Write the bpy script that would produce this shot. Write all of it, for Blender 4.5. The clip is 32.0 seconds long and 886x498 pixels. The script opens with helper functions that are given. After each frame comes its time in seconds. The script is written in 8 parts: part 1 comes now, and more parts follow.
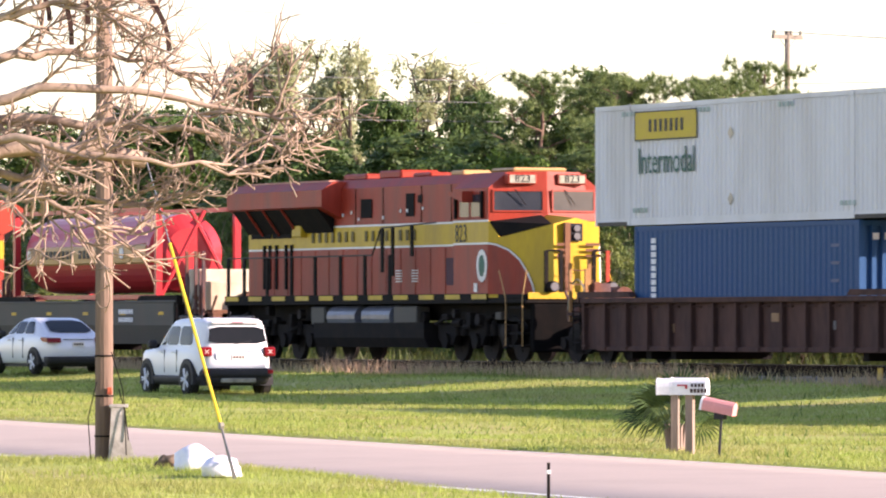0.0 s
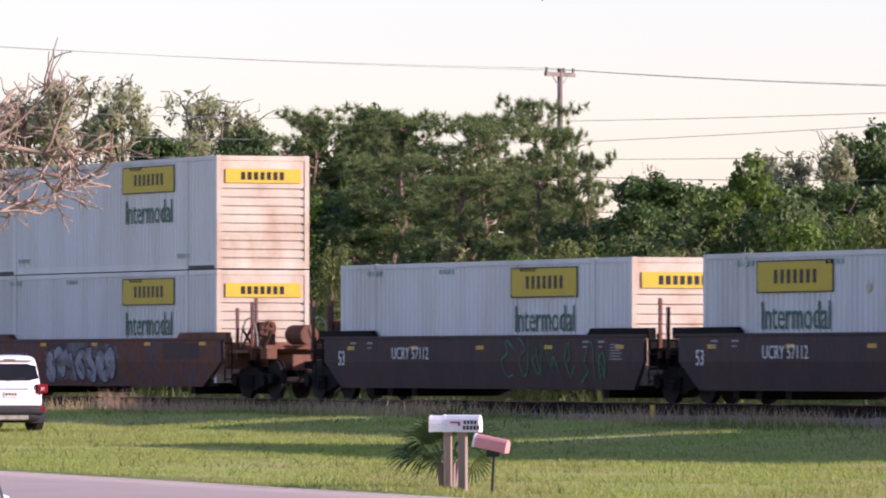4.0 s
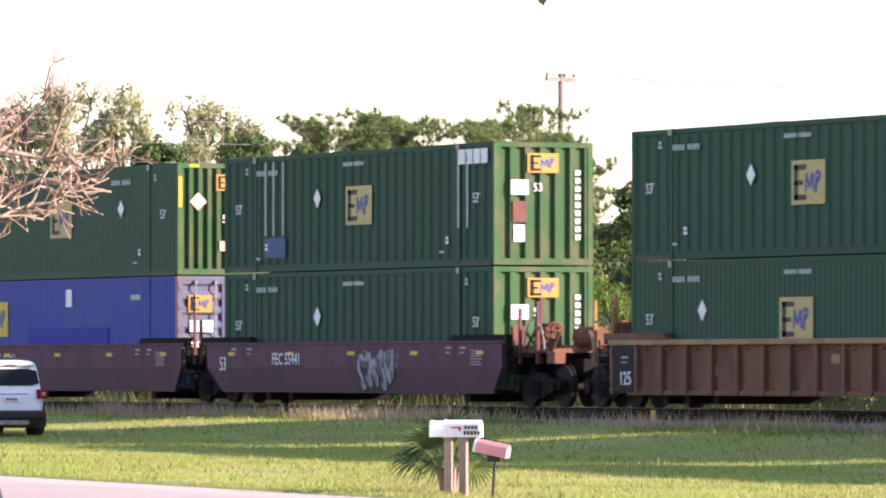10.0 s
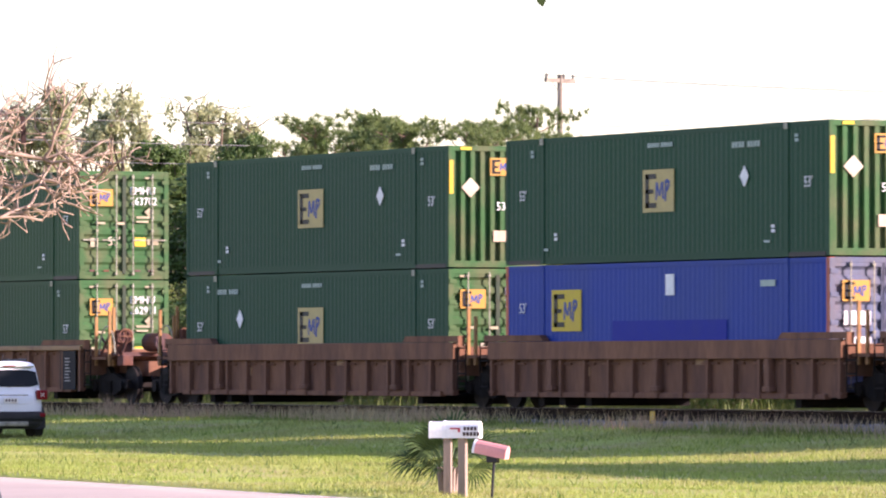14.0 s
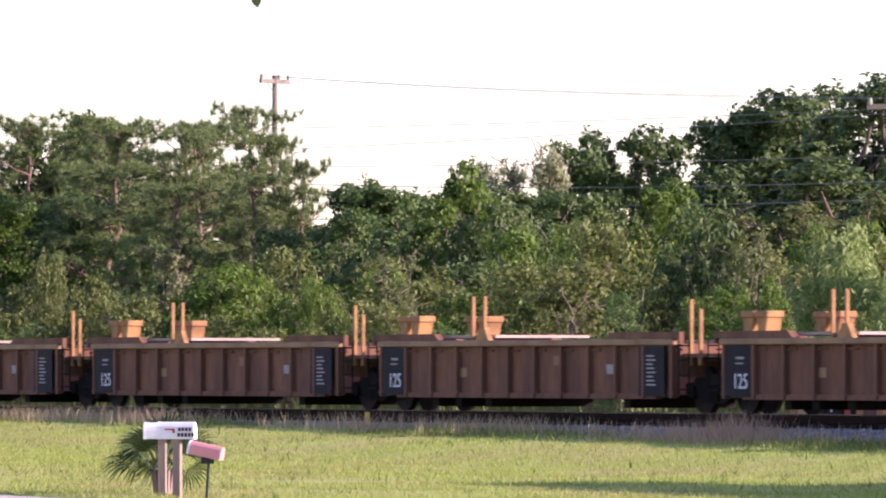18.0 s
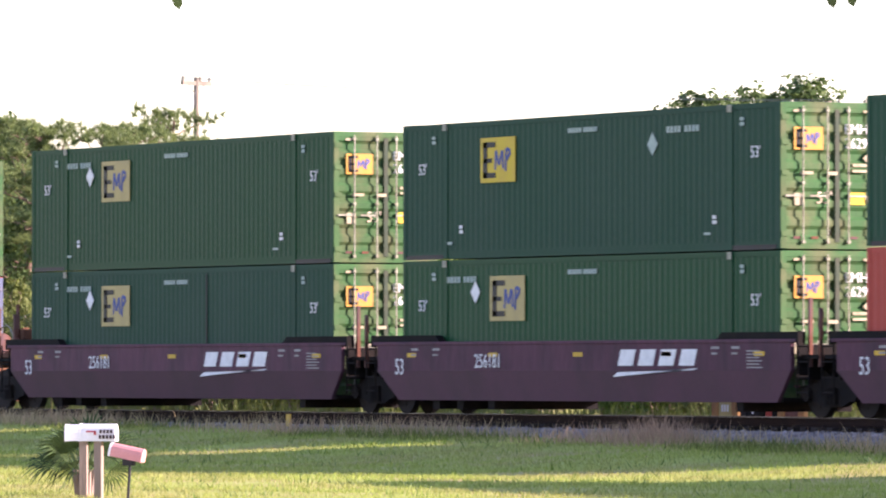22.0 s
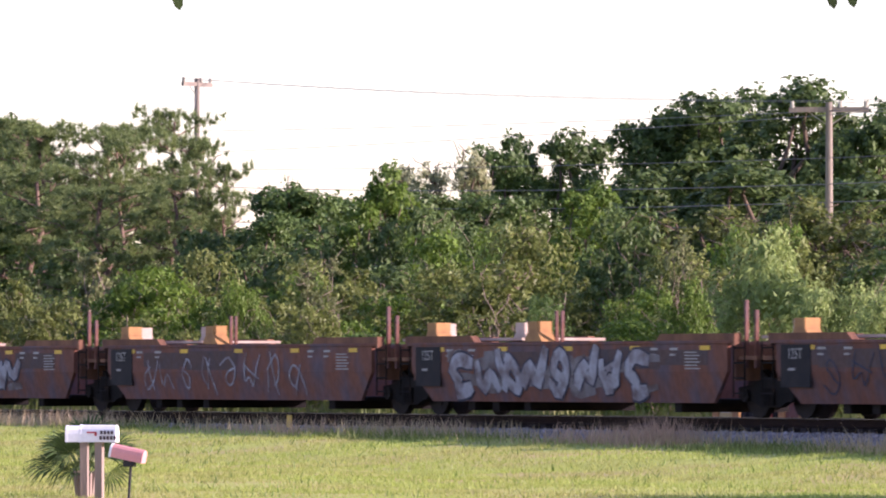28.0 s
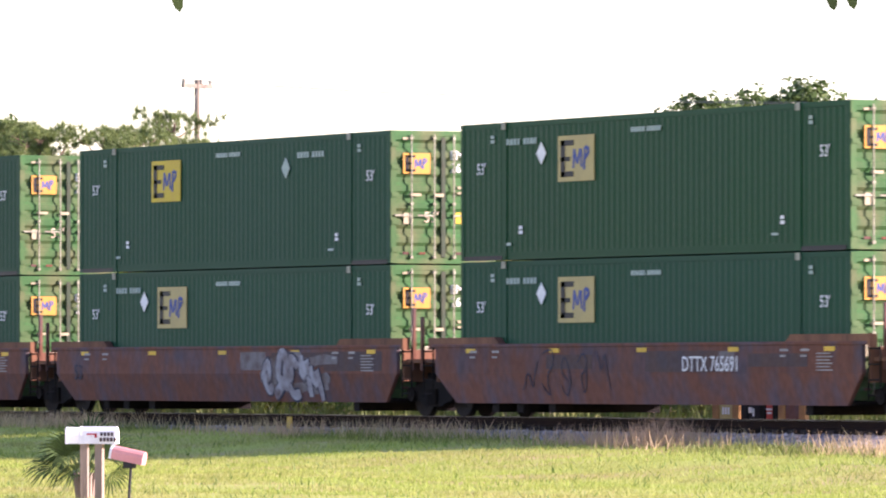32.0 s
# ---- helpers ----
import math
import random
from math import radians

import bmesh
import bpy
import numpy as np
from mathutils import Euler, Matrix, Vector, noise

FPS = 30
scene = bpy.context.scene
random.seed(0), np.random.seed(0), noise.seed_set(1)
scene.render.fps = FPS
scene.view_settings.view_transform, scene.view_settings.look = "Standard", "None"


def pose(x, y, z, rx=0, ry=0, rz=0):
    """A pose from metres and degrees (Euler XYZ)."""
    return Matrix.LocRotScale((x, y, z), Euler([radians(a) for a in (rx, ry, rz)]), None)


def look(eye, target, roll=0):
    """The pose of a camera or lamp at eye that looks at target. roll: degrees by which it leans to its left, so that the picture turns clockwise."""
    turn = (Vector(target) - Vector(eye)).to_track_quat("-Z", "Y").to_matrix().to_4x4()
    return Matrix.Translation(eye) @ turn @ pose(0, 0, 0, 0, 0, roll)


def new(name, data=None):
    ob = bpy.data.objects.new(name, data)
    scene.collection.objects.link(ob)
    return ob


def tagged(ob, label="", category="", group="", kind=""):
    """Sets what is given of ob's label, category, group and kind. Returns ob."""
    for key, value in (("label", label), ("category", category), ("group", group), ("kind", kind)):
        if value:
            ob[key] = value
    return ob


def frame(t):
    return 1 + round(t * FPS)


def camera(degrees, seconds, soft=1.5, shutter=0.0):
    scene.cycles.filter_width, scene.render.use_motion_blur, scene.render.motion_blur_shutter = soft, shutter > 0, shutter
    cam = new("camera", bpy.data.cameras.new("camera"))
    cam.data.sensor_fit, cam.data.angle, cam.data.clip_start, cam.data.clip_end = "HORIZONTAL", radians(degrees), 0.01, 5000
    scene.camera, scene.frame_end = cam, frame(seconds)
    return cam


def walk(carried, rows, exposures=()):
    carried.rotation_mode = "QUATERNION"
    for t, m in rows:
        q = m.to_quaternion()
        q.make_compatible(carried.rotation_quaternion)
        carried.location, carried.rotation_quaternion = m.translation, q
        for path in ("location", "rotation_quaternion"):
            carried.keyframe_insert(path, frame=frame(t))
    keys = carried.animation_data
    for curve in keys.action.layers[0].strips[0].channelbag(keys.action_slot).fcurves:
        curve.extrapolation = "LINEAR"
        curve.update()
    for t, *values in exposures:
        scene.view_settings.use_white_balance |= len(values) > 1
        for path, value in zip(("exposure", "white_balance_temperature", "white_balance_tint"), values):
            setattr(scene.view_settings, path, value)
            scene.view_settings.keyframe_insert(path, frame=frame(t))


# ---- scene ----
# The tripod stands still beside the line and pans; z = 0 is the top of the rail, x runs along the track.
EYE_Z = 0.88
cam = camera(7.14, 32.0, soft=2.0, shutter=0.12)
PAN = [(0.0, 67.139, 0.629), (0.5, 66.851, 0.632), (1.0, 66.134, 0.692), (1.5, 65.993, 0.814), (2.0, 65.882, 0.87),
       (2.5, 65.6, 0.861), (3.0, 65.419, 0.901), (3.5, 65.306, 0.924), (5.5, 65.32, 0.945), (7.0, 65.322, 0.953),
       (9.5, 65.313, 0.967), (13.0, 65.31, 0.979), (14.0, 65.306, 0.978), (14.5, 65.278, 0.969), (15.0, 64.764, 0.98),
       (15.5, 64.547, 0.972), (17.5, 63.266, 0.981), (18.0, 63.005, 0.985), (18.5, 62.64, 0.99), (19.0, 62.629, 0.999),
       (19.5, 62.415, 0.997), (20.0, 62.371, 1.001), (26.5, 62.376, 1.006), (32.0, 62.378, 1.023)]
EXPOSURES = [(t, e + 1.47, k, g) for t, e, k, g in ((0.0, 0.12, 6450, 32), (1.0, 0.02, 6400, 33), (2.0, -0.08, 6250, 36), (3.0, -0.62, 6000, 42), (6.0, -0.65, 5650, 40), (7.0, -0.55, 5750, 42), (8.0, 0.25, 6200, 38), (9.0, 0.33, 6200, 37), (10.0, 0.26, 6200, 38), (11.0, 0.16, 6150, 40), (12.0, 0.10, 6150, 40), (13.0, 0.16, 6150, 40), (14.0, 0.2, 6150, 40), (15.0, 0.25, 6200, 39), (17.5, -0.1, 5900, 46), (19.4, -0.1, 5900, 46), (20.0, -0.2, 6000, 44), (20.5, -0.1, 6100, 43), (21.2, 0.1, 6150, 42), (22.0, 0.45, 6200, 40), (23.0, 0.62, 6200, 40), (24.0, 0.2, 6200, 41), (25.0, 0.38, 6200, 40), (26.0, 0.5, 6200, 40), (28.5, -0.1, 5900, 46), (29.2, -0.1, 5900, 46), (30.0, -0.22, 6000, 44), (31.0, 0.25, 6150, 40), (32.0, 0.4, 6150, 40))]
walk(cam, [(t, pose(0, 0, EYE_Z, 90 + p, 0, y)) for t, y, p in PAN], EXPOSURES)

# ---- light ----
SUN_ELEV, SUN_AZ = 18.0, 52.0          # degrees; azimuth from +x (up the track) towards +y (the wood)
world = bpy.data.worlds.new("sky")
scene.world = world
world.use_nodes = True
nt = world.node_tree
sky = nt.nodes.new("ShaderNodeTexSky")
sky.sky_type, sky.sun_disc = "NISHITA", False
sky.sun_elevation, sky.sun_rotation = radians(SUN_ELEV), radians(90 - SUN_AZ)
sky.air_density, sky.dust_density, sky.ozone_density = 1.0, 0.4, 1.0
nt.links.new(sky.outputs[0], nt.nodes["Background"].inputs[0])
nt.nodes["Background"].inputs[1].default_value = 0.108
sun_data = bpy.data.lights.new("sun", "SUN")
sun_data.energy, sun_data.angle, sun_data.color = 4.6, radians(0.6), (1.0, 0.86, 0.68)
sun = new("sun", sun_data)
ce, se = math.cos(radians(SUN_ELEV)), math.sin(radians(SUN_ELEV))
sun.matrix_world = look((60 * ce * math.cos(radians(SUN_AZ)), 60 * ce * math.sin(radians(SUN_AZ)), 60 * se), (0, 0, 0))


# ---- materials ----
def mat(name, col, rough=0.6, metal=0.0, col2=None, scale=1.2, amount=0.45, fine=22.0, fine_amt=0.12, bump=0.15,
        vary=0.0, streak=1.0, island=0.0, spec=0.2):
    """A painted or natural surface: two colours mixed by a broad stain, a fine grain on top, a bump and a tone per object."""
    m = bpy.data.materials.new(name)
    m.use_nodes = True
    n, ln = m.node_tree.nodes, m.node_tree.links
    b = n["Principled BSDF"]
    b.inputs["Roughness"].default_value, b.inputs["Metallic"].default_value = rough, metal
    b.inputs["Specular IOR Level"].default_value = spec
    tc, mp = n.new("ShaderNodeTexCoord"), n.new("ShaderNodeMapping")
    mp.inputs["Scale"].default_value = (1, 1, streak)
    ln.new(tc.outputs["Object"], mp.inputs["Vector"])
    a, c = n.new("ShaderNodeTexNoise"), n.new("ShaderNodeTexNoise")
    for q, s, d in ((a, scale, 5), (c, fine, 3)):
        q.inputs["Scale"].default_value, q.inputs["Detail"].default_value = s, d
        ln.new(mp.outputs[0], q.inputs["Vector"])
    ramp = n.new("ShaderNodeMapRange")
    ramp.inputs[1].default_value, ramp.inputs[2].default_value, ramp.inputs[4].default_value = 0.42, 0.72, amount
    ln.new(a.outputs["Fac"], ramp.inputs[0])
    mix = n.new("ShaderNodeMixRGB")
    mix.inputs[1].default_value = (*col, 1)
    mix.inputs[2].default_value = (*(col2 or tuple(v * 0.55 for v in col)), 1)
    ln.new(ramp.outputs[0], mix.inputs[0])
    hsv = n.new("ShaderNodeHueSaturation")
    ln.new(mix.outputs[0], hsv.inputs["Color"])
    val = n.new("ShaderNodeMapRange")
    val.inputs[3].default_value, val.inputs[4].default_value = 1 - fine_amt, 1 + fine_amt
    ln.new(c.outputs["Fac"], val.inputs[0])
    out = val.outputs[0]
    if vary or island:
        src = n.new("ShaderNodeNewGeometry").outputs["Random Per Island"] if island else n.new("ShaderNodeObjectInfo").outputs["Random"]
        r = n.new("ShaderNodeMapRange")
        r.inputs[3].default_value, r.inputs[4].default_value = 1 - (vary or island), 1 + (vary or island)
        ln.new(src, r.inputs[0])
        mul = n.new("ShaderNodeMath")
        mul.operation = "MULTIPLY"
        ln.new(out, mul.inputs[0]), ln.new(r.outputs[0], mul.inputs[1])
        out = mul.outputs[0]
    ln.new(out, hsv.inputs["Value"])
    ln.new(hsv.outputs[0], b.inputs["Base Color"])
    if bump:
        bp = n.new("ShaderNodeBump")
        bp.inputs["Strength"].default_value, bp.inputs["Distance"].default_value = bump, 0.02
        ln.new(c.outputs["Fac"], bp.inputs["Height"])
        ln.new(bp.outputs[0], b.inputs["Normal"])
    return m


def leafy(name, col, col2, trans=0.48, island=0.25, vary=0.12):
    """Foliage: two greens by a tone per leaf, and some light let through."""
    m = mat(name, col, 0.55, 0, col2, 0.35, 0.9, 8, 0.15, 0, vary if not island else 0, 1, island, 0.3)
    n, ln = m.node_tree.nodes, m.node_tree.links
    b = n["Principled BSDF"]
    src = b.inputs["Base Color"].links[0].from_socket
    t, ad = n.new("ShaderNodeBsdfTranslucent"), n.new("ShaderNodeMixShader")
    ad.inputs[0].default_value = trans
    ln.new(src, t.inputs["Color"])
    ln.new(b.outputs[0], ad.inputs[1]), ln.new(t.outputs[0], ad.inputs[2])
    ln.new(ad.outputs[0], n["Material Output"].inputs[0])
    return m


M_GREEN = mat("green container paint", (0.010, 0.056, 0.029), 0.55, 0, (0.017, 0.060, 0.038), 0.5, 0.5, 14, 0.1, 0.06, 0.07, 0.3, spec=0.10)
M_GREENS = mat("fresh green container paint", (0.006, 0.056, 0.021), 0.5, 0, (0.009, 0.050, 0.024), 0.5, 0.4, 14, 0.08, 0.05, 0.07, 0.3, spec=0.10)
M_GREENF = mat("faded green container paint", (0.016, 0.060, 0.036), 0.6, 0, (0.026, 0.064, 0.044), 0.5, 0.6, 14, 0.12, 0.06, 0.07, 0.3, spec=0.10)
# Lighter copy of the container green: sunlight on the ends is in the colour.
M_GREENLIT = mat("sunlit green end paint with brown grime", (0.036, 0.105, 0.036), 0.55, 0, (0.125, 0.115, 0.062), 1.6, 0.85, 14, 0.15, 0.06, 0.1, 0.7, spec=0.1)
M_WHITE = mat("white container paint", (0.67, 0.665, 0.665), 0.55, 0, (0.52, 0.49, 0.45), 0.7, 0.65, 9, 0.06, 0.05, 0.06, 0.22, spec=0.12)
M_CREAM = mat("soiled white door paint", (0.53, 0.475, 0.365), 0.65, 0, (0.32, 0.19, 0.10), 1.1, 0.7, 9, 0.08, 0.05, 0.06, 0.7)
M_BLUE = mat("navy blue container paint", (0.017, 0.068, 0.175), 0.5, 0, (0.028, 0.080, 0.165), 0.5, 0.5, 12, 0.1, 0.06, 0.05, 0.3, spec=0.1)
M_ROYAL = mat("royal blue container paint", (0.018, 0.048, 0.26), 0.55, 0, (0.035, 0.06, 0.20), 0.5, 0.6, 12, 0.1, 0.06, 0.06, 0.3, spec=0.1)
M_BLUEEND = mat("greyed pale blue door paint", (0.085, 0.105, 0.175), 0.6, 0, (0.13, 0.11, 0.10), 1.2, 0.7, 12, 0.15, 0.06, 0.08, 0.6)
M_ROYALP = mat("fresh blue repaint", (0.013, 0.026, 0.25), 0.55, 0, (0.02, 0.035, 0.22), 2, 0.5, spec=0.06)
M_RED = mat("faded red container paint", (0.42, 0.066, 0.046), 0.55, 0, (0.34, 0.085, 0.065), 0.5, 0.5, 12, 0.1, 0.06, 0.06, 0.3, spec=0.1)
M_REDDARK = mat("dull dark red patch", (0.27, 0.075, 0.06), 0.6, 0, (0.2, 0.07, 0.06), 3, 0.6)
M_REDP = mat("fresh red repaint", (0.50, 0.035, 0.02), 0.55, 0, (0.44, 0.04, 0.03), 2, 0.5, spec=0.06)
M_POST = mat("orange red post paint", (0.45, 0.10, 0.05), 0.5)
M_YEL = mat("yellow panel", (0.52, 0.385, 0.025), 0.55, 0, (0.45, 0.29, 0.06), 3, 0.5)
M_BADGE = mat("sun-faded orange badge", (0.44, 0.24, 0.04), 0.6, 0, (0.34, 0.21, 0.08), 5, 0.7)
M_TAN = mat("faded yellow logo panel", (0.42, 0.33, 0.13), 0.55, 0, (0.30, 0.25, 0.12), 3, 0.5)
M_BUFFEND = mat("soiled buff sticker", (0.36, 0.33, 0.22), 0.6, 0, (0.22, 0.17, 0.10), 5, 0.7)
M_TENDERG = mat("grey-green door post paint", (0.030, 0.050, 0.030), 0.6, 0, (0.05, 0.045, 0.03), 3, 0.6)
M_BLACK = mat("black marking", (0.012, 0.012, 0.015), 0.5)
M_LBLUE = mat("blue marking", (0.045, 0.075, 0.26), 0.6, 0, (0.12, 0.12, 0.20), 5, 0.7)
M_DGREEN = mat("dark green lettering", (0.012, 0.10, 0.07), 0.5)
M_MARK = mat("white marking", (0.72, 0.72, 0.72), 0.6, 0, (0.5, 0.5, 0.5), 4, 0.5)
M_GMARK = mat("dulled grey marking", (0.34, 0.42, 0.38), 0.6, 0, (0.2, 0.28, 0.24), 6, 0.6)
M_STEEL = mat("dull galvanised steel", (0.30, 0.30, 0.24), 0.6, 0.2, (0.12, 0.10, 0.07), 5, 0.7)
M_DARK = mat("grimy black steel", (0.010, 0.009, 0.009), 0.8, 0.0, (0.022, 0.016, 0.012), 3, 0.6, 20, 0.2, 0.2, spec=0.08)
M_WHEEL = mat("worn wheel steel", (0.014, 0.011, 0.010), 0.8, 0.0, (0.026, 0.018, 0.014), 4, 0.6)
M_BROWND = mat("sooty dark brown car paint", (0.085, 0.045, 0.036), 0.75, 0, (0.045, 0.028, 0.026), 1.4, 0.95, 9, 0.32, 0.15, 0.12, 0.3, spec=0.07)
M_BROWN = mat("weathered brown car paint", (0.190, 0.094, 0.056), 0.75, 0, (0.095, 0.050, 0.040), 1.4, 0.95, 9, 0.32, 0.15, 0.12, 0.3, spec=0.07)
M_TOPB = mat("sun bleached tan chord paint", (0.30, 0.18, 0.09), 0.65, 0, (0.16, 0.08, 0.05), 1.2, 0.7, 16, 0.15, 0.15)
M_PURP = mat("maroon car paint", (0.098, 0.040, 0.060), 0.6, 0, (0.055, 0.032, 0.042), 1.3, 0.9, 9, 0.28, 0.1, 0.1, 0.3, spec=0.08)
# Darker copy of the maroon: shade on the downward-facing skirt is in the colour.
M_PURPSHADE = mat("shaded maroon slope paint", (0.080, 0.034, 0.050), 0.6, 0, (0.05, 0.03, 0.034), 0.9, 0.6, 16, 0.12, 0.1, 0.1, 0.5)
M_GREYB = mat("dark grey brown car paint", (0.062, 0.044, 0.046), 0.65, 0, (0.085, 0.052, 0.046), 1.3, 0.8, 9, 0.22, 0.1, 0.1, 0.35, spec=0.08)
M_GREYM = mat("faded pale stencil paint", (0.30, 0.29, 0.28), 0.6, 0, (0.16, 0.14, 0.13), 6, 0.7)
M_PANEL = mat("black stencil panel", (0.014, 0.014, 0.018), 0.6, 0, (0.03, 0.025, 0.025), 3, 0.6, spec=0.06)
M_RUST = mat("rust brown car paint", (0.150, 0.066, 0.046), 0.75, 0, (0.085, 0.075, 0.092), 1.5, 1.0, 7, 0.38, 0.15, 0.12, 0.7, spec=0.07)
M_ORANGE = mat("rusty orange bracket paint", (0.38, 0.205, 0.075), 0.75, 0, (0.15, 0.07, 0.045), 2, 0.8)
M_PALEDECK = mat("pale worn deck steel", (0.42, 0.34, 0.28), 0.7, 0, (0.25, 0.17, 0.12), 1.5, 0.7)
M_REFL = mat("yellow reflector tape", (0.62, 0.38, 0.03), 0.5)
M_TAG = mat("pale spray paint", (0.29, 0.29, 0.32), 0.75, 0, (0.12, 0.085, 0.085), 3.0, 1.0, 9, 0.3)
M_TAGD = mat("dark spray paint", (0.032, 0.034, 0.055), 0.7, 0, (0.055, 0.04, 0.05), 2.2, 0.8, 9, 0.2)
M_TAGW = mat("worn washed-out spray paint", (0.16, 0.145, 0.15), 0.75, 0, (0.09, 0.055, 0.045), 2.6, 1.0, 9, 0.3)
M_FIELD = mat("grey-brown repaint", (0.095, 0.062, 0.055), 0.75, 0, (0.07, 0.06, 0.068), 2.0, 1.0, 8, 0.35, spec=0.07)
M_TAGG = mat("green spray paint", (0.045, 0.19, 0.085), 0.7, 0, (0.05, 0.09, 0.06), 3, 1.0, 9, 0.3)
M_TAGP = mat("pink spray paint", (0.21, 0.055, 0.12), 0.7, 0, (0.10, 0.05, 0.06), 3, 1.0, 9, 0.3)


# ---- mesh helpers ----
def part(name, bm, material, parent=None, label=""):
    me = bpy.data.meshes.new(name)
    bm.to_mesh(me)
    bm.free()
    me.materials.append(material)
    return hang(name, me, parent, label)


def hang(name, me, parent=None, label="", at=None):
    ob = new(name, me)
    if parent is not None:
        ob.parent = parent
    if at is not None:
        ob.matrix_basis = at
    if label:
        ob["label"] = label
    return ob


def box(bm, x0, x1, y0, y1, z0, z1, bevel=0.0):
    r = bmesh.ops.create_cube(bm, size=1.0, matrix=Matrix.LocRotScale(((x0 + x1) / 2, (y0 + y1) / 2, (z0 + z1) / 2), None, (abs(x1 - x0), abs(y1 - y0), abs(z1 - z0))))
    if bevel:
        es = list({e for v in r["verts"] for e in v.link_edges})
        bmesh.ops.bevel(bm, geom=es, offset=bevel, segments=1, affect="EDGES")


def bar(bm, a, b, r, r2=None, seg=8):
    a, b = Vector(a), Vector(b)
    d = b - a
    m = Matrix.Translation((a + b) / 2) @ d.to_track_quat("Z", "Y").to_matrix().to_4x4()
    bmesh.ops.create_cone(bm, cap_ends=True, segments=seg, radius1=r, radius2=r if r2 is None else r2, depth=d.length, matrix=m)


def disc(bm, c, r, w, seg=20, axis="y"):
    h = Vector((0, w / 2, 0)) if axis == "y" else Vector((w / 2, 0, 0)) if axis == "x" else Vector((0, 0, w / 2))
    bar(bm, Vector(c) - h, Vector(c) + h, r, seg=seg)


def prism(bm, outline, y0, y1):
    """A solid from an (x, z) outline, drawn from y0 to y1."""
    a = [bm.verts.new((x, y0, z)) for x, z in outline]
    b = [bm.verts.new((x, y1, z)) for x, z in outline]
    fs = [bm.faces.new(a), bm.faces.new(b[::-1])]
    n = len(a)
    for i in range(n):
        fs.append(bm.faces.new((a[(i + 1) % n], a[i], b[i], b[(i + 1) % n])))
    bmesh.ops.recalc_face_normals(bm, faces=fs)


def strip_x(bm, outline, x0, x1):
    """A solid from a (y, z) outline, drawn along x."""
    a = [bm.verts.new((x0, y, z)) for y, z in outline]
    b = [bm.verts.new((x1, y, z)) for y, z in outline]
    fs = [bm.faces.new(a), bm.faces.new(b[::-1])]
    n = len(a)
    for i in range(n):
        fs.append(bm.faces.new((a[(i + 1) % n], a[i], b[i], b[(i + 1) % n])))
    bmesh.ops.recalc_face_normals(bm, faces=fs)


def sheet(bm, path, lo, hi, axis):
    """A folded sheet: path of (u, depth); axis 'x' runs along x and rises in z, 'y' along y and rises in z, 'z' rises in z and runs along y."""
    def put(u, d, w):
        return (u, d, w) if axis == "x" else (d, u, w) if axis == "y" else (d, w, u)
    a = [bm.verts.new(put(u, d, lo)) for u, d in path]
    b = [bm.verts.new(put(u, d, hi)) for u, d in path]
    fs = [bm.faces.new((a[i], a[i + 1], b[i + 1], b[i])) for i in range(len(a) - 1)]
    return fs


def folds(u0, u1, pitch, d0, depth, crest=0.35):
    """Points of a trapezoid corrugation from u0 to u1."""
    n = max(1, round((u1 - u0) / pitch))
    p = (u1 - u0) / n
    pts = [(u0, d0)]
    for i in range(n):
        a = u0 + i * p
        s = p * (1 - 2 * crest) / 2
        pts += [(a + p * crest / 2, d0), (a + p * crest / 2 + s, d0 + depth), (a + p - p * crest / 2 - s, d0 + depth), (a + p - p * crest / 2, d0)]
    pts.append((u1, d0))
    return pts


TEXTS = {}


def words(s, size, squeeze=1.0):
    """Lettering as a mesh in the x-z plane, read from -y, centred on its origin."""
    key = (s, size, squeeze)
    if key not in TEXTS:
        c = bpy.data.curves.new("letters", "FONT")
        c.body, c.size, c.extrude, c.align_x, c.align_y = s, size, 0.003, "CENTER", "CENTER"
        c.resolution_u = 2
        ob = new("letters", c)
        me = bpy.data.meshes.new_from_object(ob.evaluated_get(bpy.context.evaluated_depsgraph_get()))
        bpy.data.objects.remove(ob)
        me.transform(Matrix.Diagonal((squeeze, 1, 1, 1)))
        me.transform(Euler((radians(90), 0, 0)).to_matrix().to_4x4())
        me.materials.clear()
        TEXTS[key] = me
    return TEXTS[key]


def letter(s, size, material, parent, x, y, z, end=False, squeeze=1.0):
    me = words(s, size, squeeze).copy()
    me.materials.append(material)
    return hang("lettering", me, parent, "", pose(x, y, z, 0, 0, 90 if end else 0))


def plates(rects, y, material, parent, name="marking", end=False):
    """Flat painted plates, 6 mm thick: rects of (u0, u1, z0, z1) on a side (at y) or on an end (at x = y)."""
    if name in ("name_bar", "panel_border", "window_frame", "rust_patch", "repainted_patch", "label_plate") and len(rects) > 1:
        return [plates([r], y, material, parent, name, end) for r in rects]
    bm = bmesh.new()
    for u0, u1, z0, z1 in rects:
        box(bm, *((y - 0.006, y + 0.006, u0, u1) if end else (u0, u1, y - 0.006, y + 0.006)), z0, z1)
    ob = part(name, bm, material, parent)
    if len(rects) > 1:
        ob["kind"] = "stuff"
    return ob


def diamond(x, z, r, y, material, parent, end=False):
    bm = bmesh.new()
    o = [(-r, 0), (0, -r * 1.12 if not end else -r), (r, 0), (0, r * 1.12 if not end else r)]
    prism(bm, o, -0.006, 0.006)
    ob = part("placard", bm, material, parent)
    ob.matrix_basis = pose(y, x, z, 0, 0, 90) if end else pose(x, y, z)
    return ob


# ---- the ground ----
TRACK_Y = 71.8


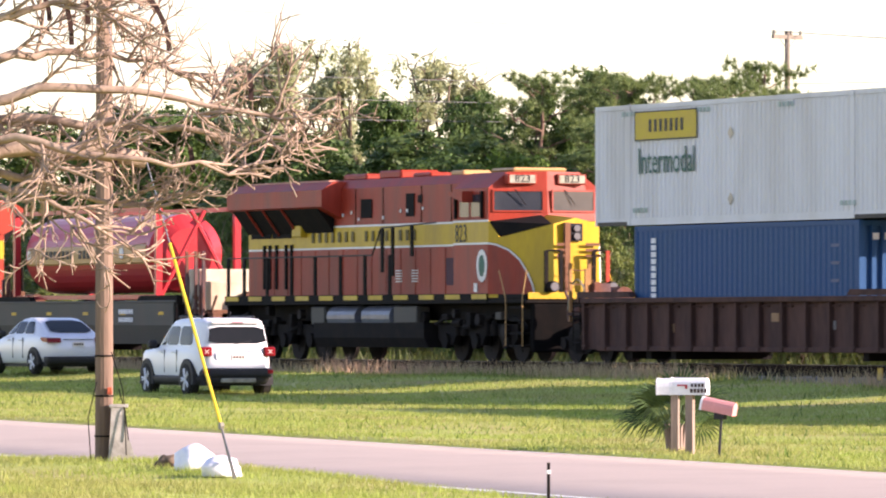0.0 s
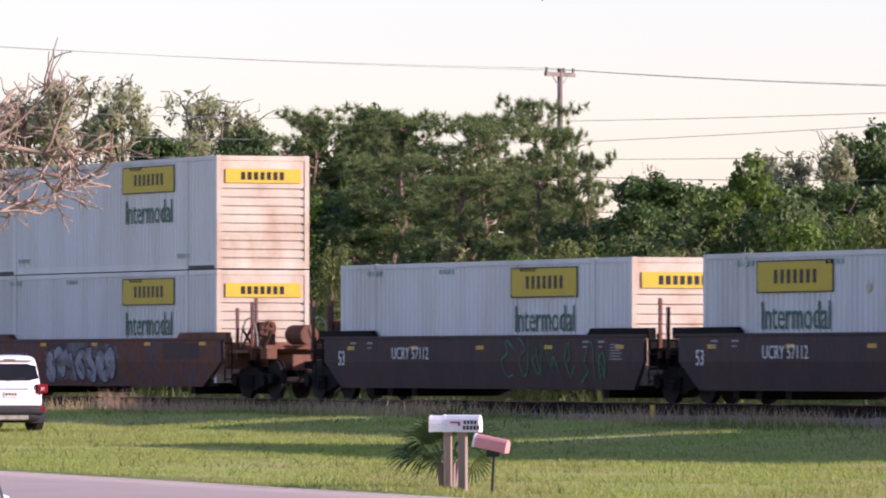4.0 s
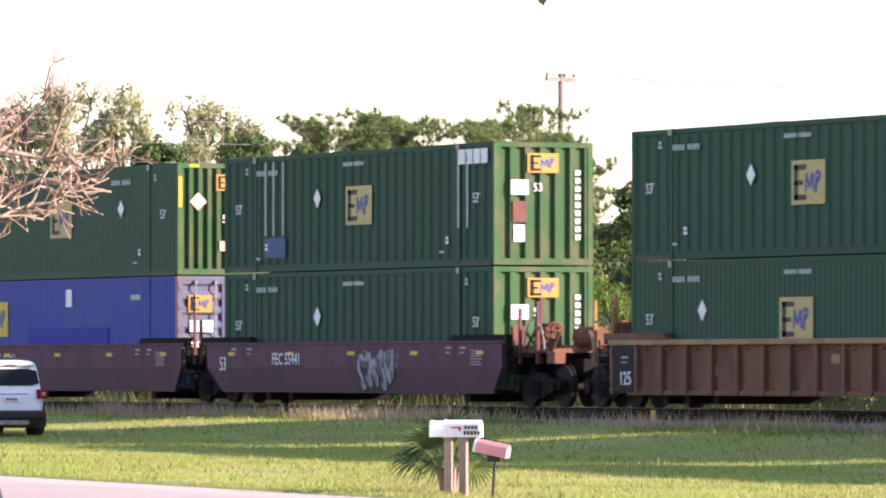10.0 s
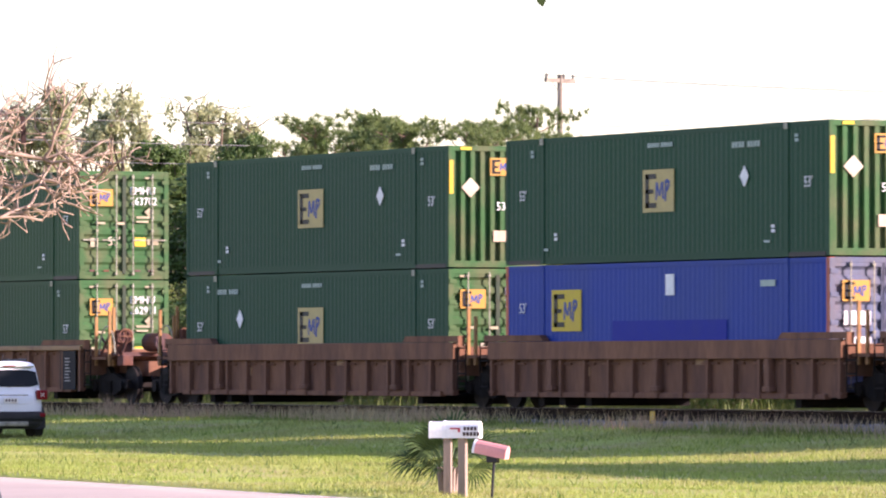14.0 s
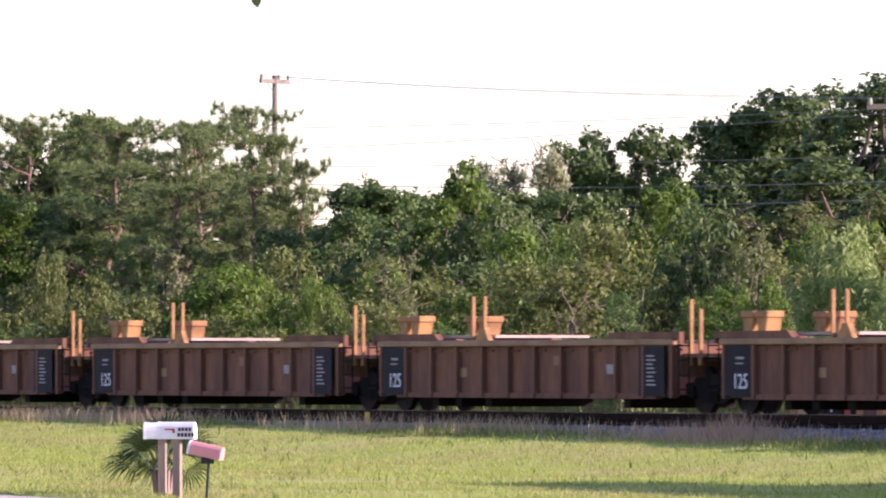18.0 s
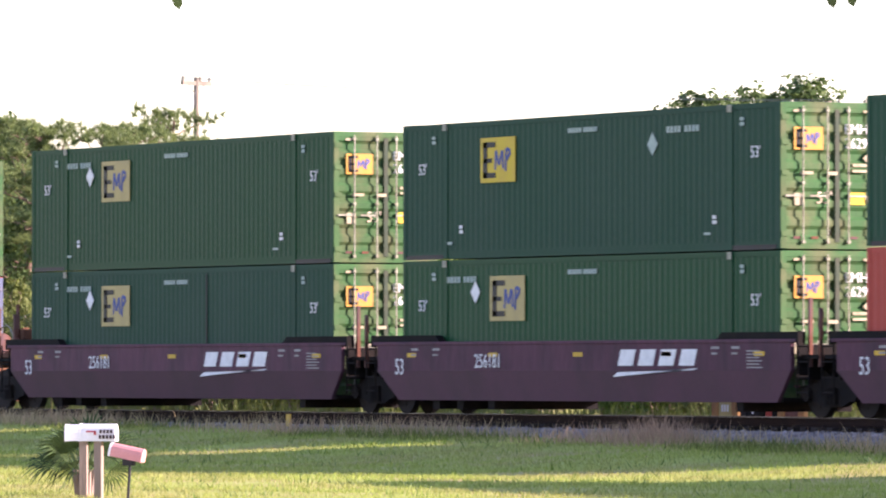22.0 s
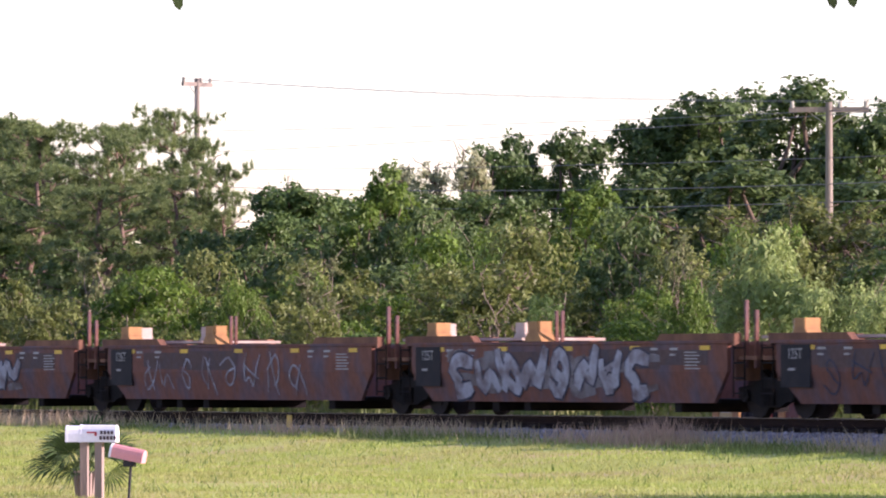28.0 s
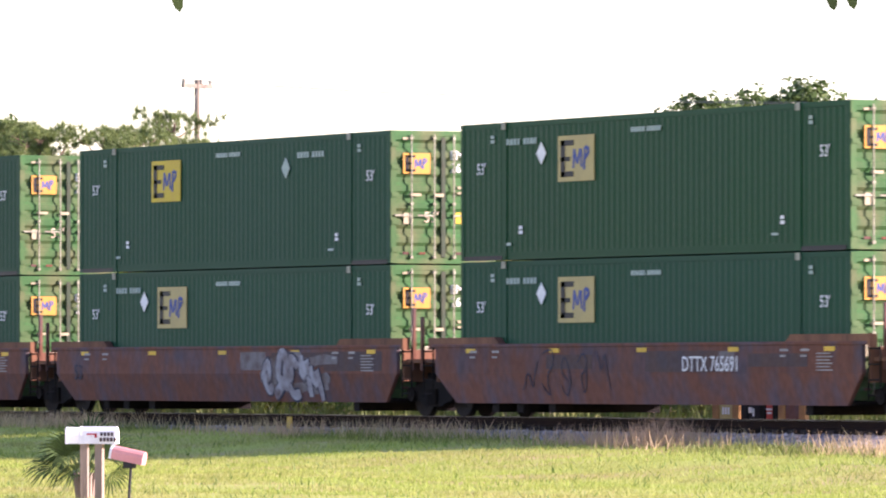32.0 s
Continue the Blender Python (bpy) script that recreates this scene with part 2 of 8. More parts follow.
def road_z(x):
    """Height of the far edge of the road, which falls gently up the line."""
    return -0.99 - 0.0076 * (min(max(x, -165.0), -60.0) + 101.6)


def ground_z(x, y):
    r = road_z(x)
    if y < 35.0:
        t = min(1.0, max(0.0, (35.0 - y) / 1.0))
        z = r - 0.12 + 0.10 * t + 0.16 * min(1.0, max(0.0, (33.0 - y) / 6.0))
        z += 0.15 * math.exp(-((x + 88.5) / 6.5) ** 2 - ((y - 33.6) / 1.6) ** 2)
        return z * (1.0 if y > 20 else max(0.6, y / 50 + 0.6))
    if y <= 43.4:
        return r - 0.30
    t = min(1.0, max(0.0, (y - 58.0) / 9.5))
    z = min(r - 0.01 + 0.38 * t * t * (3 - 2 * t), -0.30)
    if y > 67.5:
        k = min(1.0, (y - 67.5) / 3.0)
        z = z * (1 - k) - 0.45 * k
    return z


M_GRASS = mat("mown grass", (0.33, 0.375, 0.075), 0.85, 0, (0.38, 0.29, 0.125), 0.45, 0.9, 5.0, 0.42, 0.5, 0, 1)
M_ROAD = mat("pale worn asphalt", (0.455, 0.375, 0.315), 0.9, 0, (0.385, 0.32, 0.27), 0.5, 0.6, 40, 0.12, 0.2)
M_BALLAST = mat("grey ballast", (0.26, 0.235, 0.235), 0.95, 0, (0.17, 0.14, 0.125), 0.8, 0.7, 16, 0.75, 1.0, spec=0.05)
M_RAIL = mat("rail steel", (0.022, 0.014, 0.012), 0.85, 0.0, (0.035, 0.02, 0.014), 3, 0.6, spec=0.05)
M_HEAD = mat("polished rail head", (0.35, 0.34, 0.34), 0.3, 1.0, (0.22, 0.20, 0.19), 3, 0.5, 20, 0.1, 0)
M_TIE = mat("dark creosoted sleeper timber", (0.030, 0.024, 0.022), 0.9, 0, (0.05, 0.04, 0.035), 3, 0.6, 20, 0.3, 0.4, 0.25, spec=0.05)
M_LINE = mat("white road paint", (0.75, 0.75, 0.73), 0.7, 0, (0.5, 0.5, 0.48), 3, 0.4)


def grid_mesh(name, xs, ys, zf, material):
    v = [(x, y, zf(x, y)) for y in ys for x in xs]
    n = len(xs)
    f = [(j * n + i, j * n + i + 1, (j + 1) * n + i + 1, (j + 1) * n + i) for j in range(len(ys) - 1) for i in range(n - 1)]
    me = bpy.data.meshes.new(name)
    me.from_pydata(v, [], f)
    me.materials.append(material)
    for p in me.polygons:
        p.use_smooth = True
    return new(name, me)


def steps(*runs):
    out = []
    for a, b, d in runs:
        n = max(1, round((b - a) / d))
        out += [a + (b - a) * i / n for i in range(n)]
    return out + [runs[-1][1]]


rng = random.Random(4)


def lumpy(x, y):
    z = ground_z(x, y)
    if -200 < x < -50 and (y < 35 or y > 43.4):
        z += 0.035 * noise.noise((x * 0.35, y * 0.35, 0)) + 0.02 * noise.noise((x * 1.1, y * 1.1, 3))
    return z


ground = grid_mesh("ground", steps((-3500, -400, 500), (-400, -200, 20), (-200, -50, 0.8), (-50, 100, 15), (100, 3500, 500)),
                   steps((-3000, -100, 500), (-100, 20, 20), (20, 35, 0.6), (35, 43.4, 2.1), (43.4, 68, 0.6), (68, 80, 1.5), (80, 200, 20), (200, 3500, 500)), lumpy, M_GRASS)
tagged(ground, "mown green grass verge with worn brown patches", "ground", kind="structure")

road = grid_mesh("road", steps((-900, -200, 20), (-200, -40, 2), (-40, 700, 20)), [34.9, 35.3, 37.3, 39.2, 41.1, 43.1, 43.5],
                 lambda x, y: road_z(x) + (0.045 - 0.045 * ((y - 39.2) / 3.9) ** 2 - max(0, 39.2 - y) * 0.022) - (0.25 if y < 35 or y > 43.4 else 0), M_ROAD)
tagged(road, "two-lane pale grey asphalt road with worn surface", "road", kind="structure")


def road_line(y0, y1, material, label):
    ob = grid_mesh("road_marking", steps((-200, -40, 2)), [y0, y1],
                   lambda x, y: 0.004 + road_z(x) + 0.045 - 0.045 * ((y - 39.2) / 3.9) ** 2 - max(0, 39.2 - y) * 0.022, material)
    ob.parent = road
    ob["label"] = label


road_line(42.75, 42.87, M_LINE, "white edge line")
road_line(35.55, 35.68, M_LINE, "white edge line")

# ballast, sleepers and rails
bm = bmesh.new()
strip_x(bm, [(TRACK_Y - 4.4, -0.80), (TRACK_Y - 2.1, -0.33), (TRACK_Y - 1.4, -0.27), (TRACK_Y + 1.4, -0.27), (TRACK_Y + 2.1, -0.33), (TRACK_Y + 3.6, -0.42), (TRACK_Y + 9.0, -0.43), (TRACK_Y + 9.2, -0.80)], -900, 700)
ballast = tagged(part("track_bed", bm, M_BALLAST), "grey crushed stone railway ballast bed", "ballast", kind="structure")
railway = tagged(new("railway_track"), "steel rails on dark sleepers in grey ballast", "railway track", kind="structure")
for sgn in (-1, 1):
    bm = bmesh.new()
    y = TRACK_Y + sgn * 0.755
    strip_x(bm, [(y - 0.036, 0), (y + 0.036, 0), (y + 0.036, -0.045), (y + 0.01, -0.05), (y + 0.01, -0.14), (y + 0.075, -0.165), (y + 0.075, -0.17), (y - 0.075, -0.17), (y - 0.075, -0.165), (y - 0.01, -0.14), (y - 0.01, -0.05), (y - 0.036, -0.045)], -900, 700)
    rl = part("rail", bm, M_RAIL, railway)
    bm = bmesh.new()
    box(bm, -900, 700, y - 0.028, y + 0.028, -0.004, 0.003)
    part("rail_head", bm, M_HEAD, rl, "polished running surface")

# sleepers, each with its tie plates, and the joint bars of the near rail
tie_bm = bmesh.new()
box(tie_bm, -0.115, 0.115, -1.3, 1.3, -0.35, -0.172, 0.012)
tie_me = bpy.data.meshes.new("sleeper")
tie_bm.to_mesh(tie_me)
tie_bm.free()
tie_me.materials.append(M_TIE)
rt = random.Random(8)
for k in range(270):
    hang("sleeper", tie_me, railway, "", pose(-215 + k * 0.53 + rt.uniform(-0.03, 0.03), TRACK_Y + rt.uniform(-0.04, 0.04), rt.uniform(-0.012, 0.0), 0, 0, rt.uniform(-1, 1)))
stone_bm = bmesh.new()
bmesh.ops.create_icosphere(stone_bm, subdivisions=1, radius=0.035)
sv = np.array([tuple(v.co) for v in stone_bm.verts])
sf = [tuple(v.index for v in f.verts) for f in stone_bm.faces]
stone_bm.free()
rs0 = np.random.RandomState(12)
sx0, sy0 = rs0.uniform(-178, -112, 9000), TRACK_Y - rs0.uniform(1.35, 4.3, 9000)
sz0 = np.interp(TRACK_Y - sy0, (1.35, 2.1, 4.4), (-0.27, -0.33, -0.80))
sc0 = rs0.uniform(0.6, 1.5, (9000, 1, 3)) * rs0.uniform(0.7, 1.2, (9000, 1, 1))
allv = (sv[None] * sc0 + np.stack([sx0, sy0, sz0], 1)[:, None]).reshape(-1, 3)
stones_me = bpy.data.meshes.new("ballast_stones")
stones_me.from_pydata(allv.tolist(), [], [tuple(i + k * len(sv) for i in f) for k in range(9000) for f in sf])
M_STONE = mat("grey ballast stones", (0.28, 0.255, 0.255), 0.95, 0, (0.17, 0.15, 0.14), 3, 0.6, 18, 0.3, 0.3, 0, 1, 0.45, 0.05)
stones_me.materials.append(M_STONE)
tagged(new("ballast_stones", stones_me), "loose grey crushed stones on the ballast shoulder", "ballast", kind="stuff")


# ---- containers ----
CW, CH = 2.59, 2.896
Y0 = -CW / 2
H40 = 6.1


def along(q):
    """Part of the length for a part of the foreshortened length."""
    return 1.09 * q / (1 + 0.09 * q)


def logo(parent, u, z, w, h, at, end=False, bright=False):
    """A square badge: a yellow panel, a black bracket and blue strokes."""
    plates([(u - w / 2, u + w / 2, z - h / 2, z + h / 2)], at, M_BADGE if end else M_YEL if bright else M_TAN, parent, "badge", end)
    o = at + (0.008 if end else -0.008)
    l, b = u - w * 0.42, z - h * 0.40
    plates([(l, l + w * 0.12, b, b + h * 0.8), (l, l + w * 0.36, b + h * 0.68, b + h * 0.8), (l, l + w * 0.26, b + h * 0.34, b + h * 0.44), (l, l + w * 0.36, b, b + h * 0.12)], o, M_BLACK, parent, "badge_bracket", end)
    bm = bmesh.new()
    k, q = w, h
    for x0, z0, x1, z1 in ((-0.07, -0.22, -0.05, 0.2), (-0.04, 0.2, 0.03, -0.12), (0.05, -0.12, 0.12, 0.2), (0.14, 0.2, 0.16, -0.2), (0.23, -0.26, 0.25, 0.24), (0.26, 0.24, 0.37, 0.18), (0.37, 0.15, 0.27, 0.0)):
        a, c = Vector((x0 * k, 0, z0 * q)), Vector((x1 * k, 0, z1 * q))
        d = (c - a).normalized()
        s = Vector((d.z, 0, -d.x)) * 0.025 * k
        lift_ = -0.0015 * x0 * 10
        prism(bm, [(p.x, p.z) for p in (a - s, a + s, c + s, c - s)], -0.004 + lift_, 0.004)
    ob = tagged(part("badge_stroke", bm, M_LBLUE, parent), kind="stuff")
    ob.matrix_basis = pose(o, u, z, 0, 0, 90) if end else pose(u, o, z)


SHARED = {}


def once(key, build):
    if key not in SHARED:
        bm = bmesh.new()
        build(bm)
        me = bpy.data.meshes.new(key.split("|")[0])
        bm.to_mesh(me)
        bm.free()
        SHARED[key] = me
    return SHARED[key]


SKINS = {}


def skin(key, build, material):
    """One mesh for each form and paint, shared by all that look alike."""
    k = key + "|" + material.name
    if k not in SKINS:
        me = once(key, build).copy()
        me.materials.append(material)
        SKINS[k] = me
    return SKINS[k]


def box_body(c, L, side, end_paint, pitch=0.27, depth=0.035, right="vcorr", post=None, rear_pitch=0.26):
    """Walls, rails, posts, roof and ends of one container of length L."""
    h = L / 2
    post = post or side
    tag = f"{L:.2f}{pitch}"
    for s in (-1, 1):
        hang("side_wall", skin(f"side_wall{tag}{s}", lambda bm: sheet(bm, folds(-h + 0.12, h - 0.12, pitch, s * (CW / 2 - 0.012), -s * depth), 0.16, CH - 0.1, "x"), side), c)
        for nm, z0, z1, w in (("top_rail", CH - 0.12, CH, 0.012), ("bottom_rail", 0.0, 0.17, 0.02)):
            hang(nm, skin(f"{nm}{tag}{s}", lambda bm: box(bm, -h + 0.05, h - 0.05, s * (CW / 2 - w - 0.08), s * (CW / 2 - w), z0, z1), side), c)
    for sx in (-1, 1):
        for sy in (-1, 1):
            hang("corner_post", skin(f"corner_post{tag}{sx}{sy}", lambda bm: box(bm, sx * (h - 0.14), sx * h, sy * (CW / 2 - 0.14), sy * CW / 2, 0.0, CH, 0.008), post), c)
            if L > 12.5:
                def lift(bm):
                    x = sx * H40
                    box(bm, x - 0.09, x + 0.09, sy * (CW / 2 - 0.1), sy * (CW / 2 + 0.004), 0.0, CH - 0.02, 0.006)
                    box(bm, x - 0.09, x + 0.09, sy * (CW / 2 - 0.15), sy * (CW / 2 + 0.012), CH - 0.14, CH + 0.006, 0.006)
                hang("lifting_post", skin(f"lifting_post{tag}{sx}{sy}", lift, side), c)
    hang("roof", skin(f"roof{tag}", lambda bm: sheet(bm, folds(-h + 0.1, h - 0.1, 0.4, 0, 0.02), -CW / 2 + 0.05, CW / 2 - 0.05, "x"), side), c, "", pose(0, 0, CH - 0.035, 90) @ Matrix.Identity(4))
    hang("floor", skin(f"floor{tag}", lambda bm: box(bm, -h + 0.1, h - 0.1, -CW / 2 + 0.1, CW / 2 - 0.1, 0.03, 0.15), M_DARK), c)
    hang("front_wall", skin(f"front_wall{tag}", lambda bm: sheet(bm, folds(-CW / 2 + 0.12, CW / 2 - 0.12, 0.25, -h + 0.02, 0.04), 0.1, CH - 0.08, "y"), side), c)
    if L > 12.5:
        for sx in (-1, 1):
            # Black strip painted on for the shaded gap below the raised rail end.
            hang("gooseneck_recess", skin(f"gooseneck{tag}{sx}", lambda bm: box(bm, *sorted((sx * (H40 + 0.1), sx * (h - 0.16))), -CW / 2 - 0.002, -CW / 2 + 0.05, -0.004, 0.09), M_BLACK), c)
    if right == "vcorr":
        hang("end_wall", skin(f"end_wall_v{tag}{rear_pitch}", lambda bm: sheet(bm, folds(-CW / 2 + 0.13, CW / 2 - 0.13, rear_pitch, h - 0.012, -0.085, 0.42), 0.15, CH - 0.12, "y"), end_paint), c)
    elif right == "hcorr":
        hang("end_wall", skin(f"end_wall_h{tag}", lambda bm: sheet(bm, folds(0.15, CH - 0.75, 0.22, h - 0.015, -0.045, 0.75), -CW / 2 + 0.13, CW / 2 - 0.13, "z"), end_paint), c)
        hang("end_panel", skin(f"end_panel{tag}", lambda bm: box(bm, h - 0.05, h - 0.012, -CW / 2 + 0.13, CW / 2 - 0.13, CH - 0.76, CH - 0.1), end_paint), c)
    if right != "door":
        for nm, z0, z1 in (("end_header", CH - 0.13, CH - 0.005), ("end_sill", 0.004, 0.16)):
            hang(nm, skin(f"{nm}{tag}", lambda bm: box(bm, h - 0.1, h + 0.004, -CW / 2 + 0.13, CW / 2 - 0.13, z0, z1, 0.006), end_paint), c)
        for sy in (-1, 1):
            hang("end_post", skin(f"end_post{tag}{sy}", lambda bm: box(bm, h - 0.02, h + 0.006, sy * (CW / 2 - 0.135), sy * (CW / 2 - 0.006), 0.01, CH - 0.01), end_paint), c)
        return
    for sy in (-1, 1):
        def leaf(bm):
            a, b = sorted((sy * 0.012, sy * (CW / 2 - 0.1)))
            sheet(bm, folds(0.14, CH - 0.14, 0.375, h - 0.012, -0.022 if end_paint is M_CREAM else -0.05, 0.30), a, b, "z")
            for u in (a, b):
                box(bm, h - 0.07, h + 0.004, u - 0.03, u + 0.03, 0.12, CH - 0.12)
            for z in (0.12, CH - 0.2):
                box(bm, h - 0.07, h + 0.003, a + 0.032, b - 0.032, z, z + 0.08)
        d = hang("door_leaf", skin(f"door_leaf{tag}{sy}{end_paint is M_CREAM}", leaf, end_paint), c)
        for k, u in enumerate((0.24, 0.80)):
            def rod(bm):
                y = sy * u
                bar(bm, (h + 0.05, y, 0.1), (h + 0.05, y, CH - 0.08), 0.018, seg=6)
                for z in (0.14, 1.3, CH - 0.16):
                    box(bm, h, h + 0.075, y - 0.03, y + 0.03, z - 0.025, z + 0.025)
                box(bm, h + 0.02, h + 0.05, y, y + sy * 0.40, 1.03, 1.065)
            hang("lock_rod", skin(f"lock_rod{tag}{sy}{k}", rod, M_STEEL), d, "galvanised lock rod with handle")
        for z in (0.3, 0.9, 1.5, 2.1, 2.6):
            hang("hinge", skin(f"hinge{tag}{sy}", lambda bm: box(bm, h - 0.02, h + 0.03, sy * (CW / 2 - 0.02), sy * (CW / 2 - 0.2), -0.05, 0.05), end_paint), d, "", pose(0, 0, z))
    for nm, z0, z1 in (("end_header", CH - 0.12, CH), ("end_sill", 0.0, 0.12)):
        hang(nm, skin(f"{nm}d{tag}", lambda bm: box(bm, h - 0.1, h, -CW / 2 + 0.13, CW / 2 - 0.13, z0, z1, 0.006), end_paint), c)
    for sy in (-1, 1):
        hang("end_post", skin(f"end_post{tag}{sy}", lambda bm: box(bm, h - 0.02, h + 0.006, sy * (CW / 2 - 0.135), sy * (CW / 2 - 0.006), 0.01, CH - 0.01), end_paint), c)


TRAIN = []                    # every thing that rolls: (object, its place along the train, height, turn)


def stow(ob, s, z=0.0, turn=0):
    TRAIN.append((ob, s, z, turn))
    ob.matrix_basis = pose(s, TRACK_Y, z, 0, 0, turn)
    return ob


SF = Y0 - 0.010               # the plane of markings on the camera's side
Z_LOW, Z_TOP = 0.395, 3.322


def white_box(s, z, right, mark, lettered=True):
    L, h = 16.15, 16.15 / 2
    c = tagged(new("shipping_container"), "white ribbed steel domestic freight container with yellow name panel", "container", "containers on the train")
    box_body(c, L, M_WHITE, M_CREAM, 0.24, 0.03, right)
    x = -h + along(mark) * L
    plates([(x - 1.75, x + 1.75, 2.04, 2.70)], SF, M_YEL, c, "name_panel")
    plates([(x - 1.78, x + 1.78, 2.69, 2.72), (x - 1.78, x + 1.78, 2.02, 2.05), (x - 1.78, x - 1.74, 2.03, 2.71), (x + 1.74, x + 1.78, 2.03, 2.71)], SF - 0.004, M_BLACK, c, "panel_border")
    plates([(x - 0.95 + i * 0.30, x - 0.95 + i * 0.30 + 0.15, 2.22, 2.52) for i in range(7)], SF - 0.008, M_BLACK, c, "name_bar")
    if lettered:
        letter("Intermodal", 0.88, M_DGREEN, c, x + 0.02, SF, 1.50, squeeze=0.84)
    for k, zz in ((0.1, 2.62), (0.36, 2.62), (0.64, 2.62), (0.14, 0.3), (0.84, 0.3)):
        plates([(-h + k * L + i * 0.22, -h + k * L + i * 0.22 + 0.13, zz, zz + 0.11) for i in range(4)], SF, M_GMARK, c)
    if mark < 0.5:
        for zz in (0.55, 2.1):
            diamond(-h + 0.48 * L, zz, 0.14, SF, M_CREAM, c)
    plates([(-1.05, 1.05, CH - 0.70, CH - 0.34)], h + 0.016, M_YEL, c, "name_panel", True)
    plates([(-0.62 + i * 0.18, -0.62 + i * 0.18 + 0.11, CH - 0.62, CH - 0.42) for i in range(7)], h + 0.024, M_BLACK, c, "name_bar", True)
    if right == "door":
        plates([(0.45, 0.95, 0.95, 1.25)], h + 0.016, M_YEL, c, "label_plate", True)
        plates([(-0.98, -0.62, 1.62, 1.86)], h + 0.016, M_DARK, c, "label_plate", True)
        diamond(-0.82, 0.75, 0.2, h + 0.016, M_CREAM, c, True)
    return stow(c, s + h, z)


def navy_box(s, z, L, right, number=False):
    h = L / 2
    c = tagged(new("shipping_container"), "navy blue corrugated steel shipping container with white upright lettering", "container", "containers on the train")
    box_body(c, L, M_BLUE, M_BLUE, 0.28, 0.016, right)
    x = -h + 1.0 + (0.75 if L > 13 else 0)
    plates([(x, x + 0.26, 0.50 + i * 0.165, 0.50 + i * 0.165 + 0.125) for i in range(13)], SF, M_MARK, c)
    for zz in (1.5, 1.9, 2.3):
        plates([(h - 1.4, h - 1.0, zz, zz + 0.07)], SF, M_BLUEEND, c)
    diamond(0.3 * L * 0.3, 0.6, 0.1, SF, M_MARK, c)
    if right == "vcorr":
        plates([(-0.95 + i * 0.3, -0.80 + i * 0.3, 2.45, 2.6) for i in range(7)], h + 0.01, M_MARK, c, "marking", True)
        plates([(0.55, 0.85, 0.5, 0.75)], h + 0.01, M_YEL, c, "label_plate", True)
        if number:
            letter("45", 0.62, M_MARK, c, h + 0.012, 0.05, 1.95, True, 0.7)
    else:
        for u in (-0.75, 0.45):
            plates([(u, u + 0.36, 0.5, 0.62), (u, u + 0.40, 0.75, 0.85), (u, u + 0.36, 1.15, 1.24), (u, u + 0.30, 1.32, 1.40), (u, u + 0.36, 1.62, 1.75), (u, u + 0.40, 2.1, 2.24)], h + 0.016, M_MARK, c, "marking", True)
    return stow(c, s + h, z)


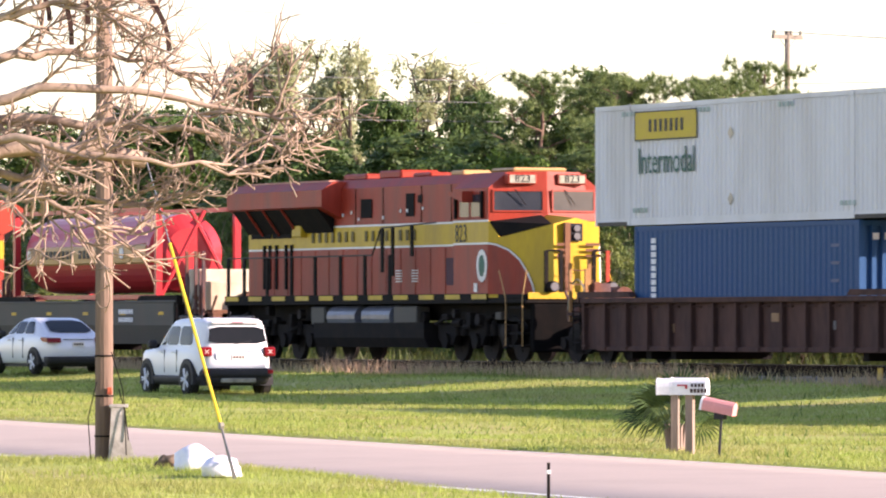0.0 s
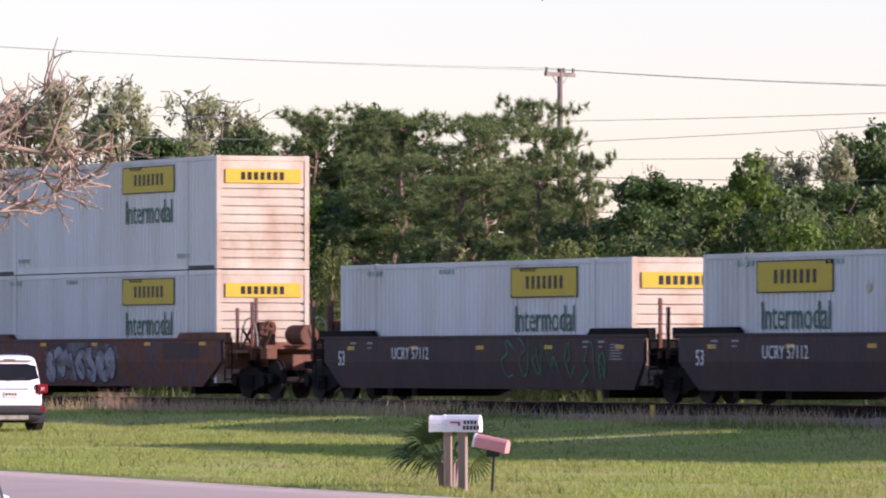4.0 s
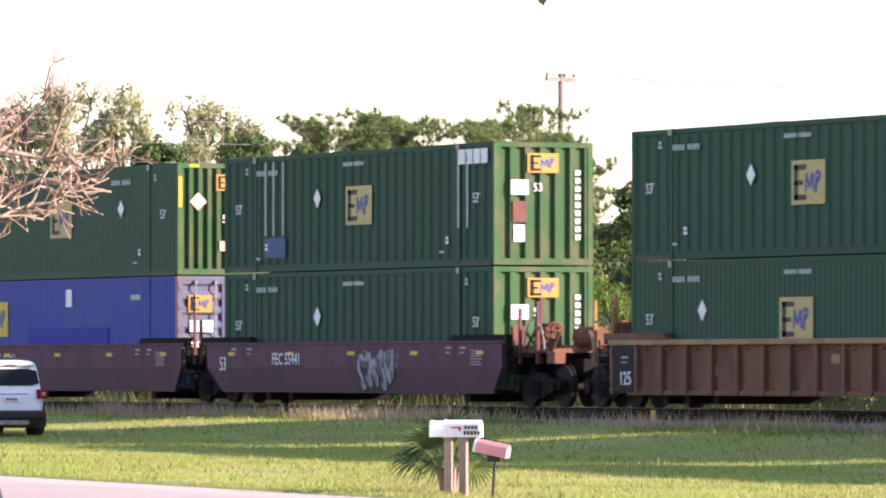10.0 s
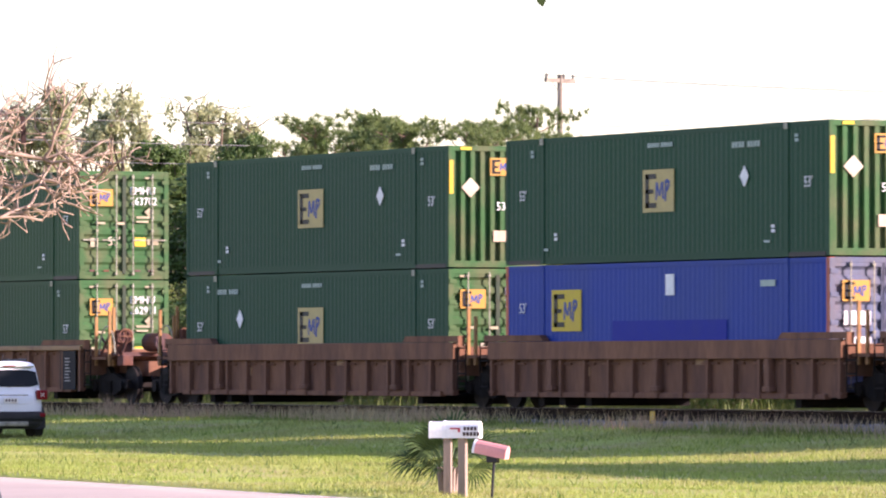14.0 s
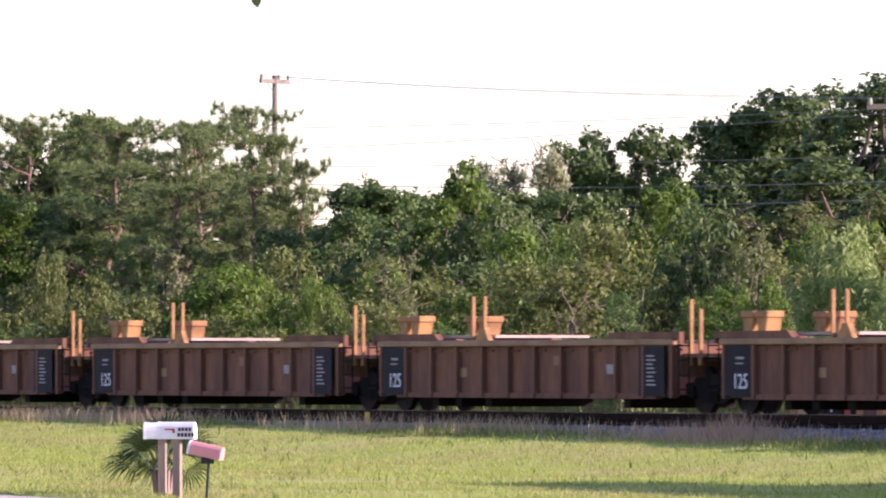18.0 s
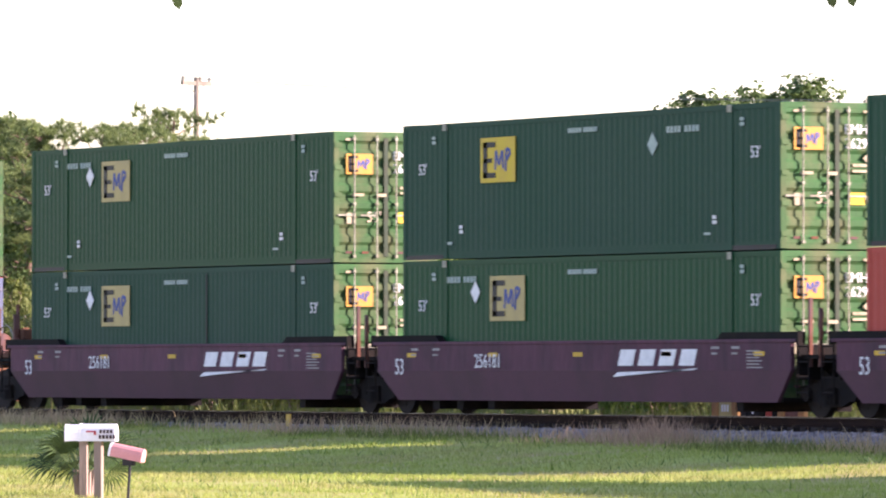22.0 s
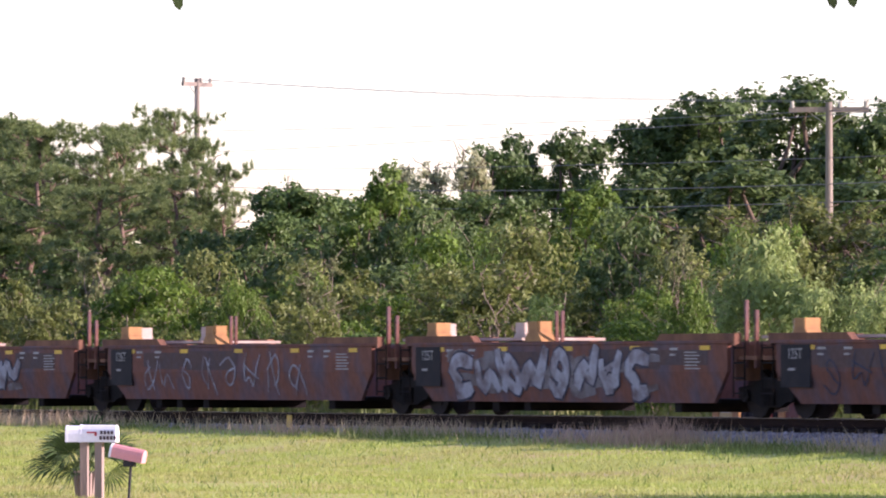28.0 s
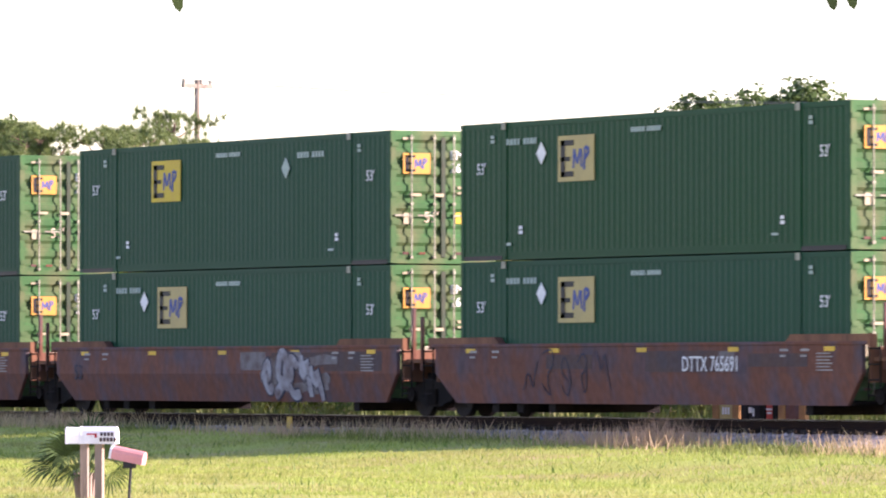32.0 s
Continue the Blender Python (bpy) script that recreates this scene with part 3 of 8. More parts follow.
def badge_box(s, z, paint="green", right="door", at=0.5, dia=0.25, pitch=0.235, code="", bright=False, badge_z=1.56, tone="", dashes=False, stripes=False, faded=False, seam=0.0):
    """The 53-foot containers with a square badge; at and dia are parts of the length from the far end."""
    L, h = 16.15, 16.15 / 2
    # Green boxes take the sunlit copy of their paint on the ends.
    side, end, post, word = {"green": ({"fresh": M_GREENS, "faded": M_GREENF}.get(tone, M_GREEN), M_GREENLIT, None, {"faded": "faded dark green"}.get(tone, "dark green")), "blue": (M_ROYAL, M_BLUEEND, M_POST, "royal blue"), "red": (M_RED, M_RED, None, "faded red")}[paint]
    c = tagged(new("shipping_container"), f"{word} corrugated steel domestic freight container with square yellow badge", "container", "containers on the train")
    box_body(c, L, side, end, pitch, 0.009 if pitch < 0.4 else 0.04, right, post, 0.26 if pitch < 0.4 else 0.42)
    mk = M_MARK
    at, dia = along(at), along(dia) if dia else 0
    if badge_z > 0:
        logo(c, -h + at * L, badge_z if paint == "green" else (1.85 if paint == "blue" else 1.2), 1.55, 0.95, SF, bright=bright or paint != "green")
    if dia:
        diamond(-h + dia * L, 2.2 if badge_z > 2 else 1.78, 0.21, SF, mk if not faded else M_GMARK, c)
    if paint != "red":
        for x in (-h + 0.95, h - 0.95):
            if paint == "green" or x < 0:
                letter("53'", 0.34, mk, c, x, SF, (1.92 if badge_z > 2 else 1.58) if paint == "green" else 1.9, squeeze=1.0)
    for x, zz in ((-H40 - 0.5, 2.55), (H40 + 0.5, 2.55), (-H40 + 0.75, 0.62), (H40 - 0.6, 0.62)):
        if paint == "green":
            plates([(x - 0.08, x + 0.05, zz + 0.015, zz + 0.085), (x - 0.08, x + 0.07, zz - 0.085, zz - 0.015)], SF, M_GMARK if zz > 1 else M_MARK, c, "marking")
    plates([(x0, x0 + 0.085, 2.53, 2.63) for x0 in (-0.6, -0.48, -0.36, -0.24, -0.12, 0.06, 0.18, 0.30, 0.42, 0.54)], SF, M_GMARK, c) if paint == "green" else None
    x0 = -h + (0.13 if dia < 0.5 else 0.72) * L
    if paint == "green":
        plates([(x0 + i * 0.155 + (0.12 if i > 3 else 0), x0 + i * 0.155 + 0.10 + (0.12 if i > 3 else 0), 2.41, 2.54) for i in range(8)], SF, M_GMARK, c)
        for x in (-H40, H40):
            plates([(x - 0.085, x + 0.085, CH - 0.15, CH - 0.005)], SF - 0.012, M_STEEL, c, "lifting_casting")
        plates([(-h + 2.1, -h + 2.3, 0.30, 0.36), (h - 3.0, h - 2.75, 0.32, 0.37)], SF, M_GMARK, c)
    if dashes:
        plates([(-h + 0.5 + i * 0.95, -h + 0.95 + i * 0.95, 0.05, 0.11) for i in range(16)], SF + 0.006, M_MARK, c, "reflector_tape")
    if paint == "blue":
        plates([(-h + 0.75, -h + 1.15, 0.75, 1.15), (0.3, 0.72, 2.15, 2.62)], SF, mk, c, "label_plate")
        plates([(-2.4, 3.3, 0.60, 1.60)], SF + 0.003, M_ROYALP, c, "repainted_patch")
        plates([(4.9, 5.6, 2.3, 2.44)], SF, M_GMARK, c)
    if paint == "red":
        plates([(-2.0, -0.4, 0.5, 1.75), (0.6, 1.9, 0.5, 1.3)], SF + 0.003, M_REDP, c, "repainted_patch")
        plates([(1.9, 3.1, 1.95, 2.5)], SF, M_REDDARK, c, "rust_patch")
        plates([(4.0, 4.7, 2.05, 2.3), (4.8, 5.7, 2.08, 2.27)], SF, mk, c, "label_plate")
    if seam:
        plates([(-h + seam * L, -h + seam * L + 0.05, 0.2, 2.75)], SF, M_BLACK, c, "panel_seam")
    if stripes:
        for x in (-h + 2.6, -h + 3.1, -h + 3.7, h - 2.0, h - 1.5):
            plates([(x, x + 0.09, 0.9, 2.75)], SF + 0.006, M_GMARK, c, "bare_rib")
        plates([(-h + 2.6, -h + 3.9, 0.35, 0.85)], SF + 0.006, M_BLUE, c, "repainted_patch")
        plates([(H40 + 0.05 + i * 0.42, H40 + 0.4 + i * 0.42, 2.4, 2.75) for i in range(4)], SF, M_MARK, c, "label_plate")
    e = h + 0.016
    if right == "door":
        logo(c, -0.66, 2.18, 0.66, 0.45, e, True, True)
        if paint == "blue":
            logo(c, 0.62, 2.2, 0.75, 0.5, e, True, True)
            plates([(-0.95, -0.3, 1.45, 1.75), (-0.95, -0.3, 0.75, 1.2), (0.25, 0.95, 1.45, 1.75), (0.25, 0.95, 0.3, 1.2)], e, M_MARK, c, "label_plate", True)
        else:
            letter("EMHU", 0.29, M_MARK, c, e, 0.53, 2.36, True, 0.95)
            letter(code or "262911", 0.29, M_MARK, c, e, 0.56, 2.08, True, 0.9)
            letter("53'", 0.34, M_CREAM, c, e, -0.30, 1.0, True, 0.9)
            plates([(0.3, 0.62, 0.88, 1.12)], e, M_YEL, c, "label_plate", True)
            plates([(0.66, 0.98, 0.92, 1.08), (-0.98, -0.76, 0.86, 1.10)], e, M_BUFFEND, c, "label_plate", True)
            plates([(-0.85, -0.55, 1.47, 1.53), (-0.2, 0.0, 1.46, 1.53), (0.35, 0.85, 1.63, 1.69), (0.35, 0.7, 1.52, 1.57)], e, M_BUFFEND, c, "marking", True)
            plates([(-0.05, 0.05, 0.14, CH - 0.14)], e - 0.004, M_TENDERG, c, "door_gasket", True)
            plates([(u, u + 0.16, 0.2, 0.25) for u in (-1.0, -0.6, 0.3, 0.7)], e, M_RUST, c, "reflector", True)
            plates([(u, u + 0.22, CH - 0.20, CH - 0.15) for u in (-1.0, 0.6)], e, M_BUFFEND, c, "marking", True)
            diamond(0.72, 1.80, 0.13, e, M_BUFFEND, c, True)
    elif paint == "green" and pitch < 0.4:
        plates([(-CW / 2 + 0.02, -CW / 2 + 0.12, 1.75, 2.55), (CW / 2 - 0.12, CW / 2 - 0.02, 1.75, 2.55)], e, M_YEL, c, "yellow_post_plate", True)
        plates([(-0.98, -0.7, CH - 0.1, CH - 0.03), (0.5, 0.9, CH - 0.1, CH - 0.03)], e, M_YEL, c, "marking", True)
        logo(c, 0.1, 2.4, 0.62, 0.42, e, True, True)
        letter("53", 0.28, M_MARK, c, e, 0.08, 1.45, True, 0.9)
        plates([(-0.12, 0.42, 0.62, 0.88)], e, M_CREAM, c, "label_plate", True)
        plates([(0.78, 0.86, 0.7 + i * 0.2, 0.84 + i * 0.2) for i in range(8)], e, M_MARK, c, "marking", True)
        diamond(-0.72, 1.9, 0.24, e, M_CREAM, c, True)
    elif paint == "green":
        logo(c, -0.02, 2.4, 0.8, 0.46, e, True, True)
        plates([(-0.85, -0.4, 1.65, 2.0), (-0.78, -0.5, 0.55, 0.95)], e, M_MARK, c, "label_plate", True)
        letter("53", 0.28, M_MARK, c, e, -0.15, 1.82, True, 0.9)
        plates([(-0.8, -0.45, 1.0, 1.5)], e, M_RUST, c, "rust_patch", True)
        plates([(0.82, 0.95, 0.6 + i * 0.19, 0.72 + i * 0.19) for i in range(9)], e, M_MARK, c, "marking", True)
    else:
        logo(c, 0.15, 2.05, 0.85, 0.62, e, True, True)
        plates([(-0.85, -0.72, 0.9 + i * 0.2, 1.04 + i * 0.2) for i in range(8)], e, M_MARK, c, "marking", True)
        letter("53", 0.28, M_MARK, c, e, 0.05, 0.95, True, 0.9)
    return stow(c, s + h, z)


# ---- well cars ----
WHEELS = []


def wheelset(parent, x, r=0.483):
    """Axle with two flanged wheels; its offset sits in the parent's inverse, so that it turns about its own axle."""
    def build(bm):
        bar(bm, (0, -0.95, 0), (0, 0.95, 0), 0.08, seg=8)
        for sy in (-1, 1):
            disc(bm, (0, sy * 0.755, 0), r, 0.10, 24)
            disc(bm, (0, sy * 0.69, 0), r + 0.03, 0.03, 24)
            disc(bm, (0, sy * 0.81, 0), 0.13, 0.08, 10)
            for k in range(4):
                a = k * math.pi / 2
                box(bm, math.cos(a) * 0.24 - 0.06, math.cos(a) * 0.24 + 0.06, sy * 0.8, sy * 0.815, math.sin(a) * 0.24 - 0.06, math.sin(a) * 0.24 + 0.06)
    w = hang("wheelset", skin(f"wheelset{r}", build, M_WHEEL), parent)
    w.matrix_parent_inverse = Matrix.Translation((x, 0, r))
    WHEELS.append(w)
    return w


def truck(parent, x):
    t = hang("bogie", skin("bogie", lambda bm: (box(bm, -0.25, 0.25, -1.0, 1.0, 0.45, 0.8, 0.03), box(bm, -0.3, 0.3, -0.45, 0.45, 0.8, 1.0)), M_DARK), parent, "", pose(x, 0, 0))
    for sy in (-1, 1):
        def frame_side(bm):
            prism(bm, [(-1.25, 0.62), (-0.75, 0.66), (-0.3, 0.80), (0.3, 0.80), (0.75, 0.66), (1.25, 0.62), (1.25, 0.40), (0.75, 0.36), (0.35, 0.22), (-0.35, 0.22), (-0.75, 0.36), (-1.25, 0.40)], sy * 0.92, sy * 1.06)
            for k in (-0.9, 0.9):
                disc(bm, (k, sy * 1.08, 0.46), 0.14, 0.12, 10)
            for k in (-0.14, 0, 0.14):
                bar(bm, (k, sy * 1.09, 0.26), (k, sy * 1.09, 0.6), 0.06, seg=6)
        hang("side_frame", skin(f"side_frame{sy}", frame_side, M_DARK), t)
    for k in (-0.9, 0.9):
        wheelset(t, k)
    return t


def ribbon(v, f, run, w, y):
    """A sprayed line along a run of points, lying on the side at y and rising a hair towards its end."""
    base, n = len(v), len(run)
    for i, p in enumerate(run):
        d = (run[min(i + 1, n - 1)] - run[max(i - 1, 0)]).normalized()
        k = w * (0.75 if i in (0, n - 1) else 1.0)
        for sgn in (-1, 1):
            v.append((p.x + sgn * d.z * k, y - 0.0001 * i + 0.205 * max(0.0, 0.93 - (p.z - sgn * d.x * k)), p.z - sgn * d.x * k))
    f += [(base + 2 * i, base + 2 * i + 2, base + 2 * i + 3, base + 2 * i + 1) for i in range(n - 1)]


STROKES = (          # swings of the can in a unit box, joined into shapes that spell nothing
    (((0.0, 0.1), (0.35, 0.95), (0.55, 0.3), (0.95, 0.85)),),
    (((0.9, 0.8), (0.3, 1.0), (0.05, 0.55), (0.6, 0.4), (0.3, 0.0), (0.95, 0.25)),),
    (((0.1, 0.9), (0.0, 0.25), (0.5, 0.0), (0.7, 0.6), (0.25, 0.7), (0.95, 1.0)),),
    (((0.05, 0.0), (0.2, 0.6), (0.75, 0.95), (0.9, 0.45), (0.4, 0.2)), ((0.3, 0.9), (0.6, 0.05))),
    (((0.0, 0.7), (0.5, 1.0), (0.95, 0.5), (0.45, 0.05), (0.2, 0.45), (0.7, 0.65)),),
    (((0.1, 0.05), (0.15, 0.8), (0.5, 0.5), (0.6, 1.0), (0.95, 0.1)), ((0.0, 0.35), (0.9, 0.6))),
)


def graffiti(parent, x0, x1, z0, z1, y, seed, material, n=9, w=0.05):
    """Sprayed letters within a field: thin single-line tags, or fat letters with a dark outline over a rolled-on ground."""
    r = random.Random(seed)
    bold = w >= 0.065
    step = (x1 - x0) / n
    layers = [([], []), ([], []), ([], [])]                 # ground, outline, letters
    ground_, dark, pale = layers
    if bold:
        for k in range(int(4 + 2.5 * (x1 - x0))):
            u, zc = r.uniform(x0 - 0.1, x1 - 0.3), r.uniform(z0 + 0.1, z1 - 0.15)
            ribbon(*ground_, [Vector((u, 0, zc)), Vector((u + r.uniform(0.3, 0.6), 0, zc + r.uniform(-0.05, 0.05))), Vector((u + r.uniform(0.7, 1.2), 0, zc + r.uniform(-0.08, 0.08)))], r.uniform(0.07, 0.15), y - 0.0012 - 0.0002 * k)
    for i in range(n):
        lean, tall = r.uniform(-0.12, 0.3), r.uniform(0.8, 1.05)
        drop = r.uniform(-0.05, 0.08)
        wide = r.uniform(0.85, 1.15) if bold else r.uniform(0.6, 0.95)
        flip, turn_ = r.choice((False, True)), r.choice((False, True))
        for run in r.choice(STROKES):
            run = [((1 - a0 if flip else a0) + r.gauss(0, 0.05), (1 - b0 if turn_ else b0) + r.gauss(0, 0.04)) for a0, b0 in run]
            pts = []
            for (a0, b0), (a1, b1) in zip(run, run[1:]):
                for t in (0.0, 0.33, 0.67):
                    pts.append((a0 + (a1 - a0) * t, b0 + (b1 - b0) * t))
            pts.append(run[-1])
            for _ in range(2):
                pts = [pts[0]] + [((p[0] + 2 * q[0] + v[0]) / 4, (p[1] + 2 * q[1] + v[1]) / 4) for p, q, v in zip(pts, pts[1:], pts[2:])] + [pts[-1]]
            line = [Vector((x0 + step * (i + 0.1 + wide * (a + lean * (b - 0.5)) + r.gauss(0, 0.02)), 0, min(z1 + 0.02, max(z0 - 0.02, z0 + (z1 - z0) * (drop + tall * b * 0.95))))) for a, b in pts]
            if bold:
                fat = min(0.15, step * 0.19) * r.uniform(0.85, 1.15)
                ribbon(*dark, line, fat + 0.05, y - 0.005 - 0.0005 * i)
                ribbon(*pale, line, fat, y - 0.012 - 0.0005 * i)
            else:
                ribbon(*pale, line, w * 0.5, y - 0.004 - 0.0008 * i)
    for (v, f), m in zip(layers, (M_TAGW, M_TAGD, material)):
        if f:
            me = bpy.data.meshes.new("graffiti")
            me.from_pydata(v, [], f)
            me.materials.append(m)
            tagged(hang("graffiti", me, parent, "sprayed graffiti letters"), kind="stuff")


def well_car(centre, kind, hl, hr, paint, left, right, hs, label, low=0.30, top=1.54, brackets=False, ladder=True, deep=False):
    """One unit: hl, hr are the distances to its ends, 'art' (shared bogie) or 'cpl' (own bogie and coupler)."""
    c = tagged(new("well_car"), label, "well car", "cars of the freight train")
    # Maroon cars get the shade-darkened maroon on the slope, others keep one paint.
    slope = {M_PURP: M_PURPSHADE}.get(paint, paint)
    ch = 0.42 if deep else 0.13                     # depth of the top chord
    f = f"{kind}{hs}{low}{top}{ch}"
    for sy in (-1, 1):
        if kind == "ribbed":
            hang("side_plate", skin(f"side_plate{f}{sy}", lambda bm: box(bm, -hs, hs, sy * 1.34, sy * 1.38, low + 0.04, top - 0.08), paint), c)
            hang("top_chord", skin(f"top_chord{f}{sy}", lambda bm: box(bm, -hs - 0.05, hs + 0.05, sy * 1.32, sy * 1.53, top - ch, top, 0.02), M_TOPB if paint is M_BROWN and not deep else paint), c)
            hang("bottom_chord", skin(f"bottom_chord{f}{sy}", lambda bm: box(bm, -hs + 0.8, hs - 0.8, sy * 1.30, sy * 1.46, low, low + 0.12, 0.01), paint), c)
            n = round(2 * hs / 1.28)
            for i in range(n + 1):
                x = -hs + 0.08 + i * (2 * hs - 0.16) / n
                def rib(bm):
                    prism(bm, [(-0.05, low + 0.02), (0.05, low + 0.02), (0.05, top - ch), (-0.05, top - ch)], sy * 1.38, sy * 1.50)
                    box(bm, -0.40, 0.40, sy * 1.38, sy * 1.43, top - ch - 0.11, top - ch - 0.07)
                    box(bm, -0.13, 0.13, sy * 1.38, sy * 1.49, low + 0.10, low + 0.14)
                hang("rib", skin(f"rib{f}{sy}", rib, paint), c, "", pose(x, 0, 0))
        else:
            def plate(bm):
                strip_x(bm, [(sy * 1.49, top), (sy * 1.49, 0.93), (sy * 1.40, 0.90), (sy * 1.40, top)], -hs, hs)
            hang("side_plate", skin(f"side_plate{f}{sy}", plate, paint), c)

            def skirt(bm):
                cut = 1.5 if kind == "slant" else 0.75
                o = [(-hs, 0.93), (hs, 0.93), (hs - cut, low), (-hs + cut, low)]
                a = [bm.verts.new((x, sy * (1.49 if z > 0.5 else 1.36), z)) for x, z in o]
                b = [bm.verts.new((x, sy * (1.41 if z > 0.5 else 1.28), z)) for x, z in o]
                fs = [bm.faces.new(a), bm.faces.new(b[::-1])] + [bm.faces.new((a[(i + 1) % 4], a[i], b[i], b[(i + 1) % 4])) for i in range(4)]
                bmesh.ops.recalc_face_normals(bm, faces=fs)
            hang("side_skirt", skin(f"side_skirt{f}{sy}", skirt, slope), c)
            hang("top_chord", skin(f"top_chord{f}{sy}", lambda bm: box(bm, -hs - 0.2, hs + 0.2, sy * 1.35, sy * 1.51, top - 0.06, top + 0.01, 0.01), paint), c)
        if deep:
            for x in (-hs * 0.62, 0.0, hs * 0.62):
                hang("jacking_post", skin(f"jacking_post{f}{sy}", lambda bm: (box(bm, -0.11, 0.11, sy * 1.40, sy * 1.55, low + 0.25, top - ch), box(bm, -0.18, 0.18, sy * 1.40, sy * 1.57, low + 0.15, low + 0.27, 0.02)), paint), c, "", pose(x, 0, 0))
        for sx in (-1, 1):
            def raised(bm):
                prism(bm, [(sx * (hs - 2.9), top + 0.01), (sx * (hs - 2.7), top + 0.15), (sx * (hs + 0.3), top + 0.15), (sx * (hs + 0.3), top - 0.1), (sx * (hs + 0.21), top - 0.1), (sx * (hs + 0.21), top + 0.01)], sy * 1.33, sy * 1.50)
            hang("end_chord", skin(f"end_chord{f}{sx}{sy}", raised, {M_BROWND: M_BROWND}.get(paint, M_BROWN) if kind == "ribbed" or paint is M_RUST else M_DARK), c)
    def floor(bm):
        box(bm, -hs + 0.6, hs - 0.6, -1.3, 1.3, low + 0.01, low + 0.08)
    for x in (-hs + 2.3, -hs + 3.4, -hs + 4.8, hs - 2.4):
        hang("cross_bearer", skin(f"cross_bearer{low}", lambda bm: box(bm, -0.14, 0.14, -1.25, 1.25, low - 0.19, low + 0.01), M_DARK), c, "", pose(x, 0, 0))
    hang("well_floor", skin(f"well_floor{f}", floor, M_DARK), c)
    for sx, mode, he in ((-1, left, hl), (1, right, hr)):
        reach = he - 0.12 if mode == "art" else he - 0.75
        def deck(bm):
            box(bm, *sorted((sx * (hs - 0.2), sx * reach)), -0.42, 0.42, 0.72, 1.12)
            box(bm, *sorted((sx * (hs + 0.05), sx * (hs + 0.13))), -1.38, 1.38, 0.75, top - 0.1)
            box(bm, *sorted((sx * (hs + 0.13), sx * min(reach, hs + 1.3))), -1.3, 1.3, 1.16, 1.24)
        hang("end_platform", skin(f"end_platform{f}{sx}{he}{mode}", deck, {M_BROWND: M_BROWND}.get(paint, M_BROWN) if kind == "ribbed" or paint is M_RUST else M_DARK), c)
        stakes = [(hs + 0.35, -1.25, 2.35), (hs + 0.75, -1.25, 2.15)] if mode == "art" else [(hs + 0.4, -1.2, 2.3), (hs + 0.9, -0.9, 2.55), (hs + 1.35, -1.2, 2.45)]
        for x, y, z in stakes:
            if sx > 0 or mode == "cpl":
                hang("stanchion", skin(f"stanchion{z}", lambda bm: box(bm, -0.035, 0.035, -0.035, 0.035, 1.0, z), M_ORANGE if kind == "ribbed" else M_RUST), c, "", pose(sx * x, y, 0))
        if ladder:
            def rungs(bm):
                x0, x1 = hs + 0.18, hs + 0.62
                for x in (x0, x1):
                    bar(bm, (sx * x, -1.45, 0.42), (sx * x, -1.45, top), 0.02, seg=6)
                for k in range(4):
                    bar(bm, (sx * x0, -1.45, 0.5 + k * 0.3), (sx * x1, -1.45, 0.5 + k * 0.3), 0.016, seg=6)
            hang("ladder", skin(f"ladder{f}{sx}", rungs, M_DARK), c)
        if mode == "cpl":
            truck(c, sx * (he - 1.95))
            def coupler(bm):
                box(bm, *sorted((sx * (he - 0.8), sx * (he - 0.18))), -0.1, 0.1, 0.75, 0.95, 0.02)
                box(bm, *sorted((sx * (he - 0.25), sx * (he + 0.02))), -0.17, 0.16, 0.68, 1.0, 0.04)
                bar(bm, (sx * (he - 0.6), -0.3, 0.72), (sx * (he - 0.1), -0.25, 0.32), 0.03, seg=6)
            hang("coupler", skin(f"coupler{he}{sx}", coupler, M_DARK), c)
            def wheelhouse(bm):
                box(bm, *sorted((sx * (hs + 0.7), sx * (hs + 1.0))), -0.85, -0.4, 1.24, 1.95, 0.02)
                bar(bm, (sx * (hs + 1.0), 0.1, 1.62), (sx * (hs + 2.0), 0.1, 1.62), 0.25, seg=16)
                for u0, z0, u1, z1 in ((0.25, 1.3, 0.95, 1.9), (0.95, 1.3, 0.3, 1.75), (1.7, 1.3, 2.1, 1.75)):
                    bar(bm, (sx * (hs + u0), -1.0, z0), (sx * (hs + u1), -1.0, z1), 0.035, seg=6)
                box(bm, *sorted((sx * (hs + 1.5), sx * (hs + 1.9))), -1.05, -0.75, 1.0, 1.28, 0.02)
                box(bm, *sorted((sx * (hs + 0.3), sx * (hs + 1.7))), -1.1, 1.1, 1.26, 1.36)
            hang("brake_gear", skin(f"brake_gear{f}{sx}", wheelhouse, M_RUST if kind == "ribbed" else M_BROWN), c)
            for y, z in ((-0.35, 0.55), (0.3, 0.6)):
                def hose(bm):
                    pts = [Vector((sx * (he - 0.9 + 0.9 * k / 6), y, 0.85 - (0.85 - z) * math.sin(math.pi * k / 6 * 0.9))) for k in range(7)]
                    for p, q in zip(pts, pts[1:]):
                        bar(bm, p, q, 0.028, seg=6)
                hang("brake_hose", skin(f"brake_hose{he}{sx}{y}", hose, M_BLACK), c)
            def brake_wheel(bm):
                ring = [Vector((0, 0.19 * math.cos(k * math.pi / 8), 0.19 * math.sin(k * math.pi / 8))) for k in range(17)]
                for p, q in zip(ring, ring[1:]):
                    bar(bm, p, q, 0.025, seg=6)
                for p in ring[:16:4]:
                    bar(bm, Vector((0, 0, 0)), p, 0.018, seg=5)
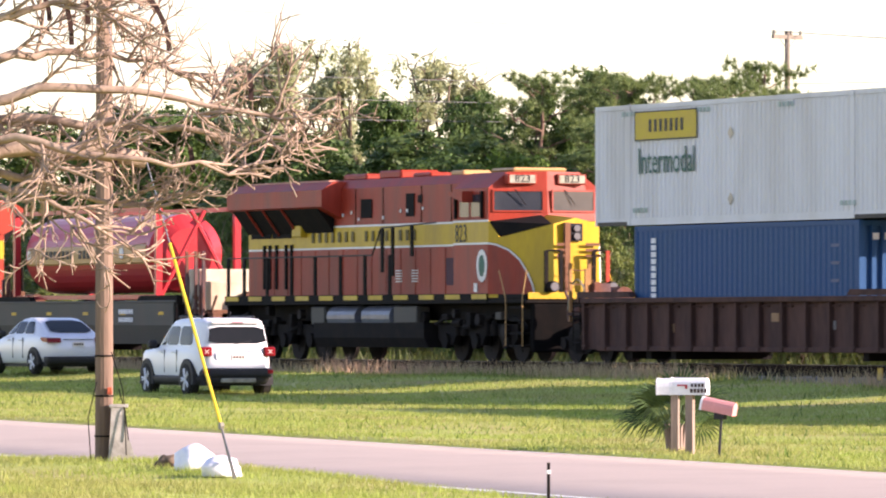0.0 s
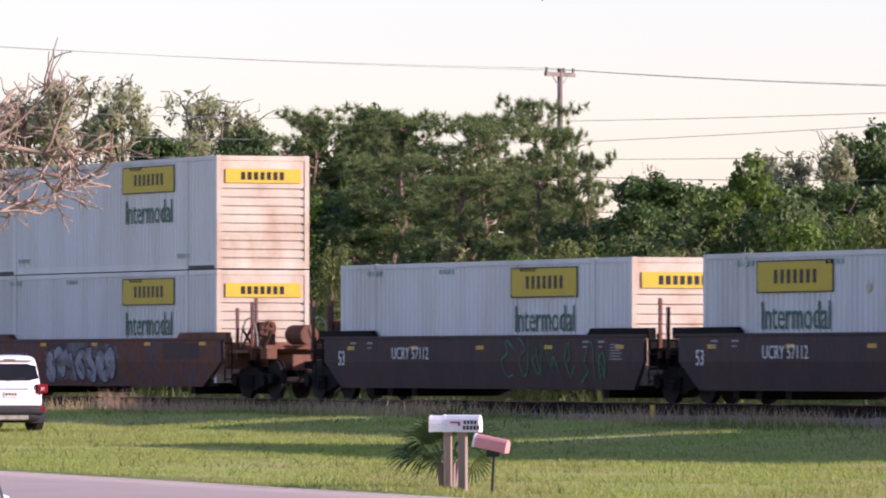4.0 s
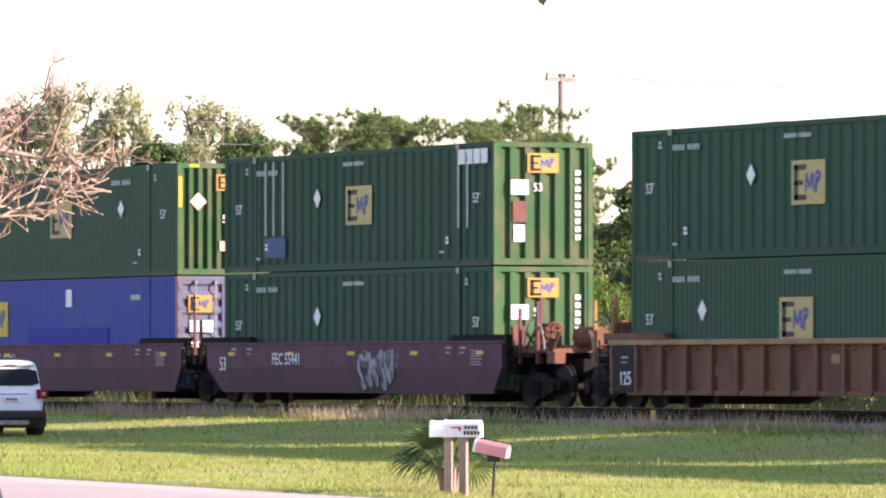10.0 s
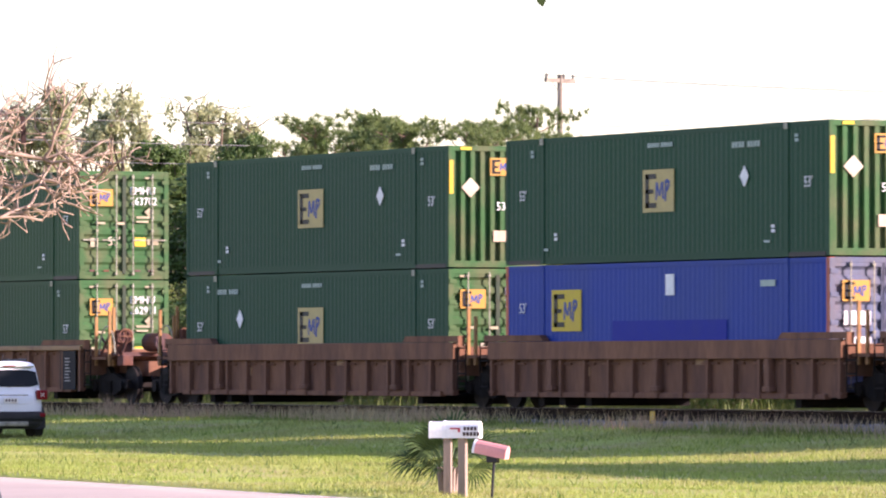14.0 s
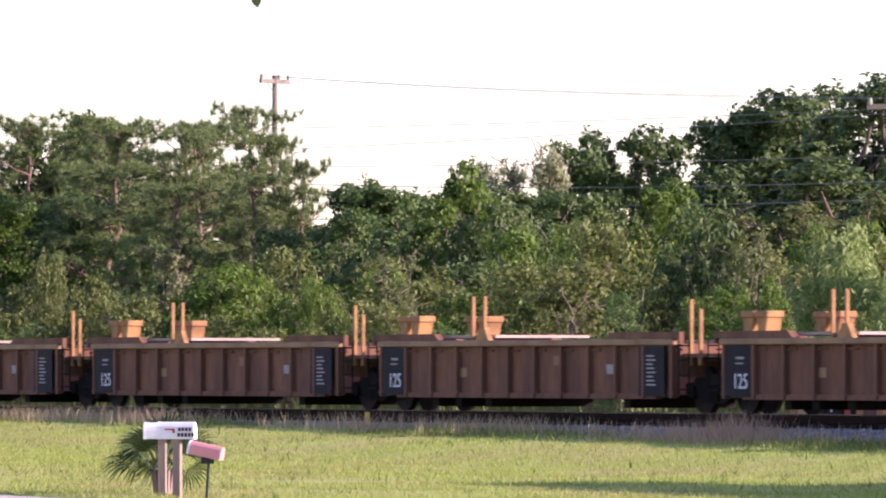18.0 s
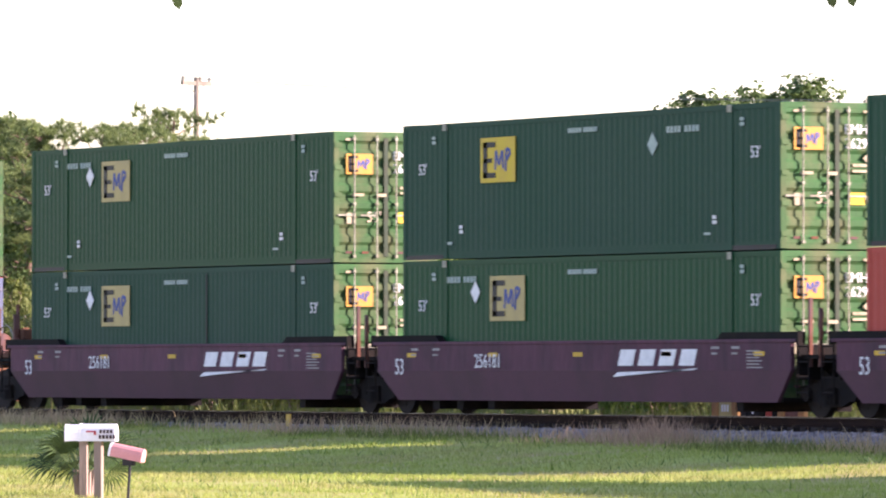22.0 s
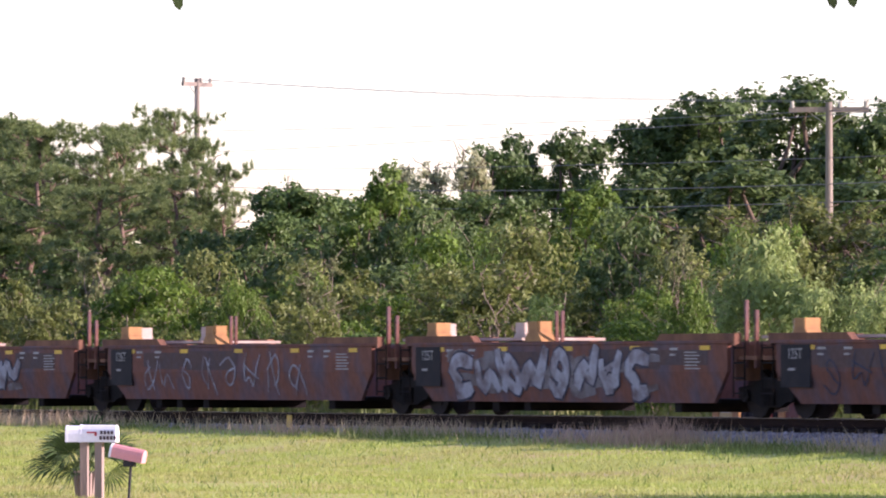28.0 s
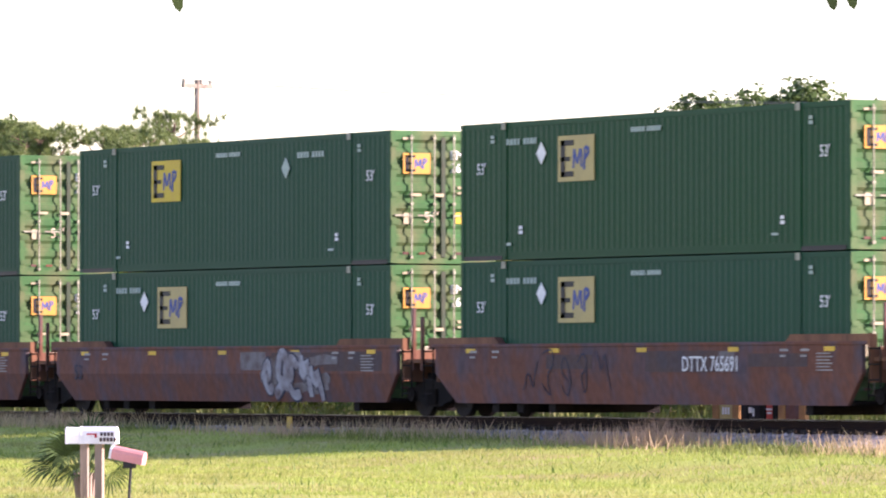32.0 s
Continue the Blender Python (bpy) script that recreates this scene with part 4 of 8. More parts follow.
            tagged(hang("brake_wheel", skin("brake_wheel", brake_wheel, M_POST if "grey graffiti" in label and sx < 0 else M_BROWN), c, "spoked handbrake wheel", pose(sx * (hs + 1.06), -0.62, 1.78)), kind="stuff")
            def grab(bm):
                pts = [Vector((sx * (hs + 0.5 + 0.55 * (1 - math.cos(k * math.pi / 8)) / 2 * 2), -1.15, 1.3 + 0.75 * math.sin(k * math.pi / 8))) for k in range(9)]
                for p, q in zip(pts, pts[1:]):
                    bar(bm, p, q, 0.02, seg=6)
            tagged(hang("grab_rail", skin(f"grab_rail{f}{sx}", grab, M_STEEL), c), kind="stuff")
        elif sx > 0:
            truck(c, he)
        if brackets and sx < 0 and kind == "smooth":
            def wedge(bm):
                prism(bm, [(-0.40, top + 0.02), (0.40, top + 0.02), (0.20, top + 0.22), (0.20, top + 0.44), (-0.22, top + 0.44), (-0.22, top + 0.22)], -0.17, 0.17)
            for x, y, m, lb in ((-6.0, -1.25, M_ORANGE, "rusty orange wedge bracket"), (-1.45, -1.25, M_ORANGE, "rusty orange wedge bracket"), (-8.5, 0.2, M_PALEDECK, "pale worn wedge bracket"), (-4.7, 0.2, M_PALEDECK, "pale worn wedge bracket")):
                hang("container_bracket", skin(f"wedge{top}", wedge, m), c, lb, pose(x, y, 0))
            hang("cover_plate", skin(f"cover_plate{f}{sx}", lambda bm: box(bm, -8.2, -2.7, -1.0, 1.0, top + 0.05, top + 0.11), M_PALEDECK), c, "pale worn deck plate")
            for x in (-1.0, -0.75):
                hang("stanchion", skin("stanchion2.2", lambda bm: box(bm, -0.03, 0.03, -0.03, 0.03, 1.0, 2.2), M_RUST), c, "", pose(x, -1.1, 0))
        elif brackets and sx < 0:
            for sy in (-1, 1):
                def pedestal(bm):
                    for k in (-0.29, 0.29):
                        y0, y1 = sorted((sy * 0.68, sy * 1.02))
                        strip = [(k - 0.15, top + 0.15), (k + 0.15, top + 0.15), (k + 0.22, top + 0.42), (k - 0.22, top + 0.42)]
                        prism(bm, strip, y0, y1)
                        box(bm, k - 0.26, k + 0.26, y0 - 0.04, y1 + 0.04, top + 0.42, top + 0.56, 0.02)
                hang("container_bracket", skin(f"container_bracket{top}{sy}", pedestal, M_ORANGE), c, "rusty orange bracket", pose(-hs + 0.55, 0, 0))
            hang("cover_plate", skin(f"cover_plate{f}{sx}", lambda bm: box(bm, -hs + 0.2, -hs + 4.95, -1.15, 1.15, top + 0.06, top + 0.12), M_PALEDECK), c, "pale worn deck plate")
            for x in (-hs + 4.0, -hs + 4.55):
                hang("stanchion", skin("stanchion2.5", lambda bm: box(bm, -0.035, 0.035, -0.035, 0.035, 1.0, 2.5), M_ORANGE), c, "", pose(x, -1.2, 0))
            hang("corner_guide", skin(f"corner_guide{top}", lambda bm: prism(bm, [(-0.3, top), (0.3, top), (0.12, top + 0.28), (-0.12, top + 0.28)], -1.46, -1.34), M_ORANGE), c, "", pose(-hs + 4.9, 0, 0))
    for k in range(5 if kind != "ribbed" else 0):
        x = -hs * 0.84 + k * hs * 0.42
        zr = 1.36 if paint is M_RUST else 1.22
        plates([(x, x + 0.4, zr, zr + 0.09)], -1.494 if kind != "ribbed" else -1.535 + 0.148, M_REFL, c, "reflector")
    if paint is M_RUST:
        rq = random.Random(int(centre * 10))
        for k in range(4):
            x = rq.uniform(-hs + 1.0, hs - 3.2)
            w = rq.uniform(1.2, 3.0)
            plates([(x, min(hs - 0.3, x + w), rq.uniform(0.95, 1.08), rq.uniform(1.3, 1.47))], -1.4885 - 0.0009 * k, rq.choice((M_TAGW, M_FIELD, M_FIELD)), c, "repainted_patch")
    return c


def number_side(c, kind, hs, number, unit="53", marks=True, at=None):
    y = -1.497 if kind != "ribbed" else -1.39
    if number:
        x, number = (-hs * 0.42, number) if "@" not in number else (float(number.split("@")[1]), number.split("@")[0])
        if "DTTX" in number and "765" not in number:
            plates([(x - 1.35, x + 1.35, 0.96, 1.30)], y - 0.010, M_PANEL, c, "black_panel")
        letter(number, 0.42, M_MARK, c, x, y - 0.018, 1.12, squeeze=0.82 if "DTTX" in number else 0.95)
    if kind == "ribbed" and unit:
        for x in (-hs + 0.75, hs - 0.9):
            plates([(x - 0.55, x + 0.55, 0.36, 1.40)], -1.492, M_PANEL, c, "black_panel")
        letter(unit, 0.44, M_MARK, c, -hs + 0.8, -1.502, 0.66, squeeze=0.95)
        plates([(-hs + 0.62, -hs + 0.95, 1.12, 1.17), (-hs + 0.6, -hs + 0.9, 1.02, 1.05)], -1.502, M_GREYM, c)
        plates([(hs - 1.1, hs - 0.72 - 0.06 * (i % 3), 0.58 + i * 0.085, 0.615 + i * 0.085) for i in range(8)], -1.502, M_GREYM, c)
    elif unit == "125T":
        plates([(-hs + 0.2, -hs + 1.35, 0.62, 1.46)], y - 0.004, M_PANEL, c, "black_panel")
        letter(unit, 0.30, M_GREYM, c, -hs + 0.75, y - 0.014, 1.27, squeeze=0.9)
        plates([(-hs + 0.5, -hs + 0.75, 0.95, 1.0)], y - 0.012, M_GREYM, c)
    elif unit:
        letter(unit, 0.50, M_MARK, c, -hs + 1.05, y, 1.0, squeeze=0.85)
    if kind == "ribbed":
        for x, z, w in ((-hs * 0.45, 0.75, 0.35), (hs * 0.2, 1.0, 0.4), (hs * 0.55, 0.82, 0.3)):
            plates([(x, x + w, z, z + 0.2)], y, M_GREYM if x > hs * 0.3 else M_TOPB, c, "stencil_patch")
    elif marks:
        for x in (-hs + 1.6, -hs + 2.6, hs - 3.1, hs - 2.3):
            plates([(x, x + 0.3, 1.36, 1.41), (x, x + 0.22, 1.25, 1.29)], y, M_GREYM, c)
        plates([(hs - 1.7, hs - 1.1 - 0.1 * (i % 2), 0.98 + i * 0.065, 1.005 + i * 0.065) for i in range(6)], y, M_GREYM, c)


def set_of_three(c0, kind, paint, hs, label, names, pitch=19.45, low=0.30, unit="53", brackets=False, count=3, top=1.54, over=2.95, deep=False):
    cars = []
    for i in range(count):
        cc = c0 + i * pitch
        hl = pitch / 2 if i else hs + 2.95
        hr = pitch / 2 if i < count - 1 else hs + over
        c = well_car(cc, kind, hl, hr, paint, "art" if i else "cpl", "art" if i < count - 1 else "cpl", hs, label, low, top, brackets, True, deep)
        number_side(c, kind, hs, names[i], unit)
        stow(c, cc)
        cars.append(c)
    return cars


BROWN = "weathered brown ribbed steel well car of a freight train"
# first set: forty-foot boxes below, longer ones above
a = set_of_three(-149.3, "ribbed", M_BROWND, 8.75, "sooty dark brown ribbed steel well car of a freight train", ["", "", ""], 19.6, unit="", top=1.58)
white_box(-157.7, Z_TOP, "door", 0.24)
navy_box(-155.39, Z_LOW, 12.19, "vcorr")
navy_box(-136.6, Z_TOP, 13.72, "vcorr", True)
navy_box(-135.75, Z_LOW, 12.19, "door")
white_box(-118.35, Z_TOP, "door", 0.24)
navy_box(-116.2, Z_LOW, 12.19, "vcorr")
# a single car
b = well_car(-87.1, "slant", 11.7, 11.7, M_RUST, "cpl", "cpl", 8.8, "rusty brown well car with white graffiti on its side")
graffiti(b, -3.4, 1.6, 0.45, 1.45, -1.50, 3, M_TAG, 7, 0.07)
stow(b, -87.1)
white_box(-95.2, Z_TOP, "hcorr", 0.70)
white_box(-95.2, Z_LOW, "hcorr", 0.70)
# dark set with single white boxes
DARK = "dark grey-brown smooth-sided well car with yellow reflectors"
a = set_of_three(-62.9, "smooth", M_GREYB, 8.85, DARK, ["UCRY 57112", "UCRY 57112", "UCRY 57112"])
graffiti(a[0], 1.2, 7.2, 0.45, 1.5, -1.50, 5, M_TAGG, 7, 0.05)
graffiti(a[2], -4.6, 6.4, 0.45, 1.45, -1.50, 6, M_TAG, 11, 0.035)
white_box(-71.2, Z_LOW, "hcorr", 0.70)
white_box(-51.5, Z_LOW, "door", 0.255)
white_box(-32.06, Z_LOW, "hcorr", 0.70, False)
white_box(-32.06, Z_TOP, "door", 0.255)
# a low car with one raised green box
b = well_car(2.0, "smooth", 11.0, 11.0, M_GREYB, "cpl", "cpl", 8.3, "dark low well car covered with coloured graffiti", 0.34, 1.30)
letter("FEC 72167", 0.42, M_MARK, b, -1.6, -1.5, 1.1, squeeze=0.75)
graffiti(b, -6.6, -2.4, 0.4, 1.25, -1.50, 8, M_TAG, 5, 0.09)
graffiti(b, -0.6, 3.4, 0.4, 1.25, -1.50, 9, M_TAGG, 5, 0.14)
graffiti(b, 3.6, 6.6, 0.4, 1.25, -1.50, 10, M_TAGP, 4, 0.12)
stow(b, 2.0)
badge_box(-6.08, 1.55, "green", "vcorr", 0.66, 0.745)
# maroon set
MAROON = "maroon smooth-sided articulated well car with white numbers"
a = set_of_three(23.3, "smooth", M_PURP, 8.85, MAROON, ["FEC 55441", "FEC 55441", "FEC 55441"], 19.43)
graffiti(a[0], 0.2, 2.2, 0.8, 1.45, -1.50, 11, M_TAG, 4, 0.035)
graffiti(a[2], 0.6, 2.6, 0.35, 1.45, -1.50, 12, M_TAG, 5, 0.12)
badge_box(15.23, Z_TOP, "green", "vcorr", 0.475, 0.745)
badge_box(15.23, Z_LOW, "green", "vcorr", 0.475, 0.745)
badge_box(34.71, Z_TOP, "green", "vcorr", 0.475, 0.745)
badge_box(34.71, Z_LOW, "blue", "door", 0.19, 0)
badge_box(54.0, Z_TOP, "green", "vcorr", 0.50, 0.345, 0.52, tone="faded", stripes=True)
badge_box(54.0, Z_LOW, "green", "vcorr", 0.85, 0.345, 0.52, tone="faded", badge_z=0)
# brown ribbed set
a = set_of_three(85.5, "ribbed", M_BROWN, 8.75, BROWN, ["", "", ""], 19.5, unit="125")
badge_box(77.46, Z_TOP, "green", "door", 0.51, 0.345, 0.52, tone="faded")
badge_box(77.46, Z_LOW, "green", "door", 0.475, 0.205)
badge_box(97.26, Z_TOP, "green", "door", 0.475, 0.20, tone="faded")
badge_box(97.26, Z_LOW, "blue", "door", 0.19, 0)
badge_box(116.51, Z_TOP, "green", "door", 0.475, 0.205, tone="fresh", code="263702")
badge_box(116.51, Z_LOW, "green", "door", 0.475, 0.205, tone="fresh")
# heavier ribbed set
a = set_of_three(148.2, "ribbed", M_BROWN, 8.75, BROWN, ["", "", ""], 19.55, unit="", low=0.26, deep=True)
badge_box(140.11, Z_TOP, "green", "vcorr", 0.475, 0.74)
badge_box(140.11, Z_LOW, "green", "door", 0.475, 0.205)
badge_box(159.46, Z_TOP, "green", "vcorr", 0.475, 0.74)
badge_box(159.46, Z_LOW, "blue", "door", 0.19, 0)
badge_box(179.22, Z_TOP, "green", "door", 0.475, 0.205, tone="faded", code="250047")
badge_box(179.22, Z_LOW, "red", "vcorr", 0.50, 0)
# a single car
b = well_car(210.9, "slant", 11.7, 11.7, M_RUST, "cpl", "cpl", 8.8, "rusty brown single well car with sloping ends")
stow(b, 210.9)
badge_box(202.8, Z_TOP, "green", "door", 0.475, 0.205, code="262818")
badge_box(202.8, Z_LOW, "blue", "door", 0.19, 0)
# five short empty wells
set_of_three(232.6, "ribbed", M_BROWN, 6.75, "empty tan-brown ribbed well car with orange brackets on its decks", [""] * 5, 15.54, unit="125", brackets=True, count=5, over=2.2)
# a single car with a taller load
b = well_car(315.4, "ribbed", 11.9, 11.9, M_BROWN, "cpl", "cpl", 8.75, BROWN, 0.15, 1.32, deep=True)
stow(b, 315.4)
badge_box(307.36, Z_TOP, "green", "door", 0.475, 0.205, code="261147")
badge_box(307.36, Z_LOW, "blue", "door", 0.19, 0)
# maroon set with a pale swoosh mark
a = set_of_three(339.05, "smooth", M_PURP, 8.85, MAROON, ["256181", "256181", "256181"], 19.45)
for c in a:
    for i in range(4):
        bm = bmesh.new()
        x = 1.9 + i * 0.84
        prism(bm, [(x, 1.03), (x + 0.62, 1.03), (x + 0.76, 1.36), (x + 0.14, 1.36)], -1.500, -1.494)
        part("name_bar", bm, M_MARK, c)
    bm = bmesh.new()
    prism(bm, [(1.7, 0.80), (5.2, 0.98), (5.0, 0.94), (1.9, 0.90)], -1.500, -1.492)
    part("swoosh_mark", bm, M_MARK, c)
badge_box(330.98, Z_TOP, "green", "door", 0.28, 0.195, tone="fresh", badge_z=2.06)
badge_box(330.98, Z_LOW, "green", "door", 0.28, 0.195, tone="faded", seam=0.60, badge_z=2.06)
badge_box(350.47, Z_TOP, "green", "door", 0.255, 0.665, tone="faded", bright=True, faded=True, badge_z=2.06)
badge_box(350.47, Z_LOW, "green", "door", 0.28, 0.195, tone="fresh", badge_z=2.06)
badge_box(369.9, Z_TOP, "green", "vcorr", 0.475, 0.745)
badge_box(369.9, Z_LOW, "red", "vcorr", 0.50, 0)
# rusty set covered with graffiti
RUSTY = "rusty brown smooth-sided well car covered with graffiti"
a = set_of_three(401.7, "smooth", M_RUST, 8.85, RUSTY, ["DTTX 724631@-2.6", "", "DTTX 724631@2.3"], 19.42, unit="")
graffiti(a[0], -5.6, -2.2, 0.4, 1.5, -1.50, 21, M_TAG, 4, 0.07)
graffiti(a[0], 1.6, 5.6, 0.4, 1.55, -1.50, 22, M_TAG, 5, 0.14)
graffiti(a[0], 5.8, 8.0, 0.5, 1.5, -1.50, 31, M_TAG, 3, 0.06)
graffiti(a[1], -6.4, -2.6, 0.4, 1.5, -1.50, 23, M_TAG, 6, 0.07)
graffiti(a[1], -2.2, 2.8, 0.45, 1.3, -1.50, 24, M_TAG, 6, 0.06)
graffiti(a[1], 3.0, 5.6, 0.35, 1.5, -1.50, 25, M_TAG, 3, 0.13)
graffiti(a[2], -5.6, 0.4, 0.35, 1.52, -1.50, 26, M_TAG, 6, 0.15)
graffiti(a[2], 4.0, 6.4, 0.4, 1.45, -1.50, 27, M_TAGD, 4, 0.04)
badge_box(393.65, Z_TOP, "green", "door", 0.295, 0.195, tone="fresh", badge_z=2.06)
badge_box(393.65, Z_LOW, "green", "door", 0.285, 0.19, tone="faded", badge_z=2.06)
badge_box(412.97, Z_TOP, "green", "door", 0.475, 0.195, tone="fresh", badge_z=1.58)
badge_box(412.97, Z_LOW, "green", "door", 0.275, 0.195, tone="faded", badge_z=2.06)
badge_box(432.49, Z_TOP, "green", "door", 0.285, 0.195, tone="fresh", dashes=True, badge_z=2.06)
badge_box(432.49, Z_LOW, "green", "door", 0.285, 0.195, badge_z=2.06)
# five short empty wells, smooth and sprayed
a = set_of_three(460.8, "smooth", M_RUST, 6.8, "empty rust-brown short well car with faded graffiti and orange brackets", ["", "", "", "", "DTTX 759233@3.2"], 15.52, unit="125T", brackets=True, count=5)
for i, (c, m) in enumerate(zip(a, (M_TAG, M_TAG, M_TAG, M_TAGD, M_TAG))):
    graffiti(c, -5.2, 3.6 if i < 4 else -0.8, 0.42, 1.45, -1.50, 40 + i, m, 8 if i < 4 else 5, 0.10 if i in (0, 2) else 0.05)
# last set
a = set_of_three(545.4, "smooth", M_RUST, 8.85, "rust-brown smooth-sided well car with grey graffiti", ["DTTX 765691", "", ""], 19.5, unit="")
letter("53", 0.5, M_TAGD, a[1], -7.6, -1.497, 0.95)
letter("DTTX 765691", 0.44, M_MARK, a[2], 3.0, -1.500, 1.10, squeeze=0.88)
graffiti(a[1], 2.2, 5.2, 0.35, 1.5, -1.50, 51, M_TAG, 5, 0.13)
graffiti(a[2], -5.0, -1.0, 0.4, 1.5, -1.50, 52, M_TAGD, 5, 0.04)
badge_box(537.31, Z_TOP, "green", "door", 0.30, 0.21, badge_z=2.06)
badge_box(537.31, Z_LOW, "green", "door", 0.30, 0.21, badge_z=2.06)
badge_box(556.92, Z_TOP, "green", "door", 0.28, 0.665, bright=True, faded=True, badge_z=2.06)
badge_box(556.92, Z_LOW, "green", "door", 0.30, 0.21, badge_z=2.06)
badge_box(576.35, Z_TOP, "green", "door", 0.30, 0.21, tone="fresh", badge_z=2.06)
badge_box(576.35, Z_LOW, "green", "door", 0.30, 0.21, badge_z=2.06)


# ---- vegetation ----
M_BARK = mat("grey brown bark", (0.14, 0.105, 0.075), 0.9, 0, (0.08, 0.06, 0.045), 3, 0.7, 25, 0.25, 0.5)
M_PINEB = mat("reddish pine bark", (0.19, 0.125, 0.095), 0.9, 0, (0.10, 0.07, 0.055), 3, 0.7, 25, 0.25, 0.5)
M_BARE = mat("pale bare bark", (0.35, 0.265, 0.20), 0.85, 0, (0.17, 0.115, 0.09), 5, 0.7, 25, 0.2, 0.4)
M_TWIG = mat("pale shrub stems", (0.20, 0.16, 0.115), 0.9, 0, (0.14, 0.11, 0.08), 4, 0.7, 25, 0.25, 0.3)
M_OAK = leafy("oak foliage", (0.100, 0.165, 0.040), (0.060, 0.105, 0.028), 0.40)
M_DARKLEAF = leafy("dark glossy foliage", (0.098, 0.152, 0.040), (0.060, 0.102, 0.030), 0.40)
M_BRIGHT = leafy("fresh green foliage", (0.125, 0.205, 0.026), (0.075, 0.130, 0.022), 0.40)
M_OLIVE = leafy("olive shrub foliage", (0.165, 0.200, 0.048), (0.105, 0.132, 0.034), 0.40)
M_PALE = leafy("pale spring foliage", (0.175, 0.20, 0.075), (0.115, 0.14, 0.055), 0.38)
M_AIRY = leafy("thin greyish spring foliage", (0.40, 0.42, 0.23), (0.30, 0.33, 0.17), 0.55)
M_WILLOW = leafy("light willow foliage", (0.27, 0.35, 0.105), (0.19, 0.265, 0.075), 0.48)
M_PINE = leafy("pine needles", (0.180, 0.235, 0.078), (0.120, 0.170, 0.055), 0.45)
M_PALM = leafy("palmetto fronds", (0.055, 0.095, 0.028), (0.035, 0.066, 0.02), 0.25)
M_BLADE = leafy("grass blades", (0.29, 0.36, 0.07), (0.31, 0.29, 0.10), 0.45, 0.2)
M_WEED = leafy("dark lawn weeds", (0.12, 0.20, 0.035), (0.085, 0.145, 0.03), 0.4, 0.25)
M_DRY = leafy("dry tan grass stalks", (0.46, 0.36, 0.20), (0.36, 0.27, 0.16), 0.45, 0.25)
M_PINKDRY = leafy("reddish grass seed heads", (0.50, 0.34, 0.225), (0.38, 0.25, 0.17), 0.45, 0.25)


def quads(name, v, material, per=4):
    """A mesh of loose leaves from an array of shape (n, per, 3)."""
    n = len(v)
    me = bpy.data.meshes.new(name)
    me.vertices.add(n * per)
    me.vertices.foreach_set("co", np.asarray(v, dtype=np.float32).ravel())
    me.loops.add(n * per)
    me.loops.foreach_set("vertex_index", np.arange(n * per, dtype=np.int32))
    me.polygons.add(n)
    me.polygons.foreach_set("loop_start", np.arange(0, n * per, per, dtype=np.int32))
    me.update(calc_edges=True)
    me.materials.append(material)
    return me


def unit(a):
    return a / np.maximum(1e-9, np.linalg.norm(a, axis=-1, keepdims=True))


def leaves(centres, outward, size, rs, slim=0.5, jitter=0.5):
    """One bent-diamond leaf at each centre, facing roughly outward."""
    n = len(centres)
    nor = unit(outward + rs.normal(0, jitter, (n, 3)))
    u = unit(np.cross(nor, rs.normal(0, 1, (n, 3))))
    w = np.cross(nor, u)
    s = size * (0.6 + 0.8 * rs.random((n, 1)))
    tip = nor * s * 0.18
    return np.stack([centres - u * s * 0.5 + w * s * slim * 0.3, centres + u * s * 0.5 - tip, centres - w * s * slim * 0.7 + tip * 0.4], 1)


def sprigs(lumps, count, per, size, rs, slim=0.6, spread=0.30, droop=0.0):
    """Leaves in small sprigs that sit on the surface of each lump (centre, radius)."""
    cs, os_ = [], []
    for c, r in lumps:
        d = unit(rs.normal(0, 1, (count, 3)) + np.array([0, 0, 0.25]))
        sc = np.array(tuple(c)) + d * r * (0.5 + 0.55 * rs.random((count, 1))) * np.array([1, 1, 0.85])
        sc[:, 2] -= droop * r * rs.random(count)
        e = unit(rs.normal(0, 1, (count, per, 3)))
        p = sc[:, None] + e * (spread * r * (0.5 + rs.random((count, 1, 1)))) * rs.random((count, per, 1)) ** 0.5 * np.array([1, 1, 1 + 1.6 * droop])
        cs.append(p.reshape(-1, 3))
        os_.append((d[:, None] * 0.9 + e * 0.6 + np.array([0, 0, 0.15])).reshape(-1, 3))
    return leaves(np.concatenate(cs), np.concatenate(os_), size, rs, slim)


def tubes(paths, sides=6):
    """Tapered round limbs: each path a list of (point, radius)."""
    v, f = [], []
    for path in paths:
        base = len(v)
        for i, (p, r) in enumerate(path):
            p = Vector(p)
            d = (Vector(path[min(i + 1, len(path) - 1)][0]) - Vector(path[max(i - 1, 0)][0])).normalized()
            a = d.orthogonal().normalized()
            b = d.cross(a)
            for k in range(sides):
                t = 2 * math.pi * k / sides
                v.append(p + (a * math.cos(t) + b * math.sin(t)) * r)
        for i in range(len(path) - 1):
            for k in range(sides):
                f.append((base + i * sides + k, base + i * sides + (k + 1) % sides, base + (i + 1) * sides + (k + 1) % sides, base + (i + 1) * sides + k))
        f.append(tuple(base + (len(path) - 1) * sides + k for k in range(sides)))
    me = bpy.data.meshes.new("limbs")
    me.from_pydata([tuple(q) for q in v], [], f)
    for p in me.polygons:
        p.use_smooth = True
    return me


